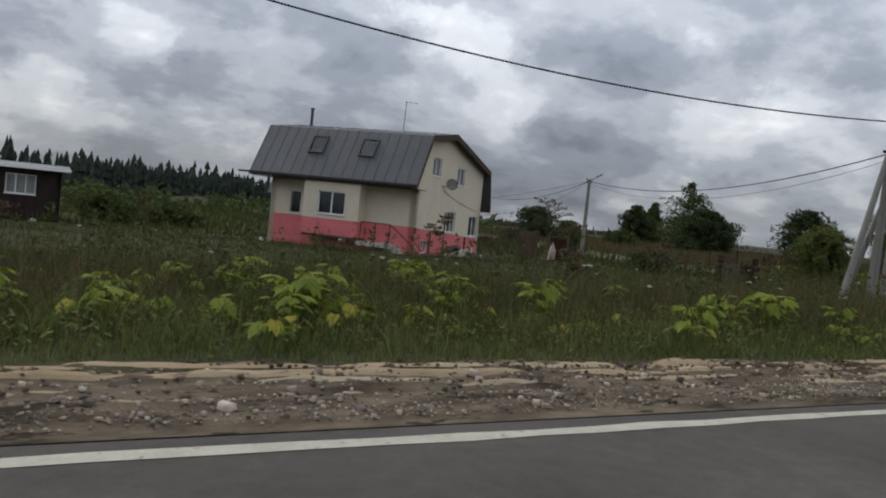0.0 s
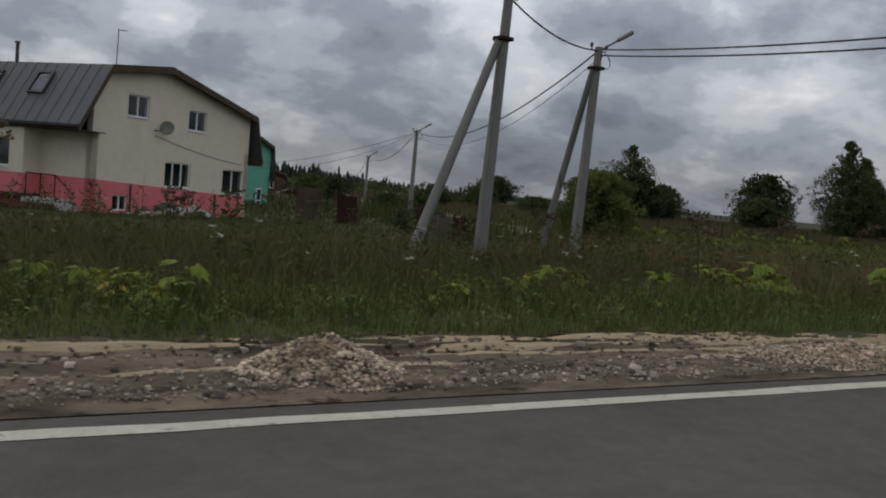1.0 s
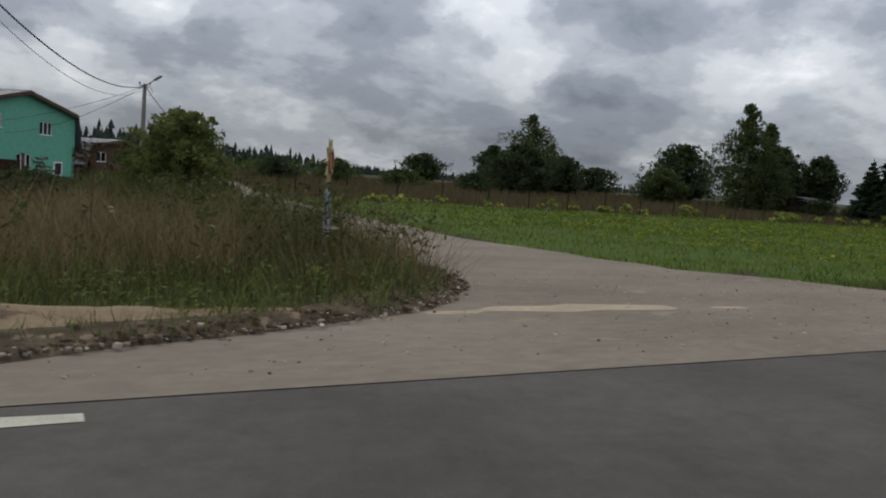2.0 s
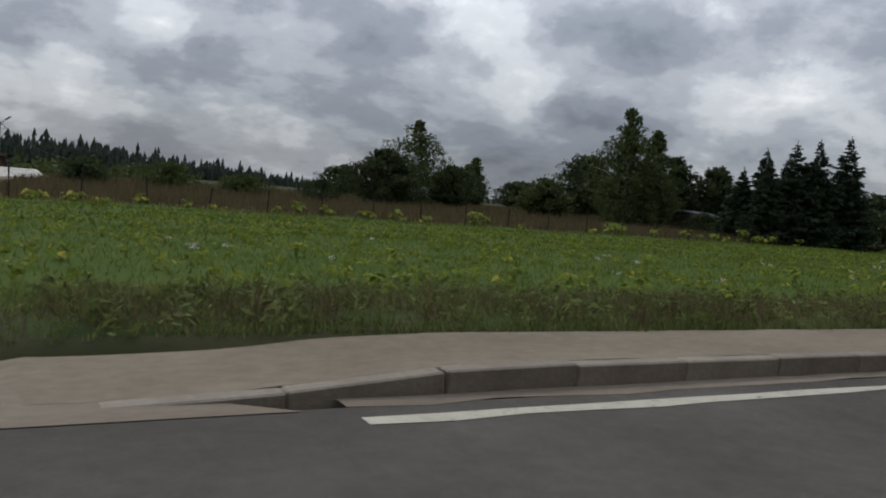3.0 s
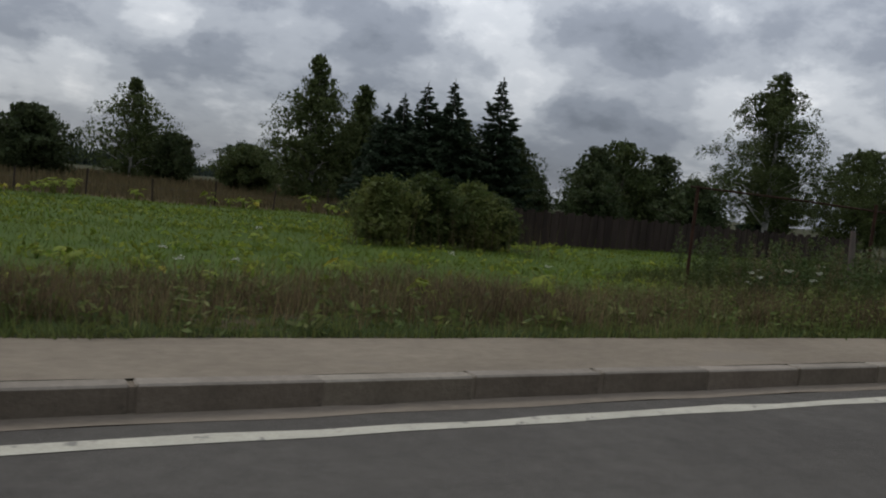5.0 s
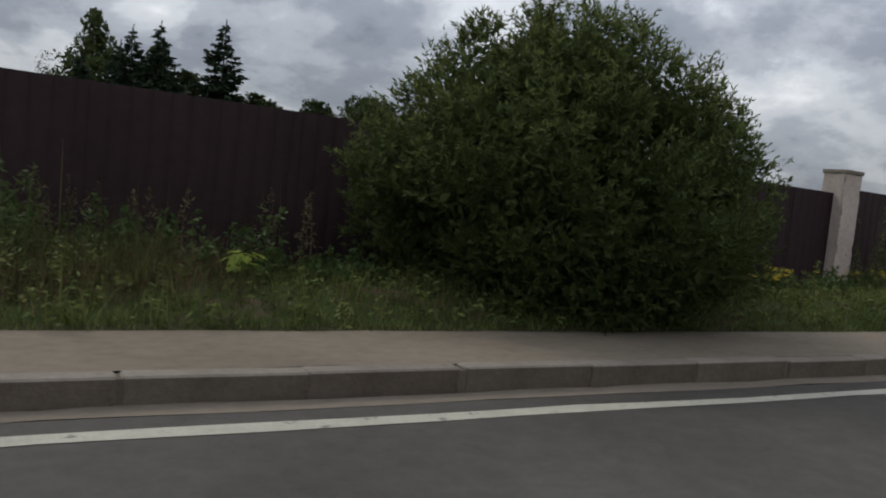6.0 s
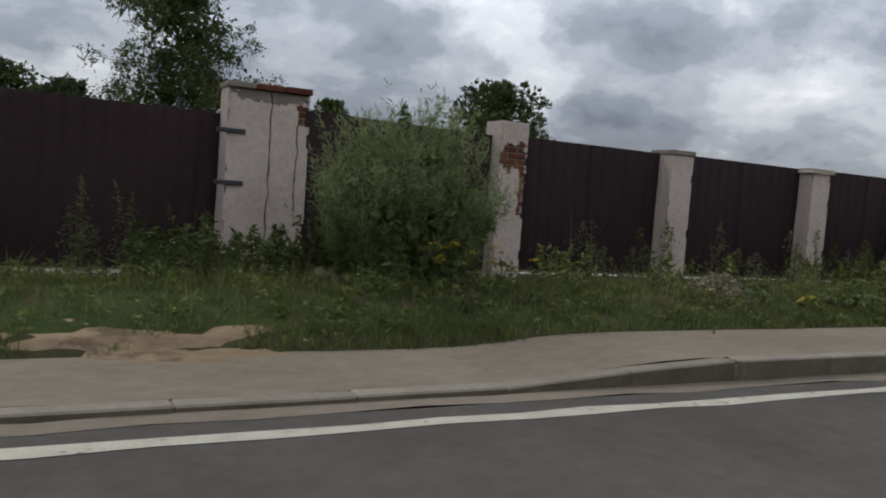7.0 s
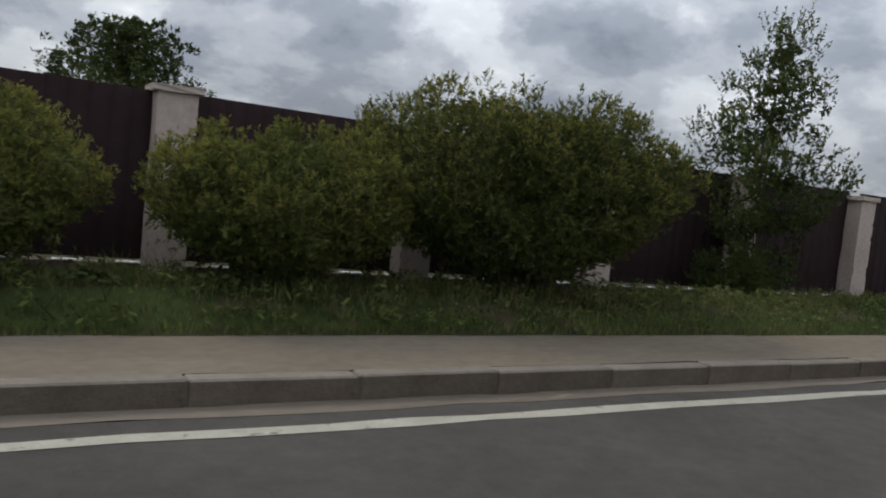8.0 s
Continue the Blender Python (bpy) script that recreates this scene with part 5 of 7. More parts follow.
    if cap in ("brick", "red"):
        n = max(1, round(wide / 0.27))
        for k in range(n):
            bm = bmesh.new()
            xa = -w - 0.02 + (wide + 0.04) * k / n
            box(bm, xa + 0.004, -d - 0.03 - r.uniform(0, 0.012), z1 + 0.004, xa + (wide + 0.04) / n - 0.004, d + 0.03, z1 + 0.068 + r.uniform(0, 0.006), bevel=0.008)
            part("cap_brick", bm, BRICK if cap == "red" and k % 3 else MORTAR, p)
    elif cap == "slab":
        bm = bmesh.new()
        rough_block(bm, -w - 0.05, -d - 0.05, z1, w + 0.05, d + 0.05, z1 + 0.07, seed, 3, 0.006)
        part("cap", bm, PLASTER, p, "plastered cap slab")
    return p


pillar(100.22, 9.12, 0.44, 0.42, 2.3, 1, "tall off-white plastered gate pillar with cracked corners", cap="brick", lean=0)
gate_pillar = pillar(104.78, 9.2, 0.92, 0.4, 2.32, 2, "broad off-white plastered gate pillar, cracked, with a bare brick top", bare=((2.1, 2.24, -0.42, 0.48), (1.88, 2.14, 0.33, 0.5)), cap="red")
pillar(107.9, 9.02, 0.4, 0.4, 2.22, 3, "plastered pillar with a patch of bare red brick", bare=((1.58, 1.92, -0.2, 0.22), (1.05, 1.6, 0.1, 0.24)), cap="none")
for k, (x, y, top) in enumerate(PILLARS):
    if k == 2:
        pillar(x, y, 0.4, 0.4, top, 12, "plastered pillar crumbling to brick below its cap", bare=((1.88, 2.05, -0.24, -0.06), (1.88, 2.05, 0.06, 0.24)), cap="slab")
    else:
        pillar(x, y, 0.4, 0.4, top, 10 + k, "pale plastered brick fence pillar with grey stains", cap="slab" if k % 2 else "brick")
rc = random.Random(8)
for x0, z0, z1 in ((0.02, 0.25, 2.2), (-0.3, 0.1, 0.55), (0.33, 0.9, 1.9)):
    tube("crack", [(x0 + rc.uniform(-0.015, 0.015), -0.214, z0 + (z1 - z0) * k / 14) for k in range(15)], [rc.uniform(0.003, 0.011) for k in range(15)], DARK_WOOD, gate_pillar, sides=5)
for z in (1.72, 1.15):
    boxed("hinge_strap", (104.2, 8.96, z, 104.52, 8.985, z + 0.05), STEEL, gate, "black iron hinge strap", bevel=0.006)

# rusty rail on posts before the fence
rail = thing("pipe_rail", pose(0, 0, 0), "rusty pipe rail on thin steel posts in the weeds", "rail")
tube("pipe", [(82.7, 9.62, 1.775), (84.8, 9.05, 1.735), (86.9, 8.35, 1.65)], 0.016, RUST, rail)
for x, y in ((82.83, 9.6), (86.0, 8.62)):
    tube("post", [(x, y, float(ground_z(x, y)) - 0.1), (x + 0.02, y, 1.8)], 0.028, RUST, rail)
for x, y, h in ((85.1, 8.32, 1.3), (86.6, 8.5, 1.15)):
    p = thing("wooden_post", pose(x, y, float(ground_z(x, y)) - 0.05), "old grey weathered wooden post", "post", group="weathered posts")
    tube("post", [(0, 0, 0), (0.02, 0, h * 0.6), (-0.02, 0.01, h)], [0.06, 0.055, 0.04], GREY_WOOD, p, sides=7)

mast = thing("pipe_post", pose(105.41, 20.0, float(ground_z(105.41, 20.0))), "grey steel pipe standing in the yard behind the fence", "post")
tube("pipe", [(0, 0, -0.1), (0.02, 0, 3.05)], 0.05, STEEL, mast)
tube("cap", [(0.02, 0, 3.05), (0.02, 0, 3.11)], 0.06, STEEL, mast)

# thin posts of the wire fence behind the field
r = np.random.default_rng(21)
for k in range(22):
    x = 38.3 + k * 2.67
    y = 36.9 - 0.012 * (x - 60)
    z = float(ground_z(x, y))
    p = thing("field_post", pose(x, y, z - 0.05, rx=r.normal(0, 2), ry=r.normal(0, 2)), "thin dark wooden post of a field fence", "post", group="field fence posts")
    tube("post", [(0, 0, 0), (0, 0, 1.15 + r.uniform(-0.15, 0.2))], 0.036, DARK_WOOD, p, sides=5)
for z in (0.35, 0.7):
    tube("fence_wire", [(41.5, 37.1, -0.38 + z), (70, 36.8, -0.42 + z), (95.5, 36.5, -0.42 + z)], 0.004, STEEL, None, "thin wire strung between the field posts", sides=4, category="wire")

# painted sun sign at the junction
sign = thing("sun_sign", pose(32.63, 9.49, float(ground_z(32.63, 9.49)), rz=57), "painted sun and figure sign on a thin post at the junction", "sign")
tube("post", [(0, 0, -0.1), (0, 0, 1.1)], 0.022, POLE_CONCRETE, sign)
bm = bmesh.new()
k = 10
ring = []
for i in range(2 * k):
    a = math.pi * i / k
    q = 0.16 if i % 2 else 0.29
    ring.append(bm.verts.new((q * 0.72 * math.cos(a), -0.035, 1.33 + q * math.sin(a))))
bm.faces.new(ring)
ext = bmesh.ops.extrude_face_region(bm, geom=bm.faces[:])
bmesh.ops.translate(bm, vec=(0, 0.02, 0), verts=[g for g in ext["geom"] if isinstance(g, bmesh.types.BMVert)])
bmesh.ops.recalc_face_normals(bm, faces=bm.faces[:])
sunface = part("sun", bm, SIGN_YELLOW, sign, "yellow painted sun with pointed rays")
tube("ring", [(0.1 * math.cos(a), -0.045, 1.33 + 0.14 * math.sin(a)) for a in np.linspace(0, 2 * math.pi, 25)], 0.016, SIGN_RED, sunface)
tube("loop", [(0.05 + 0.07 * math.cos(a), -0.03, 0.82 + 0.12 * math.sin(a)) for a in np.linspace(0, 2 * math.pi, 25)], 0.014, SIGN_BLUE, sign)
tube("curve", [(-0.08, -0.03, 1.02), (-0.1, -0.03, 0.85), (-0.04, -0.03, 0.72), (0.0, -0.03, 0.62)], 0.016, SIGN_BLUE, sign)
boxed("board", (-0.15, -0.04, 0.38, 0.17, -0.015, 0.6), SIGN_LILAC, sign, "faded lilac board", bevel=0.004)

# a sheet of pale cloth on a stick, and litter on the verge
flag = thing("marker_stick", pose(13.5, 18.2, float(ground_z(13.5, 18.2))), "stick with a pale cloth hung on it in the weeds", "marker")
tube("stick", [(0, 0, -0.1), (0, 0, 1.15)], 0.02, GREY_WOOD, flag)
bm = bmesh.new()
a = [bm.verts.new(q) for q in ((0.02, -0.02, 1.12), (0.12, -0.05, 0.85), (0.16, 0.02, 0.62), (-0.08, 0.03, 0.6), (-0.1, -0.04, 0.8))]
bm.faces.new(a)
ext = bmesh.ops.extrude_face_region(bm, geom=bm.faces[:])
bmesh.ops.translate(bm, vec=(0.0, 0.05, 0.0), verts=[g for g in ext["geom"] if isinstance(g, bmesh.types.BMVert)])
part("cloth", bm, PLASTER, flag)
bag = thing("paper_bag", pose(14.16, 5.72, 0.03), "crumpled white paper bag lying in the grass edge", "litter")
bm = bmesh.new()
rough_block(bm, -0.06, -0.04, 0, 0.06, 0.04, 0.07, 4, 3, 0.02)
part("bag", bm, PLASTER, bag)

# rubble and planks before the pink-based house
r = random.Random(8)
for k in range(26):
    u, v_ = r.uniform(0.1, 1.6), r.uniform(2.6, 6.4)
    q = HOUSE @ Vector((u, v_, 0))
    q.z = float(ground_z(q.x, q.y)) + max(0, 0.45 - 0.25 * abs(v_ - 4.4)) * r.random()
    t = thing("rubble_piece", Matrix.Translation(q) @ Euler((r.uniform(-.5, .5), r.uniform(-.5, .5), r.uniform(0, 3))).to_matrix().to_4x4(), "broken board or block in a rubble pile by the house", "rubble", group="rubble pile by the house")
    s = r.uniform(0.12, 0.3)
    boxed("chunk", (-s * 1.6, -s * 0.6, -0.03, s * 1.6, s * 0.6, 0.14), r.choice((GREY_WOOD, PLINTH, GREY_WOOD, PLASTER)), t, bevel=0.015)

# gate and plank fence before the green house
plank_fence = thing("plank_fence", pose(25.6, 22.6, float(ground_z(26, 22.6)), rz=4), "short red-brown plank fence in tall grass", "fence")
for k in range(18):
    boxed("plank", (k * 0.13, 0, 0, k * 0.13 + 0.105, 0.025, 0.95 + 0.05 * math.sin(k * 2.3)), RUST if k > 8 else GREY_WOOD, plank_fence)
for x in (0.0, 2.3):
    boxed("fence_post", (x - 0.1, 0.03, -0.1, x + 0.08, 0.2, 1.25), RUST, plank_fence)
yard_gate = thing("yard_gate", pose(26.6, 38.5, float(ground_z(27, 38.5)), rz=-20), "brown metal yard gate with square posts", "gate")
for k, (a, b, h, mt) in enumerate(((0, 1.0, 1.75, SOFFIT), (1.9, 2.9, 1.5, RUST))):
    boxed("leaf", (a, 0, 0.1, b, 0.04, h), mt, yard_gate)
for x in (-0.12, 1.05, 1.75, 2.95):
    boxed("post", (x, -0.03, -0.1, x + 0.1, 0.07, 1.8), SOFFIT, yard_gate)


# ---- trees and bushes ----
def crown_points(profile, high, base, count, r, shell=0.55, lumps=0.28):
    """Clump centres in a crown whose radius at each height follows the profile, with an uneven outline."""
    ph = r.uniform(0, 6.28, 6)
    t = r.uniform(0, 1, count * 4)
    rad = np.interp(t, np.linspace(0, 1, len(profile)), profile)
    keep = r.uniform(0, max(profile), len(t)) < rad
    t, rad = t[keep][:count], rad[keep][:count]
    a = r.uniform(0, 2 * np.pi, len(t))
    uneven = 1 + lumps * (np.sin(2 * a + ph[0] + 5 * t) * 0.5 + np.sin(3 * a + ph[1] - 9 * t) * 0.5 + np.sin(5 * a + ph[2] + 14 * t) * 0.45)
    q = (shell + (1 - shell) * r.uniform(0, 1, len(t)) ** 0.7) * rad * uneven
    return np.stack([np.cos(a) * q, np.sin(a) * q, base + t * (high - base)], 1)


def tree(name, x, y, high, profile, base, seed, bark, foliage, label, clumps=150, per=70, leaf=(0.16, 0.09), spread=0.3, trunk=0.13, droop=0.0, stems=1, group="", category="tree", shell=0.5, lumps=0.28, z=None, upright=0.0, flat=1.0, fill=3):
    """Tapered trunk with limbs, and a crown of many small leaves in clumps."""
    r = np.random.default_rng(seed)
    z0 = float(ground_z(x, y)) if z is None else z
    e = thing(name, pose(x, y, z0), label, category, group=group)
    clumps, spread = int(clumps * 1.35), spread * 0.86
    c = crown_points([max(p * 0.4, p - 0.8 * spread) for p in profile], high - spread * 0.9, base + spread * 0.5, clumps, r, shell, lumps)
    c[:, 1] *= flat
    # a leader: small clumps close round the axis carry the crown to its tip
    up = np.linspace(0.72, 1.0, 14)
    lead = np.interp(up, np.linspace(0, 1, len(profile)), profile)[:, None] * r.normal(0, 0.22, (14, 2))
    c = np.concatenate([c, np.column_stack([lead, base + up * (high - base) - spread * 0.8])])
    wood = []
    for s in range(stems):
        a = r.uniform(0, 6.28)
        off = np.array([math.cos(a), math.sin(a), 0]) * (0.0 if stems == 1 else 0.25 * trunk * 8)
        top = np.array([off[0] * 2.2, off[1] * 2.2, high * (0.93 if stems == 1 else r.uniform(0.6, 0.85))])
        pts = [off * 0.4 * k + (top - off * 1.6) * 0 + np.array([top[0] * k, top[1] * k, top[2] * k]) + np.array([0.05 * high * 0.2 * math.sin(3 * k + s), 0.04 * high * 0.2 * math.cos(4 * k + s), 0]) * k for k in np.linspace(0, 1, 7)]
        pts[0][2] = -0.15
        wood.append(tube_np(pts, trunk / math.sqrt(stems) * np.linspace(1, 0.12, 7) + 0.006, 6))
        order = r.permutation(len(c))[: 34 // stems]
        for i in order:
            tip = c[i]
            h0 = max(0.12 * high, tip[2] - r.uniform(0.25, 0.6) * (np.hypot(tip[0], tip[1]) + 0.4))
            k0 = min(0.95, h0 / max(top[2], 0.1))
            start = np.array([top[0] * k0, top[1] * k0, top[2] * k0])
            mid = (start + tip) / 2 + np.array([0, 0, 0.12 * np.linalg.norm(tip - start)])
            rr = trunk * 0.34 * (1 - 0.7 * k0)
            wood.append(tube_np([start, mid, tip], [rr + 0.006, rr * 0.6 + 0.004, 0.005], 4))
    v, f = joined(wood)
    put("trunk", quads("trunk", v, f, True), bark, e)
    # leaves: close over each clump, and along short sprays that stand out of it (or hang from it)
    fine = 0.75
    per = int(per * 0.52)
    k_shell, sprays = int(per * 0.6), 5
    k_spray = max(2, int(per * 0.4 / sprays))
    sp = spread * r.uniform(0.7, 1.25, (len(c), 1)) * (1 - 0.55 * smooth_step(0.62, 1.0, c[:, 2:3] / high))
    idx = np.repeat(np.arange(len(c)), k_shell)
    way = r.normal(size=(len(idx), 3))
    way /= np.linalg.norm(way, axis=1, keepdims=True)
    p1 = c[idx] + way * (0.45 + 0.6 * r.uniform(0, 1, (len(idx), 1)) ** 0.6) * sp[idx] * np.array([1, 1, 0.8])
    out = c * np.array([1, 1, 0.0])
    out /= np.linalg.norm(out, axis=1, keepdims=True) + 0.3
    way = np.repeat(out, sprays, 0) * 0.7 + r.normal(0, 0.55, (len(c) * sprays, 3)) + np.array([0, 0, 0.35 - 2.2 * droop])
    way /= np.linalg.norm(way, axis=1, keepdims=True)
    reach = np.repeat(sp, sprays, 0) * r.uniform(0.9, 1.75, (len(way), 1)) * (1 + 0.8 * droop)
    idx = np.repeat(np.arange(len(way)), k_spray)
    t = r.uniform(0.25, 1, (len(idx), 1))
    p2 = np.repeat(c, sprays, 0)[idx] + way[idx] * reach[idx] * t + np.array([0, 0, -0.25 * droop]) * (reach[idx] * t) ** 2 + r.normal(0, 0.045 * spread, (len(idx), 3))
    p = np.concatenate([p1, p2])
    p = p[p[:, 2] > 0.05]
    v, f = leaf_np(p, leaf[0] * fine, leaf[1] * fine, r, droop, upright)
    # larger leaves deep inside close the crown
    q = np.concatenate([c * np.array([s, s, 1.0]) for s in (0.3, 0.55, 0.8)])
    q = np.repeat(q, int(fill * 1.2 + 0.5), 0)
    q = q + r.uniform(-1, 1, q.shape) * spread
    q = q[(q[:, 2] > 0.1) & (q[:, 2] < high - spread)]
    if len(q):
        v2, f2 = leaf_np(q, leaf[0] * 1.7, max(leaf[1] * 2.0, leaf[0] * 0.42), r, droop, upright)
        v, f = joined([(v, f), (v2, f2)])
    put("crown", quads("crown", v, f), foliage, e)
    return e


def spruce(x, y, high, wide, seed, label="dark spruce with drooping tiers of branches", group="dark spruces"):
    r = np.random.default_rng(seed)
    e = thing("spruce", pose(x, y, float(ground_z(x, y))), label, "tree", group=group)
    tube("trunk", [(0, 0, -0.1), (0, 0, high * 0.5), (0, 0, high)], [0.13, 0.07, 0.012], BARK, e, sides=6)
    cs, ws = [], []
    t = 0.05
    while t < 0.97:
        rad = 1.12 * wide * (1 - t) ** 0.9 * r.uniform(0.8, 1.12) + 0.03
        n = int(8 + 9 * (1 - t))
        for a in r.uniform(0, 6.28, n):
            L = rad * r.uniform(0.45, 1.25)
            at = t + r.uniform(-0.016, 0.016)
            m = int(10 + 42 * L)
            s = r.uniform(0.1, 1, m) ** 0.75
            drop = -0.36 * s * L + 0.34 * L * s ** 2.5
            side = r.normal(0, 0.13, m) * L * (1 - 0.75 * s)
            cs.append(np.stack([np.cos(a) * s * L - np.sin(a) * side, np.sin(a) * s * L + np.cos(a) * side, at * high + drop - np.abs(r.normal(0, 0.035, m))], 1))
            ws.append(np.stack([np.cos(a) + r.normal(0, 0.55, m), np.sin(a) + r.normal(0, 0.55, m), r.uniform(-0.75, 0.1, m)], 1))
        t += r.uniform(0.022, 0.034)
    m = 14
    cs.append(np.stack([r.normal(0, 0.01, m), r.normal(0, 0.01, m), high * r.uniform(0.92, 1.0, m)], 1))
    ws.append(np.stack([r.normal(0, 0.25, m), r.normal(0, 0.25, m), np.ones(m)], 1))
    p = np.concatenate(cs)
    taper = 0.45 + 0.55 * (1 - smooth_step(0.6, 1.0, p[:, 2:3] / high))
    v, f = leaf_along_np(p, np.concatenate(ws), 0.29 * taper, 0.13 * taper, r, True)
    put("needles", quads("needles", v, f), NEEDLE, e)
    return e


def shoot_bush(name, x, y, high, profile, base, seed, foliage, young, label, shoots, per, leaf, length, rise=0.6, z=0.1, flat=1.0, group="", stems=6, shell=0.5, lumps=0.2, stem=0.022, tuft=0.2):
    """A willow bush: stems from the ground, a shell of leafy shoots that point out and up, and young growth at their
    upper tips, coloured paler as if sunlit.
    """
    r = np.random.default_rng(seed)
    e = thing(name, pose(x, y, z), label, "bush", group=group)
    swell = tuft * 0.9
    inner = [max(0.25 * q, q - 0.6 * length - swell) for q in profile]
    k = max(12, shoots // 10)
    heart = crown_points(inner, high - 0.6 * length - swell, base, k, r, shell, lumps)
    heart[:, 1] *= flat
    middle = np.array([0, 0, high * 0.4])
    out = (heart - middle) / (np.linalg.norm(heart - middle, axis=1, keepdims=True) + 0.1)
    # shoots stand in rounded tufts, each spreading from its own heart
    own = r.integers(0, k, shoots)
    spread = r.normal(size=(shoots, 3))
    spread /= np.linalg.norm(spread, axis=1, keepdims=True)
    spread = spread + out[own] * 0.9
    spread /= np.linalg.norm(spread, axis=1, keepdims=True) + 1e-6
    size = tuft * r.uniform(0.7, 1.25, (k, 1))
    c = heart[own] + spread * size[own] * r.uniform(0.35, 1.0, (shoots, 1))
    way = spread * 0.9 + np.array([0, 0, rise]) + r.normal(0, 0.18, (shoots, 3))
    way /= np.linalg.norm(way, axis=1, keepdims=True)
    L = length * r.uniform(0.6, 1.2, shoots)
    idx = np.repeat(np.arange(len(c)), per)
    t = r.uniform(0.02, 1.0, len(idx))[:, None]
    p = c[idx] + way[idx] * L[idx][:, None] * t
    lw = way[idx] * 0.75 + r.normal(0, 0.5, (len(idx), 3))
    ok = p[:, 2] > 0.04
    p, lw, t = p[ok], lw[ok], t[ok]
    # upper tips: young leaves, with the light on the bush tops put into their colour
    tip = (t[:, 0] > 0.5) & (p[:, 2] > high * (0.3 + 0.25 * r.uniform(0, 1, len(p))))
    v, f = leaf_along_np(p[~tip], lw[~tip], leaf[0], leaf[1], r)
    # broad old leaves deep inside close the bush
    q = np.concatenate([heart[r.integers(0, k, shoots)] * np.array([g, g, 0.95]) for g in (0.4, 0.65, 0.8, 0.92, 0.96)])
    q = q + r.normal(0, tuft * 0.35, q.shape)
    q = q[q[:, 2] > 0.06]
    v2, f2 = leaf_np(q, leaf[0] * 1.6, leaf[0] * 0.75, r)
    v, f = joined([(v, f), (v2, f2)])
    put("crown", quads("crown", v, f), foliage, e)
    v, f = leaf_along_np(p[tip], lw[tip], leaf[0] * 0.9, leaf[1] * 0.9, r)
    put("young_growth", quads("young_growth", v, f), young, e, "young leaves at the upper shoot tips, coloured paler as if sunlit")
    far_in = r.permutation(len(heart))
    for k in range(stems):
        pts = []
        for j in range(3):
            g = heart[far_in[(k * 3 + j) % len(heart)]]
            a0 = np.array([g[0] * 0.12, g[1] * 0.12, -0.15])
            mid = np.array([g[0] * 0.45, g[1] * 0.45, g[2] * 0.55])
            pts.append(tube_np([a0, mid, g], [stem, stem * 0.7, stem * 0.25], 5))
        sv, sf = joined(pts)
        put("stem", quads("stem", sv, sf, True), BARK, e)
    return e


OVAL = [0.35, 0.75, 0.95, 1.0, 0.92, 0.7, 0.3]
ROUND = [0.6, 0.9, 1.0, 1.0, 0.9, 0.7, 0.35]
CONE = [0.7, 1.0, 1.0, 0.92, 0.8, 0.62, 0.4, 0.12]


def prof(kind, w):
    return [w * k for k in kind]


birch = dict(bark=BIRCH_BARK, foliage=LEAF_BIRCH, droop=0.45, leaf=(0.2, 0.12))
far = dict(leaf=(0.24, 0.15))
tree("birch_tree", 82.2, 78.5, 9.6, prof(CONE, 4.8), 0.4, 31, clumps=200, per=55, spread=0.42, trunk=0.16, label="tall birch with a pointed crown on the field's far side", **birch)
tree("tree", 73.8, 67.5, 5.6, prof(ROUND, 3.8), 0.2, 32, BARK, LEAF_DARK, "broad round dark green tree beyond the field", 230, 62, spread=0.45, trunk=0.16, shell=0.35, **far)
tree("tree", 85.6, 76.0, 5.0, prof(ROUND, 2.6), 0.2, 33, BARK, LEAF_DARK, "low rounded tree beside the birch", 130, 55, spread=0.42, trunk=0.12, shell=0.35, **far)
tree("birch_tree", 91.6, 55.2, 10.8, [2.9, 3.6, 3.8, 3.6, 3.1, 2.4, 1.5, 0.6], 0.4, 34, clumps=230, per=75, spread=0.4, trunk=0.18, label="tall dense birch standing close beside another", **birch)
tree("birch_tree", 95.5, 56.0, 9.3, [2.8, 3.1, 2.9, 2.6, 2.2, 1.7, 1.2, 0.7], 0.4, 35, clumps=250, per=70, spread=0.4, trunk=0.17, label="tall birch leaning close to its neighbour", **birch)
tree("tree", 99.9, 57.5, 7.3, prof(OVAL, 2.5), 0.2, 29, BARK, LEAF_DARK, "dark leafy tree at the foot of the birches", 130, 60, spread=0.42, trunk=0.14, **far)
tree("tree", 102.6, 55.0, 6.6, prof(OVAL, 2.6), 0.4, 36, BARK, LEAF_DARK, "dark leafy tree among the birches", 180, 60, spread=0.45, trunk=0.16, **far)
tree("tree", 89.2, 64.0, 4.2, prof(ROUND, 2.9), 0.2, 30, BARK, LEAF_BIRCH, "low round olive green tree beside the birches", 130, 60, spread=0.42, trunk=0.14, **far)
tree("tree", 104.0, 76.0, 8.0, prof(ROUND, 5.2), 0.4, 37, BARK, LEAF_DARK, "wide dark tree behind the birches", 200, 55, (0.3, 0.18), 0.6, 0.18)
tree("tree", 96.0, 93.0, 5.6, prof(ROUND, 4.2), 0.2, 38, BARK, LEAF_DARK, "far rounded bushy tree", 110, 50, (0.32, 0.2), 0.6, 0.15)
tree("tree", 110.4, 114.0, 8.3, prof(CONE, 2.3), 0.3, 39, BARK, LEAF_BIRCH, "far pointed pale green tree", 120, 50, (0.32, 0.2), 0.6, 0.15)
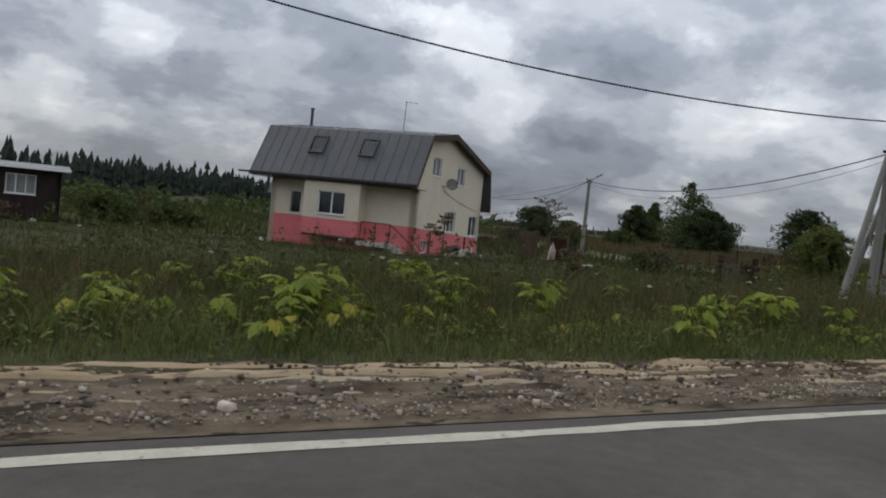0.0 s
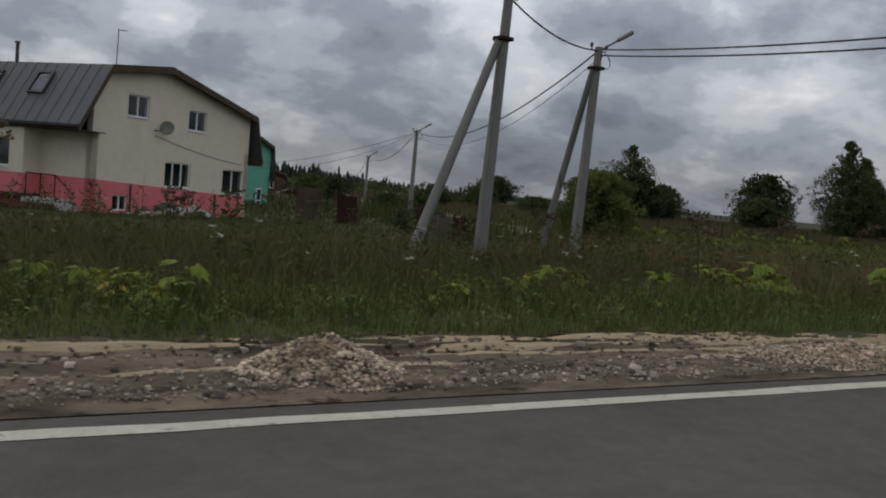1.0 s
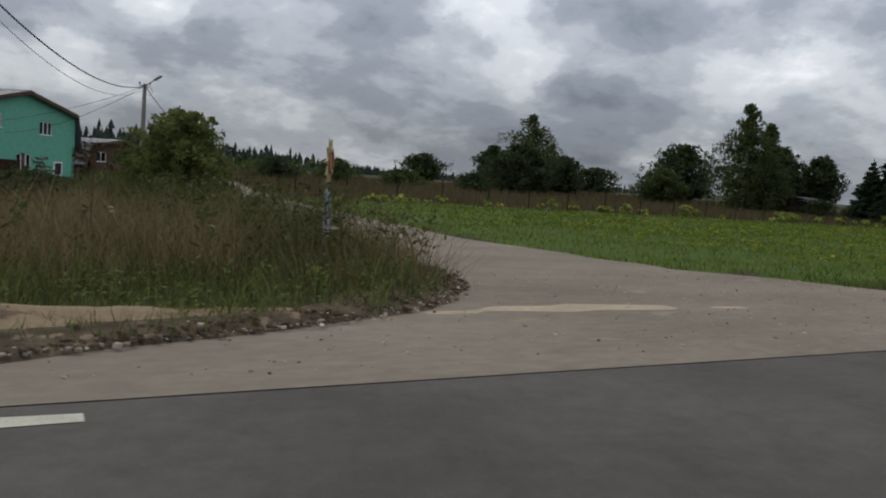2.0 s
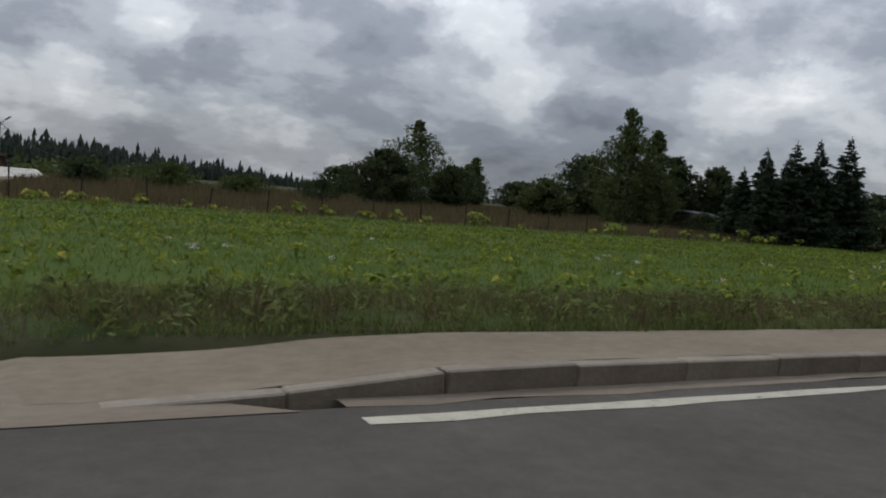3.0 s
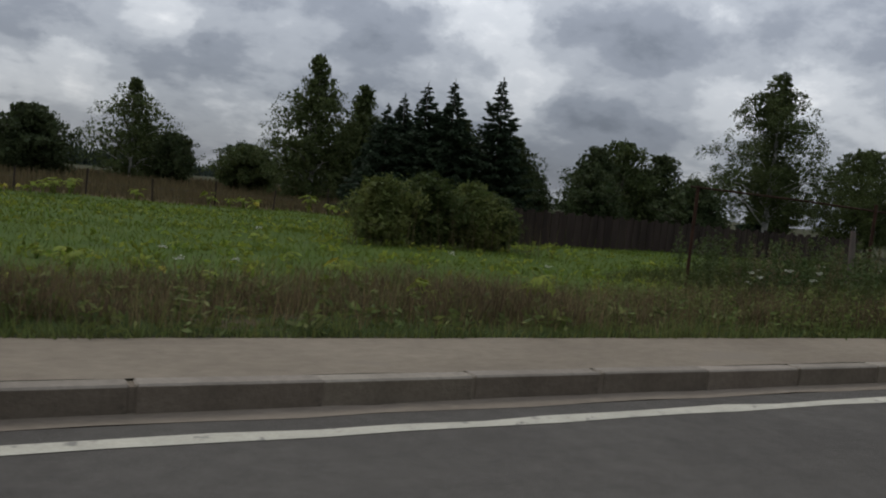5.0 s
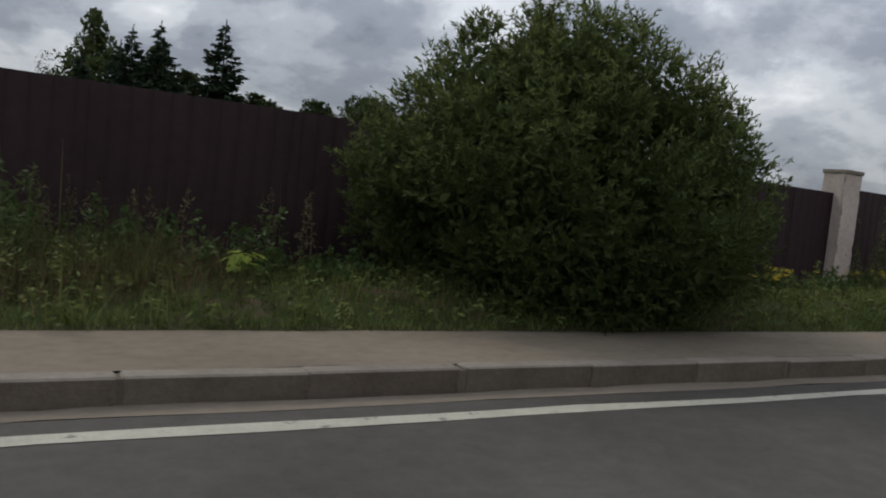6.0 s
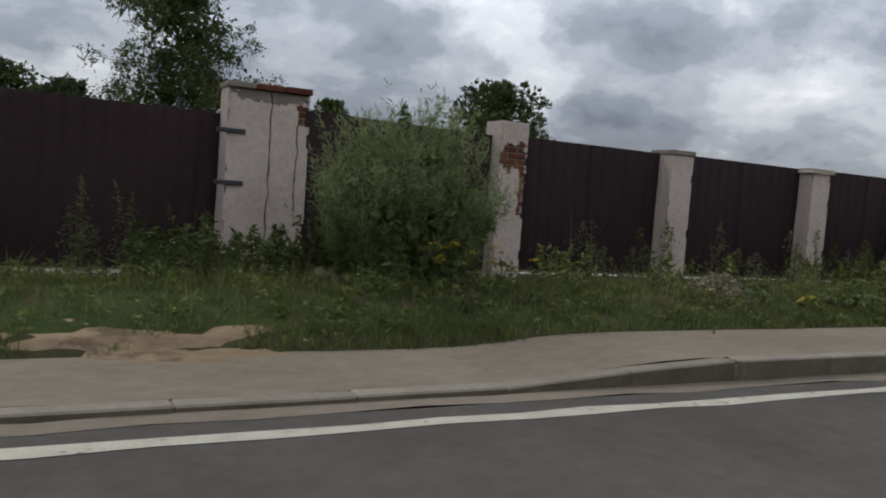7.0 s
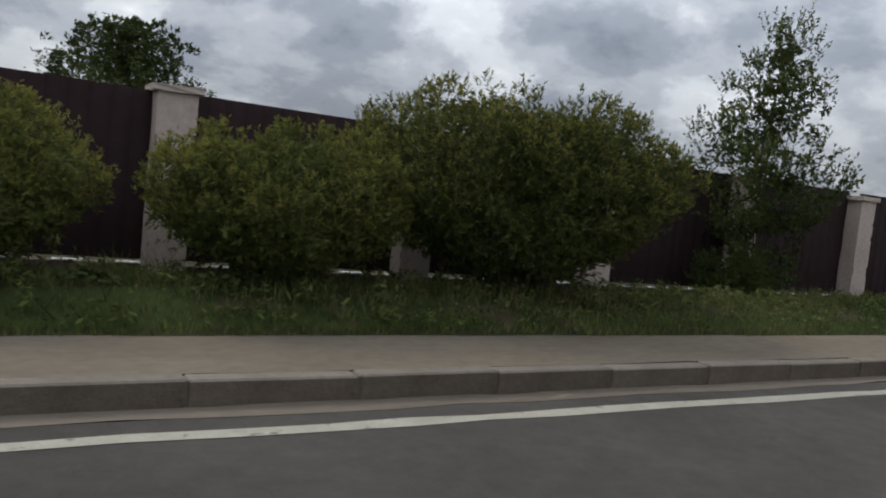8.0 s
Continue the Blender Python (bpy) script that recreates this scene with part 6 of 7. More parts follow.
tree("tree", 102.0, 108.0, 5.4, prof(ROUND, 4.0), 0.2, 40, BARK, LEAF_BIRCH, "far low pale green tree", 100, 50, (0.32, 0.2), 0.6, 0.15)
tree("tree", 115.5, 108.0, 5.0, prof(ROUND, 4.6), 0.2, 41, BARK, LEAF_DARK, "far low dark tree", 100, 50, (0.32, 0.2), 0.6, 0.15)
tree("tree", 85.4, 92.0, 6.3, prof(ROUND, 3.2), 0.2, 43, BARK, LEAF_DARK, "dark round tree far beyond the field", 130, 55, (0.3, 0.18), 0.5, 0.15)
tree("tree", 108.4, 113.0, 7.0, prof(CONE, 2.0), 0.3, 44, BARK, LEAF_BIRCH, "far slim tree with a pointed crown", 80, 50, (0.3, 0.18), 0.45, 0.15)
tree("tree", 93.0, 128.0, 5.6, prof(ROUND, 5.0), 0.1, 42, BARK, LEAF_DARK, "distant round tree before the forest", 100, 50, (0.36, 0.22), 0.7, 0.15)
for k, (x, y, h, w) in enumerate(((89.86, 38.5, 6.0, 1.6), (91.8, 38.0, 7.25, 2.1), (92.8, 36.9, 7.5, 2.1), (95.45, 36.5, 8.0, 2.25), (91.6, 40.3, 6.9, 1.8), (93.9, 40.5, 6.0, 1.8), (90.4, 41.2, 5.4, 1.6), (120.1, 40.0, 6.4, 1.2))):
    spruce(x, y, h, w, 50 + k)
tree("apple_tree", 94.3, 38.6, 6.0, prof(OVAL, 2.0), 0.3, 76, BARK, LEAF_DARK, "dark leafy tree standing behind the spruces", 150, 55, (0.16, 0.09), 0.36, 0.12, group="garden trees")
tree("apple_tree", 98.2, 31.5, 4.7, prof(OVAL, 1.8), 0.3, 61, BARK, LEAF_DARK, "spreading old apple tree in a garden", 120, 45, (0.14, 0.08), 0.28, 0.1, group="garden trees")
tree("apple_tree", 101.2, 33.0, 5.4, prof(ROUND, 2.7), 0.3, 62, BARK, LEAF_BIRCH, "sparse old fruit tree in a garden", 190, 50, (0.14, 0.08), 0.28, 0.1, group="garden trees")
tree("apple_tree", 95.6, 28.5, 3.7, prof(ROUND, 1.9), 0.1, 63, BARK, LEAF_DARK, "dense dark garden shrub tree", 130, 50, (0.14, 0.08), 0.28, 0.1, group="garden trees")
tree("apple_tree", 97.2, 37.5, 5.3, prof(OVAL, 1.7), 0.3, 64, BARK, LEAF_DARK, "dark pointed garden tree beside the spruces", 110, 50, (0.16, 0.09), 0.32, 0.1, group="garden trees")
tree("apple_tree", 103.4, 32.5, 4.9, prof(ROUND, 2.1), 0.2, 65, BARK, LEAF_DARK, "leafy fruit tree rising behind the fence", 140, 50, (0.14, 0.08), 0.3, 0.1, group="garden trees")
tree("apple_tree", 98.0, 24.5, 3.1, prof(ROUND, 1.8), 0.1, 66, BARK, LEAF_DARK, "low spreading fruit tree behind the fence", 100, 50, (0.14, 0.08), 0.28, 0.08, group="garden trees")
tree("birch_tree", 106.7, 28.2, 9.3, [2.1, 3.1, 3.3, 3.2, 2.9, 2.5, 2.0, 1.3, 0.6], 1.5, 67, BIRCH_BARK, LEAF_BIRCH, "loose airy birch with hanging twigs behind the fence", 270, 230, (0.11, 0.06), 0.34, 0.17, droop=0.5, shell=0.35, lumps=0.55, fill=5)
tree("tree", 122.2, 33.6, 7.3, prof(ROUND, 3.7), 0.6, 68, BARK, LEAF_WILLOW, "round leafy willow tree behind the fence", 400, 110, (0.15, 0.07), 0.3, 0.14, group="trees behind the fence")
tree("tree", 113.6, 33.0, 5.3, prof(ROUND, 1.6), 0.8, 73, BARK, LEAF_WILLOW, "smaller leafy tree behind the fence", 110, 70, (0.15, 0.07), 0.28, 0.12, group="trees behind the fence")
tree("tree", 126.5, 36.0, 4.8, prof(ROUND, 2.4), 0.5, 69, BARK, LEAF_DARK, "small dark tree behind the fence", 90, 60, (0.17, 0.09), 0.38, 0.12, group="trees behind the fence")
tree("tree", 33.3, 23.6, 3.1, prof(ROUND, 1.75), 0.1, 70, BARK, LEAF_OLIVE, "bushy young willow tree by the side road", 260, 80, (0.11, 0.055), 0.2, 0.07, stems=3)
tree("tree", 40.0, 58.0, 1.6, prof(ROUND, 1.6), 0.0, 71, BARK, LEAF_DARK, "low dark bush beside the side road", 60, 60, (0.16, 0.09), 0.3, 0.06, stems=2)
for k, (x, y, h, w) in enumerate(((109.0, 45.0, 4.6, 2.6), (113.5, 46.0, 5.2, 2.8), (118.5, 45.0, 4.8, 2.8), (105.5, 48.0, 4.2, 2.2))):
    tree("tree", x, y, h, prof(ROUND, w), 0.1, 140 + k, BARK, LEAF_DARK, "dark leafy garden tree behind the fence", 100, 55, spread=0.45, trunk=0.12, group="trees behind the fence", **far)
for k, (x, y, h, w) in enumerate(((29.5, 30.5, 1.2, 1.4), (38.0, 48.0, 2.0, 1.6), (22.5, 52.0, 2.6, 2.2), (48.5, 66.0, 2.4, 2.2), (55.0, 70.0, 2.6, 2.6), (61.0, 68.0, 2.0, 2.6), (66.5, 64.0, 2.2, 2.2), (5.5, 50.0, 1.9, 2.4), (9.5, 52.0, 1.7, 2.6), (95.6, 49.6, 2.0, 1.9), (98.5, 47.5, 1.8, 1.6), (37.6, 70.0, 2.7, 2.2), (40.3, 71.0, 2.5, 2.2))):
    tree("shrub", x, y, h, prof(ROUND, w), 0.0, 80 + k, BARK, LEAF_WILLOW if k % 3 else LEAF_DARK, "dark leafy shrub in the overgrown meadow", 70, 50, (0.17, 0.1), 0.34, 0.05, stems=2, group="meadow shrubs", category="shrub")
for k, (x, y, h, w) in enumerate(((80.6, 17.0, 1.75, 1.0), (82.0, 17.4, 1.95, 1.1), (83.3, 17.6, 1.85, 1.0), (84.2, 18.0, 1.6, 0.8))):
    tree("shrub", x, y, h, prof(ROUND, w), 0.0, 100 + k, BARK, LEAF_WILLOW if k % 2 else LEAF_OLIVE, "dark tangled shrub with feathery tops on the mown field", 110, 70, (0.12, 0.05), 0.24, 0.05, stems=3, group="field shrubs", category="shrub", upright=0.3, fill=3, lumps=0.45)
GRASS_PLUMES = (79.6, 85.0, 15.8, 18.6)

# willows before the fence
shoot_bush("willow_bush", 92.52, 6.85, 3.3, [1.85, 2.3, 2.5, 2.45, 2.15, 1.6, 0.75], 0.1, 121, LEAF_WILLOW, LEAF_GREEN_TIP, "huge dense dark green willow bush before the fence", 5600, 11, (0.075, 0.02), 0.2, 0.8, flat=0.85, stems=6, shell=0.8, lumps=0.13, stem=0.035, tuft=0.24)
shoot_bush("willow_bush", 105.7, 7.25, 1.95, [0.95, 1.15, 1.25, 1.2, 1.05, 0.7], 0.02, 122, LEAF_REED, REED_TIP, "pale feathery willow bush with upright shoots", 2000, 16, (0.09, 0.01), 0.5, 2.2, z=0.12, shell=0.35, tuft=0.16)
rounded = dict(group="rounded willow bushes", shell=0.84, lumps=0.1)
shoot_bush("willow_bush", 117.1, 6.95, 1.78, [0.35, 0.9, 1.15, 1.18, 1.1, 0.85, 0.45], 0.34, 123, LEAF_OLIVE, LEAF_TIP, "rounded olive green willow bush", 3000, 11, (0.045, 0.014), 0.1, 0.7, tuft=0.12, **rounded)
shoot_bush("willow_bush", 119.7, 6.8, 1.74, [0.35, 0.9, 1.2, 1.27, 1.2, 1.0, 0.6], 0.36, 124, LEAF_OLIVE, LEAF_TIP, "rounded yellowish willow bush beside a taller one", 3200, 11, (0.045, 0.014), 0.1, 0.7, tuft=0.12, **rounded)
shoot_bush("willow_bush", 122.25, 6.8, 2.4, [0.5, 1.35, 1.9, 2.1, 2.05, 1.8, 1.2], 0.4, 125, LEAF_DARK_OLIVE, LEAF_TIP, "large rounded dark olive willow bush", 6000, 11, (0.047, 0.014), 0.11, 0.7, flat=0.65, tuft=0.15, **rounded)
shoot_bush("willow_bush", 126.5, 7.5, 1.1, prof(ROUND, 0.6), 0.02, 126, LEAF_WILLOW, LEAF_WILLOW, "low dark willow bush by the fence", 500, 14, (0.06, 0.018), 0.18, 0.6, tuft=0.12, **rounded)
shoot_bush("sapling", 127.33, 7.75, 4.45, [0.9, 1.1, 1.25, 1.3, 1.3, 1.2, 1.0, 0.75, 0.45], 0.4, 127, LEAF_WILLOW, LEAF_GREEN_TIP, "slender young aspen with loose upright leafy shoots", 950, 16, (0.055, 0.027), 0.32, 1.2, shell=0.2, lumps=0.25, stems=4, stem=0.014, tuft=0.16)

# ---- far spruce forest ----
def forest(name, xs, ys, hs, label, seed):
    r = np.random.default_rng(seed)
    pieces = []
    for x, y, h in zip(xs, ys, hs):
        w, tiers, sides, z0 = h * r.uniform(0.17, 0.3), 6, 6, -6.0
        for k in range(tiers):
            t = k / tiers
            a = np.arange(sides) * 2 * np.pi / sides + r.uniform(0, 6)
            rad = w * (1 - t) ** 0.75 * r.uniform(0.55, 1.25, sides)
            low = np.stack([x + np.cos(a) * rad, y + np.sin(a) * rad, z0 + (h + 2) * (t + 0.04) - rad * 0.3 + r.normal(0, 0.2, sides)], 1)
            up = np.stack([x + np.cos(a) * rad * 0.1, y + np.sin(a) * rad * 0.1, np.full(sides, z0 + (h + 2) * min(1.0, t + 0.24))], 1)
            i = np.arange(sides)
            pieces.append((np.concatenate([low, up]), np.stack([i, (i + 1) % sides, (i + 1) % sides + sides, i + sides], 1)))
    v, f = joined(pieces)
    put(name, quads(name, v, f), FOREST, None, label, category="forest", kind="stuff")


r = np.random.default_rng(701)
n = 1250
fx = r.uniform(-130, 250, n)
fy = 205 + 16 * np.sin(fx * 0.02) + r.uniform(0, 45, n)
tops = np.interp(fx, [-190, 0, 30, 60, 90, 125, 330], [8.2, 7.8, 6.9, 6.5, 4.9, 2.0, 0.8])
forest("spruce_forest", fx, fy, (tops + 6.0 - 2.0) * (r.uniform(0.72, 1.0, n) + 0.2 * (r.uniform(0, 1, n) > 0.9)) * (fy / 215), "dark spruce forest along the horizon", 702)

n = 800
fx = r.uniform(20, 200, n)
fy = 196 + 16 * np.sin(fx * 0.02) + r.uniform(0, 10, n)
tops = np.interp(fx, [20, 60, 90, 125, 200], [6.0, 5.6, 4.0, 1.4, 0.2])
forest("spruce_forest", fx, fy, (tops + 4.0) * r.uniform(0.75, 1.02, n), "dark spruce forest edge beyond the meadows", 703)

# low scrub between the meadows and the forest
n = 300
bx = r.uniform(-70, 62, n)
by = np.where(bx < 4, r.uniform(58, 120, n), r.uniform(92, 135, n))
bh = r.uniform(1.2, 3.0, n)
idx = np.repeat(np.arange(n), 42)
off = r.normal(size=(len(idx), 3)) * np.array([1.2, 1.2, 0.0])
p = np.stack([bx[idx] + off[:, 0], by[idx] + off[:, 1], ground_z(bx, by)[idx] + bh[idx] * r.uniform(0.05, 1, len(idx)) * np.exp(-0.25 * (off[:, 0] ** 2 + off[:, 1] ** 2))], 1)
v, f = leaf_np(p, 0.75, 0.5, r)
put("scrub", quads("scrub", v, f), LEAF_WILLOW, None, "dark scrub growing before the spruce forest", category="scrub", kind="stuff")



# ---- grass, weeds and flowers ----
def scatter(n, x0, x1, y0, y1, r, keep=None):
    x, y = r.uniform(x0, x1, n), r.uniform(y0, y1, n)
    if keep is not None:
        k = keep(x, y)
        x, y = x[k], y[k]
    return x, y


def off_road(x, y):
    return ((x < np.where(y < 22, np.interp(y, FRINGE_Y, FRINGE_X), np.interp(y, SIDE_Y, SIDE_L)) - 0.25) | (x > np.interp(y, SIDE_Y, SIDE_R) + 0.15))


def turf(name, n, area, high, wide, mat, label, seed, keep=None, bend=0.35, vary=None, plain=True):
    r = np.random.default_rng(seed)
    x, y = scatter(n, *area, r, keep)
    h = np.full(len(x), float(high)) if vary is None else high * vary(x, y)
    v, f = (spears_np if plain else blades_np)(np.stack([x, y, ground_z(x, y) - 0.02], 1), h, wide, r, bend)
    return put(name, quads(name, v, f), mat, None, label, category="grass", kind="stuff")


def ragged(x, y, edge=5.45, amount=0.3):
    return y > edge + amount * np.sin(x * 1.7) * np.sin(x * 0.6 + 1) + amount * 0.4 * np.sin(x * 5.1)


def meadow(x, y):
    """How high the weeds stand: thickest some way in from the road, low towards the houses."""
    return (0.45 + 0.75 * patchy(x, y, 0.55, 2.0) * smooth_step(5.5, 8.0, y)) * (1 - 0.62 * smooth_step(11, 21, y))


turf("verge_grass", 34000, (-9, 33.5, 5.3, 9.0), 0.26, 0.014, GRASS_VERGE, "green roadside grass with weeds along the shoulder", 201, lambda x, y: off_road(x, y) & ragged(x, y, 5.6, 0.16), 0.5, lambda x, y: 0.35 + 0.65 * smooth_step(5.6, 7.2, y))
turf("verge_grass", 15000, (-9, 30, 5.5, 6.5), 0.13, 0.012, GRASS_VERGE, "short grass creeping over the shoulder's edge", 223, lambda x, y: off_road(x, y) & ragged(x, y, 5.68, 0.07), 0.7, lambda x, y: 0.6 + 0.7 * patchy(x, y, 1.3, 2.0))
turf("verge_grass", 6000, (96.5, 106, 5.28, 5.62), 0.09, 0.012, GRASS_VERGE, "short grass on the edge of the lowered footway", 224, lambda x, y: ~(np.hypot((x - 103.25) / 0.9, (y - 5.45) / 0.25) < 0.8 + 0.3 * np.sin(x * 7)), 0.8)
turf("verge_grass", 9000, (17, 31, 4.3, 6.4), 0.15, 0.012, GRASS_VERGE, "short grass and herbs along the inner edge of the sand", 225, lambda x, y: (y > np.interp(x, [17, 21.0, 23.7, 24.8, 28.4, 30.6], [5.66, 5.66, 5.5, 5.32, 5.1, 5.2]) + 0.06 * np.sin(x * 4)) & (np.hypot((x - 28.0) / 2.1, (y - 5.85) / 0.4) > 1) & off_road(x, y), 0.7)
turf("tall_weeds", 48000, (-12, 35, 6.3, 16), 0.5, 0.0135, GRASS_DARK, "tall dark green weeds in the overgrown meadow", 202, lambda x, y: off_road(x, y) & ragged(x, y, 6.5), 1.1, meadow, plain=False)
turf("tall_weeds", 40000, (-22, 36.5, 14, 42), 0.6, 0.026, GRASS_DARK, "tall dark green weeds reaching to the houses", 203, lambda x, y: off_road(x, y), 0.4, meadow)
turf("brown_weeds", 26000, (-10, 35, 6.2, 18), 0.42, 0.012, GRASS_RUSSET, "russet withered weeds low in the meadow", 226, lambda x, y: off_road(x, y) & ragged(x, y, 6.3), 1.2, meadow)
turf("dry_grass", 20000, (-10, 35, 6.4, 20), 0.72, 0.008, GRASS_DRY, "dry brown grass stalks among the weeds", 204, lambda x, y: off_road(x, y) & ragged(x, y, 6.6) & (patchy(x, y, 0.4, 5.0) > 0.45), 0.7, meadow)
turf("verge_grass", 52000, (39.5, 87, 5.38, 7.8), 0.17, 0.013, GRASS_VERGE, "mixed green verge grass behind the footway", 205, lambda x, y: off_road(x, y) & ragged(x, y, 5.42, 0.05), 0.55, lambda x, y: 0.45 + 0.75 * patchy(x, y, 0.8, 1.0))
turf("dry_grass", 9000, (44, 87, 5.5, 8.2), 0.24, 0.009, GRASS_DRY, "brown seeding grass along the verge", 206, lambda x, y: patchy(x, y, 0.5, 3.0) > 0.45, 0.4)
turf("field_grass", 56000, (37.5, 92, 7.2, 20), 0.13, 0.024, GRASS_BRIGHT, "bright green mown field grass", 207, off_road, 0.9)
turf("field_grass", 30000, (36.5, 104, 19, 37), 0.14, 0.07, GRASS_BRIGHT, "bright green mown field grass farther off", 208, off_road, 0.9)
turf("brown_grass", 34000, (38, 105, 37.2, 56), 0.55, 0.04, GRASS_BROWN, "tall brown unmown grass behind the field fence", 209, off_road, 0.3)
turf("brown_grass", 24000, (42, 125, 55, 100), 0.7, 0.1, GRASS_BROWN, "tall brown grass far beyond the field", 210, off_road, 0.25)
turf("weed_patch", 15000, (80, 88.5, 6.0, 13), 0.7, 0.013, GRASS_DARK, "thick weeds growing before the fence corner", 211, lambda x, y: (x > 80.9 + y * 0.2 + 0.4 * np.sin(y * 2)), 0.8, lambda x, y: (0.45 + 0.75 * patchy(x, y, 0.9, 4.0)) * (0.3 + 0.7 * smooth_step(0, 1.3, x - 80.9 - 0.2 * y)) * (1 - 0.5 * smooth_step(10, 13, y)))
turf("brown_weeds", 12000, (44, 67, 5.6, 7.2), 0.24, 0.009, GRASS_RUSSET, "russet withered grass behind the footway", 228, lambda x, y: patchy(x, y, 0.8, 5.0) > 0.35, 1.0)
turf("brown_weeds", 26000, (66, 89, 5.75, 8.6), 0.36, 0.009, GRASS_RUSSET, "russet withered grass along the verge", 227, lambda x, y: patchy(x, y, 0.8, 5.0) > 0.25, 1.0, lambda x, y: 0.5 + 0.7 * patchy(x, y, 1.1, 2.0), plain=False)
turf("dry_grass", 8000, (70, 88, 5.7, 8.8), 0.4, 0.007, GRASS_DRY, "brown seeding grass among the weeds", 215, lambda x, y: patchy(x, y, 0.6, 2.0) > 0.35, 0.4)
turf("brown_weeds", 9000, (86, 132, 5.6, 8.2), 0.2, 0.009, GRASS_RUSSET, "russet withered grass in the verge before the fence", 229, lambda x, y: patchy(x, y, 0.9, 3.0) > 0.4, 1.0)
turf("verge_grass", 58000, (86, 132, 5.36, 8.9), 0.165, 0.014, GRASS_VERGE, "short lush green grass between footway and fence", 212, lambda x, y: ragged(x, y, 5.42, 0.03) & ~((np.hypot((x - 102.9) / 0.9, (y - 5.5) / 0.24) < 1 + 0.3 * np.sin(x * 4))), 0.6, lambda x, y: 0.45 + 0.95 * patchy(x, y, 1.5, 6.0) * smooth_step(5.5, 6.4, y) * (1 - 0.8 * smooth_step(6.7, 7.6, y) * (x > 106)))
turf("verge_grass", 22000, (86, 132, 5.4, 5.85), 0.1, 0.013, GRASS_VERGE, "short grass creeping over the footway's edge", 221, lambda x, y: ragged(x, y, 5.43, 0.05) & ~((np.abs(x - 102.9) < 0.9) & (patchy(x, y, 3.0, 1.0) > 0.35)), 0.8)
turf("verge_grass", 16000, (44.5, 86, 5.4, 5.8), 0.1, 0.013, GRASS_VERGE, "short grass along the footway's edge", 222, lambda x, y: ragged(x, y, 5.43, 0.05), 0.8)
turf("verge_grass", 7000, (100.2, 106.0, 5.65, 8.9), 0.11, 0.012, GRASS_VERGE, "thin trodden grass on the drive before the gate", 230, lambda x, y: patchy(x, y, 2.2, 3.0) > 0.2, 0.9)
turf("weed_patch", 6000, (86.5, 99.6, 6.6, 8.7), 0.24, 0.015, GRASS_DARK, "dark weeds crowding the foot of the fence", 213, None, 0.4, lambda x, y: 0.5 + 0.8 * patchy(x, y, 1.1, 1.0))
turf("dry_grass", 5500, (29, 36, 7.2, 24), 0.75, 0.008, GRASS_DRY, "tall brown seeding grass beside the side road", 216, lambda x, y: (x < np.interp(y, FRINGE_Y, FRINGE_X) - 0.2), 1.1, plain=False)
turf("dry_grass", 260, GRASS_PLUMES, 1.25, 0.012, GRASS_BROWN, "tall brown plumes of grass round the field shrubs", 217, None, 0.3)
turf("dry_grass", 7000, (86, 132, 5.6, 8.0), 0.3, 0.009, GRASS_DRY, "brown seeding grass in the verge before the fence", 218, lambda x, y: patchy(x, y, 0.8, 3.0) > 0.5, 0.4)
turf("tall_weeds", 6000, (30, 40, 21, 62), 1.15, 0.05, GRASS_DARK, "tall weeds along the far stretch of the side road", 219, lambda x, y: (x < np.interp(y, SIDE_Y, SIDE_L) - 0.3) & (x > np.interp(y, SIDE_Y, SIDE_L) - 4), 0.35)
turf("tall_weeds", 9000, (30.5, 36, 9.0, 22), 0.9, 0.011, GRASS_DARK, "tall weeds thick along the side road", 220, lambda x, y: (x < np.interp(y, FRINGE_Y, FRINGE_X) - 0.3) & (x > np.interp(y, FRINGE_Y, FRINGE_X) - 2.4), 1.0, lambda x, y: 0.5 + 0.6 * patchy(x, y, 1.1, 2.0), plain=False)
turf("far_meadow", 18000, (-60, 38, 42, 110), 0.5, 0.15, GRASS_DARK, "dark meadow grass round the houses", 214, off_road, 0.3)


def tufts(name, n, area, high, mat, label, seed, keep=None, blades=25, foot=0.05, wide=0.011):
    """Grass in separate bunches of arching blades, no two bunches equally high."""
    r = np.random.default_rng(seed)
    x, y = scatter(n, *area, r, keep)
    size = np.minimum(1.25, r.gamma(5.0, 0.2, len(x)) * (0.45 + patchy(x, y, 1.7, seed % 7)))
    i = np.repeat(np.arange(len(x)), blades)
    bx = x[i] + r.normal(0, foot, len(i)) * size[i]
    by = y[i] + r.normal(0, foot, len(i)) * size[i]
    h = high * size[i] * r.uniform(0.45, 1.0, len(i))
    v, f = blades_np(np.stack([bx, by, ground_z(bx, by) - 0.02], 1), h, wide, r, 1.0)
    return put(name, quads(name, v, f), mat, None, label, category="grass", kind="stuff")


tufts("grass_tufts", 700, (86, 132, 5.5, 7.9), 0.25, GRASS_VERGE, "bunches of arching green grass in the verge before the fence", 241, lambda x, y: ~((np.abs(x - 103) < 1.1) & (y < 6.0)) & ((x < 107) | (y < 6.9)))
tufts("grass_tufts", 260, (86, 116, 5.6, 7.6), 0.2, GRASS_BRIGHT, "bunches of bright fresh grass in the verge before the fence", 242, lambda x, y: patchy(x, y, 0.9, 2.5) > 0.5)
tufts("grass_tufts", 420, (44, 86, 5.55, 7.4), 0.26, GRASS_VERGE, "bunches of arching grass behind the footway", 243)
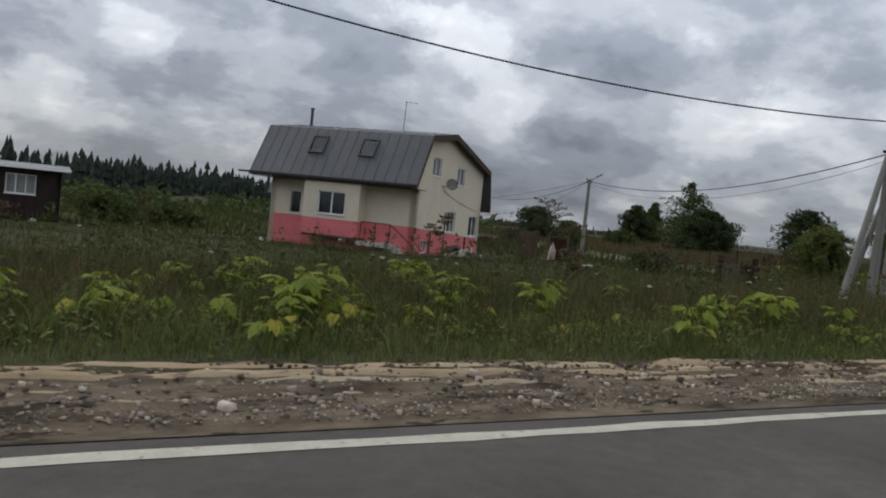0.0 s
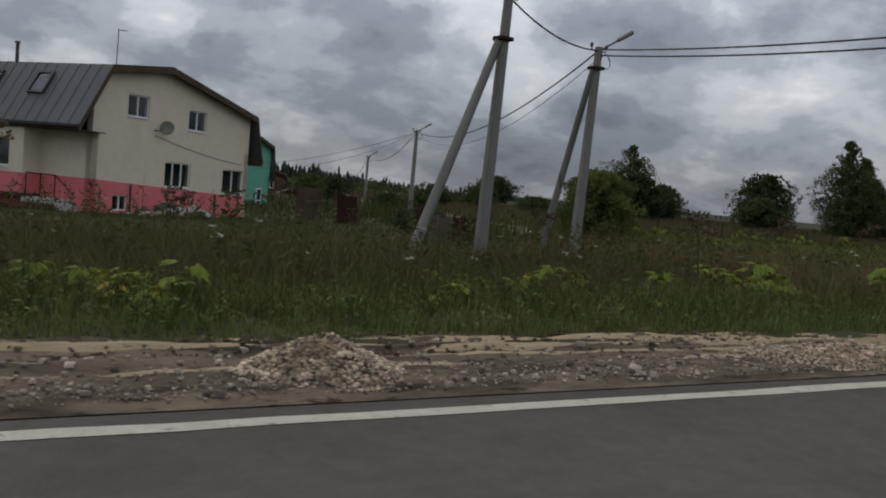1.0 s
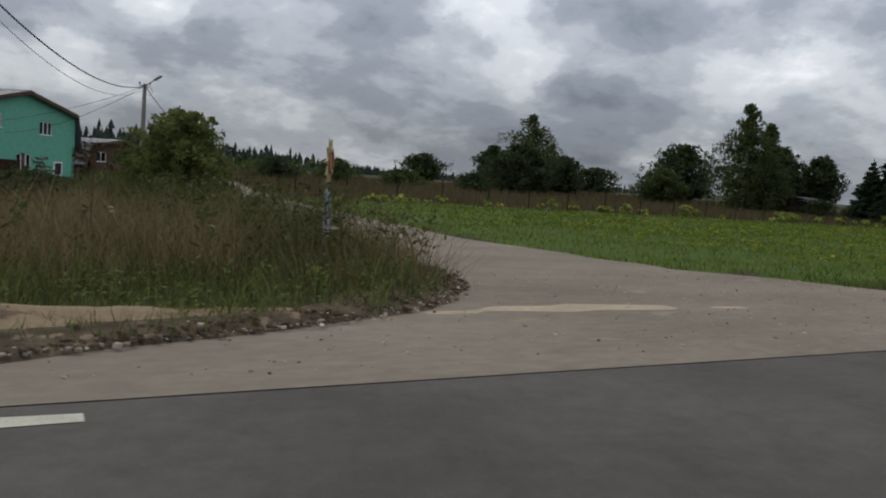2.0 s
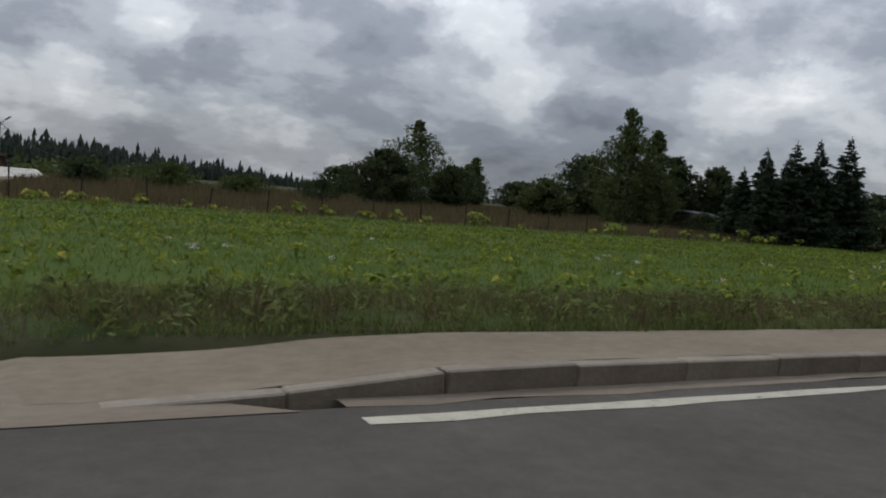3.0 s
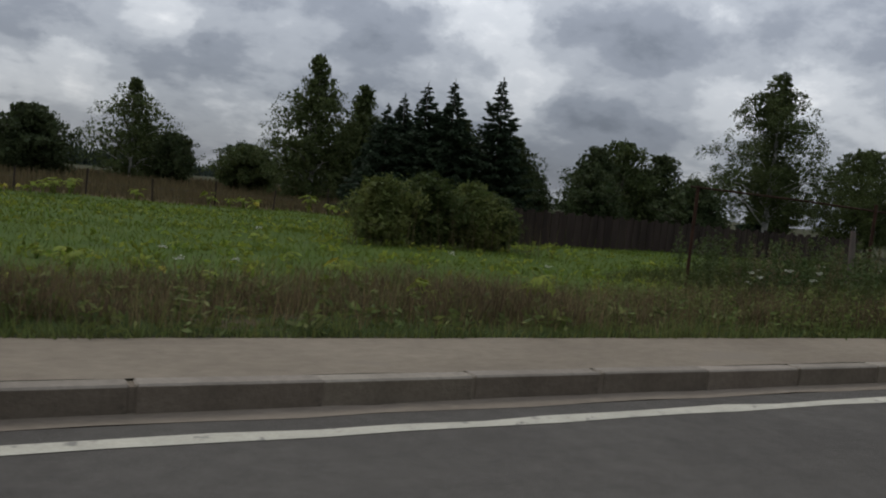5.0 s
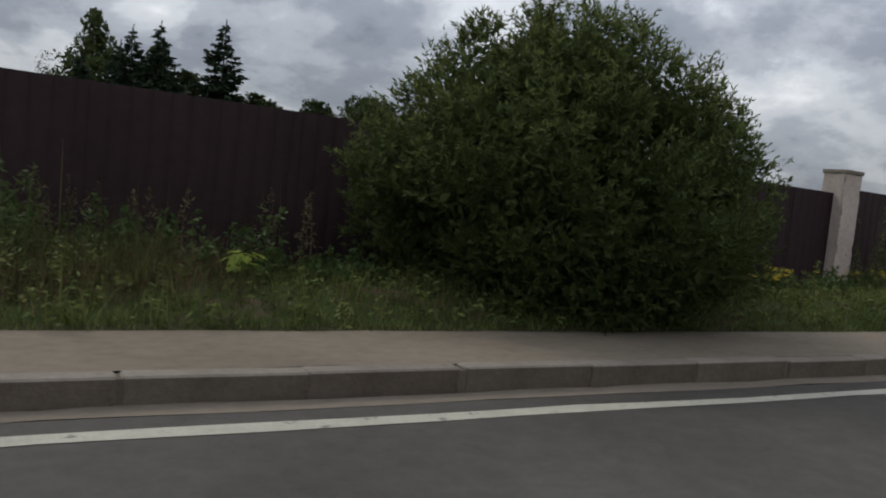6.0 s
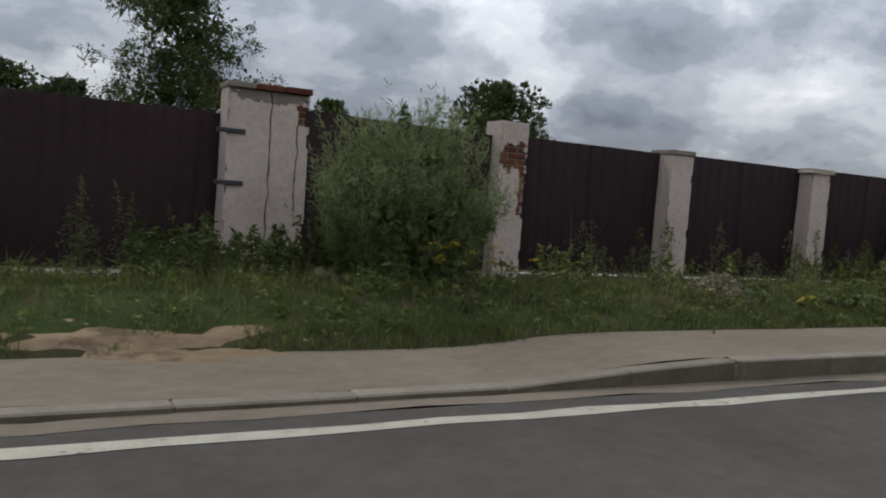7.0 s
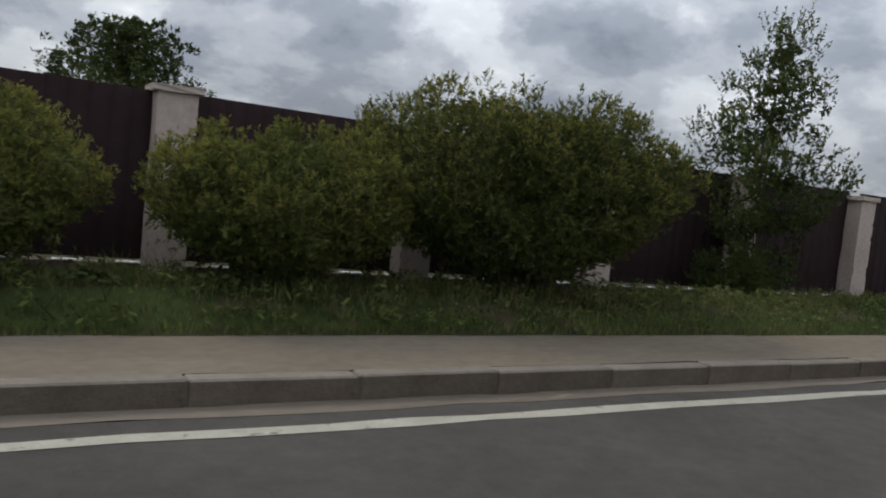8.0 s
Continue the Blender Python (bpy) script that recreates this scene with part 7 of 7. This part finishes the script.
tufts("grass_tufts", 260, (44, 88, 5.6, 7.6), 0.34, GRASS_RUSSET, "bunches of withered russet grass behind the footway", 244, lambda x, y: patchy(x, y, 0.7, 1.5) > 0.35)
tufts("grass_tufts", 520, (-9, 33, 5.85, 8.4), 0.36, GRASS_VERGE, "bunches of arching grass along the sandy shoulder", 245, lambda x, y: off_road(x, y) & (np.hypot((x - 28.0) / 2.3, (y - 5.85) / 0.5) > 1))
tufts("feathery_grass", 260, (26.5, 34.5, 7.0, 15), 0.8, GRASS_DRY, "bunches of tall feathery seeding grass at the junction", 246, lambda x, y: x < np.interp(y, FRINGE_Y, FRINGE_X) - 0.5, 30, 0.08, 0.011)
tufts("feathery_grass", 420, (-6, 30, 7.4, 15), 0.6, GRASS_RUSSET, "bunches of withered russet grass in the meadow", 247, off_road, 26, 0.08, 0.012)


def leaf_plant(name, seed, n_leaves, high, span_, mat, yellow=0, lobes=5):
    """A plant of large lobed leaves on stalks, as a thing at the origin."""
    r = np.random.default_rng(seed)
    e = thing(name, pose(0, 0, -50), "giant hogweed with large lobed yellow-green leaves", "plant", group="hogweed plants")
    tube("stem", [(0, 0, -0.05), (0.01, 0, high * 0.25), (0.0, 0.015, high * 0.5)], [0.02, 0.015, 0.006], GRASS_VERGE, e, sides=4)
    for k in range(n_leaves):
        a = 2 * math.pi * k / n_leaves + r.uniform(-0.4, 0.4)
        h = high * r.uniform(0.55, 1.0)
        out = span_ * r.uniform(0.2, 0.6)
        tip = np.array([math.cos(a) * out, math.sin(a) * out, h])
        stalk = tube_np([(0, 0, 0), tip * np.array([0.45, 0.45, 0.7]), tip], [0.013, 0.01, 0.006], 3)
        L = span_ * r.uniform(0.38, 0.6)
        pts, fac = [], []
        pitch = r.uniform(-0.9, 0.35)
        ax = np.array([math.cos(a), math.sin(a), pitch])
        sd = np.array([-math.sin(a), math.cos(a), r.uniform(-0.25, 0.25)])
        up = np.array([0, 0, 1.0])
        for j in range(lobes):
            q = (j - (lobes - 1) / 2) / ((lobes - 1) / 2)
            b = q * 1.15
            d = ax * math.cos(b) + sd * math.sin(b)
            s = -ax * math.sin(b) + sd * math.cos(b)
            l = L * (1 - 0.3 * abs(q)) * r.uniform(0.85, 1.1)
            w = l * 0.33
            base = len(pts)
            for t, ww, zz in ((0.0, 0.3, 0.0), (0.35, 1.0, 0.05), (0.68, 0.78, -0.02), (1.0, 0.05, -0.16)):
                for sg in (-1, 0, 1):
                    pts.append(tip + d * l * t + s * w * ww * sg + up * (l * zz - (0.03 * l if sg == 0 else 0)))
            for t in range(3):
                for c in (0, 1):
                    i = base + t * 3 + c
                    fac.append((i, i + 1, i + 4, i + 3))
        put("leaf", quads("leaf", *joined([(np.array(pts), np.array(fac)), stalk]), True), LEAF_YELLOW if k < yellow else mat, e)
    return e


kinds = [leaf_plant("hogweed", 301, 9, 0.8, 0.6, LEAF_HOGWEED), leaf_plant("hogweed", 302, 8, 0.6, 0.5, LEAF_HOGWEED, 1),
         leaf_plant("hogweed", 303, 10, 1.0, 0.62, LEAF_HOGWEED), leaf_plant("hogweed", 304, 7, 0.5, 0.45, LEAF_HOGWEED, 3),
         tagged(leaf_plant("burdock", 305, 8, 0.5, 0.7, LEAF_BURDOCK), "low burdock with broad dull green leaves", group="burdock plants")]
r = np.random.default_rng(305)
spots = []
for x, y, n in ((0.4, 7.6, 5), (2.4, 11.0, 7), (1.6, 7.0, 4), (3.0, 7.5, 4), (5.2, 10.7, 8), (5.4, 7.9, 5), (8.9, 8.8, 4), (7.4, 7.1, 3), (9.1, 8.2, 8), (11.1, 6.9, 5), (15.3, 7.8, 6), (20.4, 9.0, 3), (24.2, 8.5, 7), (-3.5, 9.0, 8), (14.5, 7.2, 2), (21.1, 6.7, 2), (18.5, 6.7, 2)):
    for k in range(n + n // 2):
        spots.append((x + r.normal(0, 0.6), max(6.4, y + r.normal(0, 0.5)), r.uniform(0.3, 0.6) * (1.15 if n > 7 else 1.0) * (0.65 if y < 7 else 1.0)))
for k in range(85):
    spots.append((r.uniform(-5, 12.0), r.uniform(6.8, 11.8), r.uniform(0.25, 0.5)))
for k in range(14):
    spots.append((r.uniform(10, 33), 7.0 + abs(r.normal(0, 2.5)), r.uniform(0.22, 0.4)))
for k in range(84):
    spots.append((r.uniform(44, 79), 6.6 + abs(r.normal(0, 5)), r.uniform(0.2, 0.4)))
for k in range(60):
    spots.append((r.uniform(42, 98), r.normal(36.0, 0.6), r.uniform(0.45, 0.9)))
spots += [(86.1, 6.3, 0.6), (86.4, 6.35, 0.5), (89.0, 6.3, 0.35), (91.2, 8.3, 0.5), (78.5, 7.6, 0.5), (76.8, 9.4, 0.6), (27.2, 8.2, 0.7), (110.0, 5.9, 0.35), (31.9, 7.6, 0.32), (24.15, 8.1, 0.75), (24.35, 8.4, 0.65)]
spots += [(r.uniform(109.0, 118.5), r.uniform(5.7, 7.0), r.uniform(0.22, 0.36)) for k in range(60)]
low_from = len(spots) - 60
for k, (x, y, s) in enumerate(spots):
    if not off_road(np.array(x), np.array(y)):
        continue
    m = pose(x, y, float(ground_z(x, y)) - 0.02, rz=r.uniform(0, 360)) @ Matrix.Scale(s, 4)
    c = copy_thing(kinds[4 if k >= low_from else k % 4], m)
    c.matrix_basis = m
for e in kinds:
    for o in (*e.children_recursive, e):
        bpy.data.objects.remove(o)


def umbel_stalk(x, y, high, seed, n=5, rad=0.22, mat=None):
    """A dried hogweed stalk with ribbed umbels."""
    mat = mat or DRY_STEM
    r = np.random.default_rng(seed)
    e = thing("dry_hogweed", pose(x, y, float(ground_z(x, y))), "tall dried brown hogweed stalk with umbels", "plant", group="dried hogweed stalks")
    lean = r.normal(0, 0.06, 2) * high
    tube("stem", [(0, 0, -0.05), (lean[0] * 0.5, lean[1] * 0.5, high * 0.5), (lean[0], lean[1], high * 0.93)], [0.02, 0.014, 0.008], mat, e, sides=5)
    for k in range(n):
        t = 0.6 + 0.4 * k / max(1, n - 1)
        a = r.uniform(0, 6.28)
        start = np.array([lean[0] * t, lean[1] * t, high * t * 0.93 - 0.05])
        out = (1.1 - t) * high * 0.45
        tip = start + np.array([math.cos(a) * out, math.sin(a) * out, out * 0.8 + 0.08])
        pieces = [tube_np([start, (start + tip) / 2 + [0, 0, 0.02], tip], [0.008, 0.006, 0.004], 4)]
        for b in np.linspace(0, 2 * math.pi, 13)[:-1]:
            q = rad * r.uniform(0.7, 1.1) * (0.6 + 0.5 * t)
            end = tip + np.array([math.cos(b) * q, math.sin(b) * q, q * 0.35])
            pieces.append(tube_np([tip, end], [0.004, 0.003], 3))
            lv, lf = leaf_np(end + r.normal(0, 0.02, (5, 3)), 0.05, 0.03, r)
            pieces.append((lv, lf))
        v, f = joined(pieces)
        put("umbel", quads("umbel", v, f), mat, e)


umbel_stalk(12.6, 17.2, 2.2, 401, 7, 0.3)
umbel_stalk(13.7, 17.6, 1.6, 402, 5, 0.22)
umbel_stalk(11.3, 17.3, 1.5, 403, 5, 0.22)
umbel_stalk(30.0, 10.5, 1.35, 404, 5, 0.1)
umbel_stalk(23.3, 8.6, 1.2, 405, 4, 0.16)
r = np.random.default_rng(406)
for k in range(22):
    x, y = r.uniform(-4, 30), r.uniform(7.5, 24)
    umbel_stalk(x, y, r.uniform(0.9, 1.5), 410 + k, 4, 0.12)


def spire_weeds(name, n, area, high, seed, mat, label, tuft=26, keep=None, wide=0.16, leaf=(0.1, 0.03)):
    """Upright leafy weeds such as mugwort: thin stems with many small leaves."""
    r = np.random.default_rng(seed)
    x, y = scatter(n, *area, r, keep)
    h = high * r.uniform(0.6, 1.25, len(x))
    z = ground_z(x, y)
    t = r.uniform(0.15, 1.0, (len(x), tuft))
    lean = r.normal(0, 0.12, (len(x), 1, 2))
    w = wide * (1.05 - t)[..., None] * r.normal(size=(len(x), tuft, 2)) + lean * (t * h[:, None])[..., None]
    p = np.concatenate([np.stack([x, y], 1)[:, None] + w, (z[:, None] + t * h[:, None])[..., None]], -1).reshape(-1, 3)
    lv, lf = leaf_np(p, leaf[0], leaf[1], r, 0.0, 0.35)
    sv, sf = blades_np(np.stack([x, y, z], 1), h, 0.012, r, 0.1)
    v, f = joined([(lv, lf), (sv, sf)])
    return put(name, quads(name, v, f), mat, None, label, category="weeds", kind="stuff")


spire_weeds("mugwort", 420, (78, 87.5, 6.3, 11), 0.9, 501, LEAF_BIRCH, "upright leafy mugwort weeds before the fence", 60, lambda x, y: x > 81.1 + y * 0.2, 0.17, (0.085, 0.022))
spire_weeds("nettles", 330, (82.0, 89.5, 6.6, 8.6), 0.62, 520, LEAF_BURDOCK, "dull green leafy nettles crowding the fence corner", 42, lambda x, y: (x > 82.2 + 0.2 * y + 0.8 * np.sin(y * 5.0) + 0.5 * np.sin(x * 7)) & (patchy(x, y, 1.2, 2.0) > 0.35), 0.13, (0.085, 0.036))
spire_weeds("nettles", 230, (88.5, 99.5, 6.6, 8.4), 0.3, 521, LEAF_BURDOCK, "dull green leafy nettles along the foot of the fence", 34, lambda x, y: patchy(x, y, 1.0, 4.0) > 0.3, 0.13, (0.08, 0.036))
spire_weeds("seeding_mugwort", 130, (82.0, 90.0, 7.2, 9.6), 0.85, 522, MUGWORT_TOP, "tall mugwort with brownish seeding tops", 90, lambda x, y: x > 81.0 + 0.2 * y, 0.1, (0.05, 0.014))
spire_weeds("mugwort", 80, (86.8, 99.8, 6.9, 8.6), 0.42, 502, GRASS_VERGE, "upright leafy weeds along the fence", 50, None, 0.14, (0.075, 0.02))
spire_weeds("seeding_mugwort", 5, (100.4, 100.75, 8.5, 8.8), 1.5, 503, MUGWORT_PALE, "tall feathery seeding mugwort beside the gate pillar", 300, None, 0.1, (0.05, 0.013))
spire_weeds("seeding_mugwort", 26, (100.6, 101.9, 8.1, 8.7), 1.0, 530, MUGWORT_PALE, "sprawling seeding mugwort before the gate", 230, None, 0.13, (0.055, 0.014))
spire_weeds("mugwort", 22, (100.4, 101.8, 7.9, 8.5), 0.7, 531, GRASS_VERGE, "bushy green mugwort before the gate", 150, None, 0.15, (0.065, 0.018))
spire_weeds("seeding_mugwort", 7, (102.8, 103.4, 8.4, 8.8), 0.95, 532, MUGWORT_PALE, "leaning seeding mugwort before the gate leaf", 200, None, 0.1, (0.05, 0.013))
spire_weeds("withered_dock", 26, (96.9, 97.8, 7.7, 8.2), 0.32, 533, GRASS_RUSSET, "withered rust-brown dock at the fence foot", 70, None, 0.08, (0.05, 0.02))
spire_weeds("burdock", 36, (93.6, 95.3, 6.8, 7.5), 0.42, 534, LEAF_BURDOCK, "dull grey-green broad-leaved weeds under the willow", 46, None, 0.16, (0.1, 0.06))
spire_weeds("tansy_stalks", 46, (95.1, 96.1, 6.55, 7.1), 0.28, 535, LEAF_WILLOW, "dark green leafy tansy stalks in the verge", 60, None, 0.1, (0.06, 0.016))
spire_weeds("tansy_stalks", 50, (97.8, 99.3, 7.3, 7.9), 0.42, 536, LEAF_WILLOW, "dark green leafy tansy stalks near the gate pillar", 60, None, 0.1, (0.06, 0.016))
spire_weeds("mugwort", 80, (103.3, 105.0, 7.2, 8.6), 0.6, 509, LEAF_WILLOW, "dark leafy weeds round the gate pillar", 44)
spire_weeds("mugwort", 34, (108.2, 117, 7.7, 8.5), 0.8, 516, MUGWORT_PALE, "brownish seeding weeds standing before the fence pillars", 190, None, 0.18, (0.055, 0.012))
spire_weeds("mugwort", 30, (108.2, 117, 7.7, 8.5), 0.8, 504, LEAF_OLIVE, "feathery weeds standing before the fence pillars", 210, None, 0.15, (0.07, 0.014))
spire_weeds("mugwort", 60, (107, 118, 6.6, 7.6), 0.4, 510, GRASS_VERGE, "low leafy weeds at the fence foot", 30)
spire_weeds("mugwort", 50, (118, 131, 7.2, 8.5), 0.22, 505, LEAF_WILLOW, "leafy weeds under the willow bushes", 30)
spire_weeds("meadow_weeds", 800, (-8, 34, 7.2, 22), 0.9, 506, GRASS_DARK, "upright leafy weeds in the meadow", 26, lambda x, y: off_road(x, y))
spire_weeds("meadow_weeds", 900, (44, 81, 5.5, 8.2), 0.22, 507, GRASS_VERGE, "low leafy weeds in the verge", 16)
spire_weeds("field_herbs", 1500, (42, 88, 8, 30), 0.16, 515, LEAF_HOGWEED, "low yellow-green leafy plants scattered over the field", 8, None, 0.2, (0.13, 0.06))
spire_weeds("verge_herbs", 1500, (86, 132, 5.5, 7.3), 0.19, 511, GRASS_VERGE, "leafy herbs in the lush verge before the fence", 18, None, 0.16, (0.07, 0.022))
spire_weeds("verge_herbs", 420, (79, 88, 5.5, 8.5), 0.4, 512, GRASS_VERGE, "leafy herbs in the weedy verge", 24, None, 0.16, (0.06, 0.018))
spire_weeds("verge_herbs", 1100, (-7, 33, 5.75, 8.5), 0.3, 513, GRASS_VERGE, "leafy herbs at the edge of the sandy shoulder", 18, lambda x, y: off_road(x, y), 0.16, (0.06, 0.018))
spire_weeds("roadside_weeds", 420, (30, 36, 8.0, 24), 1.0, 514, GRASS_DARK, "tall weeds crowding the side road's edge", 30, lambda x, y: (x < np.interp(y, FRINGE_Y, FRINGE_X) - 0.35) & (x > np.interp(y, FRINGE_Y, FRINGE_X) - 3.2))
spire_weeds("willow_shoots", 16, (115.3, 116.5, 7.8, 8.5), 1.6, 508, LEAF_REED, "tall upright willow shoots beside a pillar", 120, None, 0.12)


def flower_patch(name, n, area, high, seed, mat, label):
    r = np.random.default_rng(seed)
    x, y = scatter(n, *area, r)
    z = ground_z(x, y) + high * r.uniform(0.6, 1.1, n)
    idx = np.repeat(np.arange(n), 14)
    p = np.stack([x, y, z], 1)[idx] + r.normal(size=(14 * n, 3)) * np.array([0.024, 0.024, 0.008])
    lv, lf = leaf_np(p, 0.022, 0.02, r)
    sv, sf = blades_np(np.stack([x, y, ground_z(x, y)], 1), (z - ground_z(x, y)) * 1.1, 0.008, r, 0.02)
    put(name, quads(name, lv, lf), mat, None, label, category="flowers", kind="stuff")


flower_patch("tansy", 26, (95.2, 96.0, 6.6, 7.0), 0.36, 601, TANSY, "yellow tansy flowers in the verge")
flower_patch("tansy", 12, (97.8, 99.2, 7.3, 7.8), 0.48, 602, TANSY, "yellow tansy flowers near the gate pillar")
flower_patch("tansy", 20, (105.5, 106.8, 6.2, 6.8), 0.45, 603, TANSY, "a few yellow flowers under the willow bush")
flower_patch("white_umbels", 45, (45, 86, 6, 10), 0.6, 604, UMBEL_WHITE, "scattered pale flower heads in the verge")
flower_patch("white_umbels", 50, (0, 32, 6.5, 14), 0.8, 605, UMBEL_WHITE, "scattered pale flower heads in the meadow")
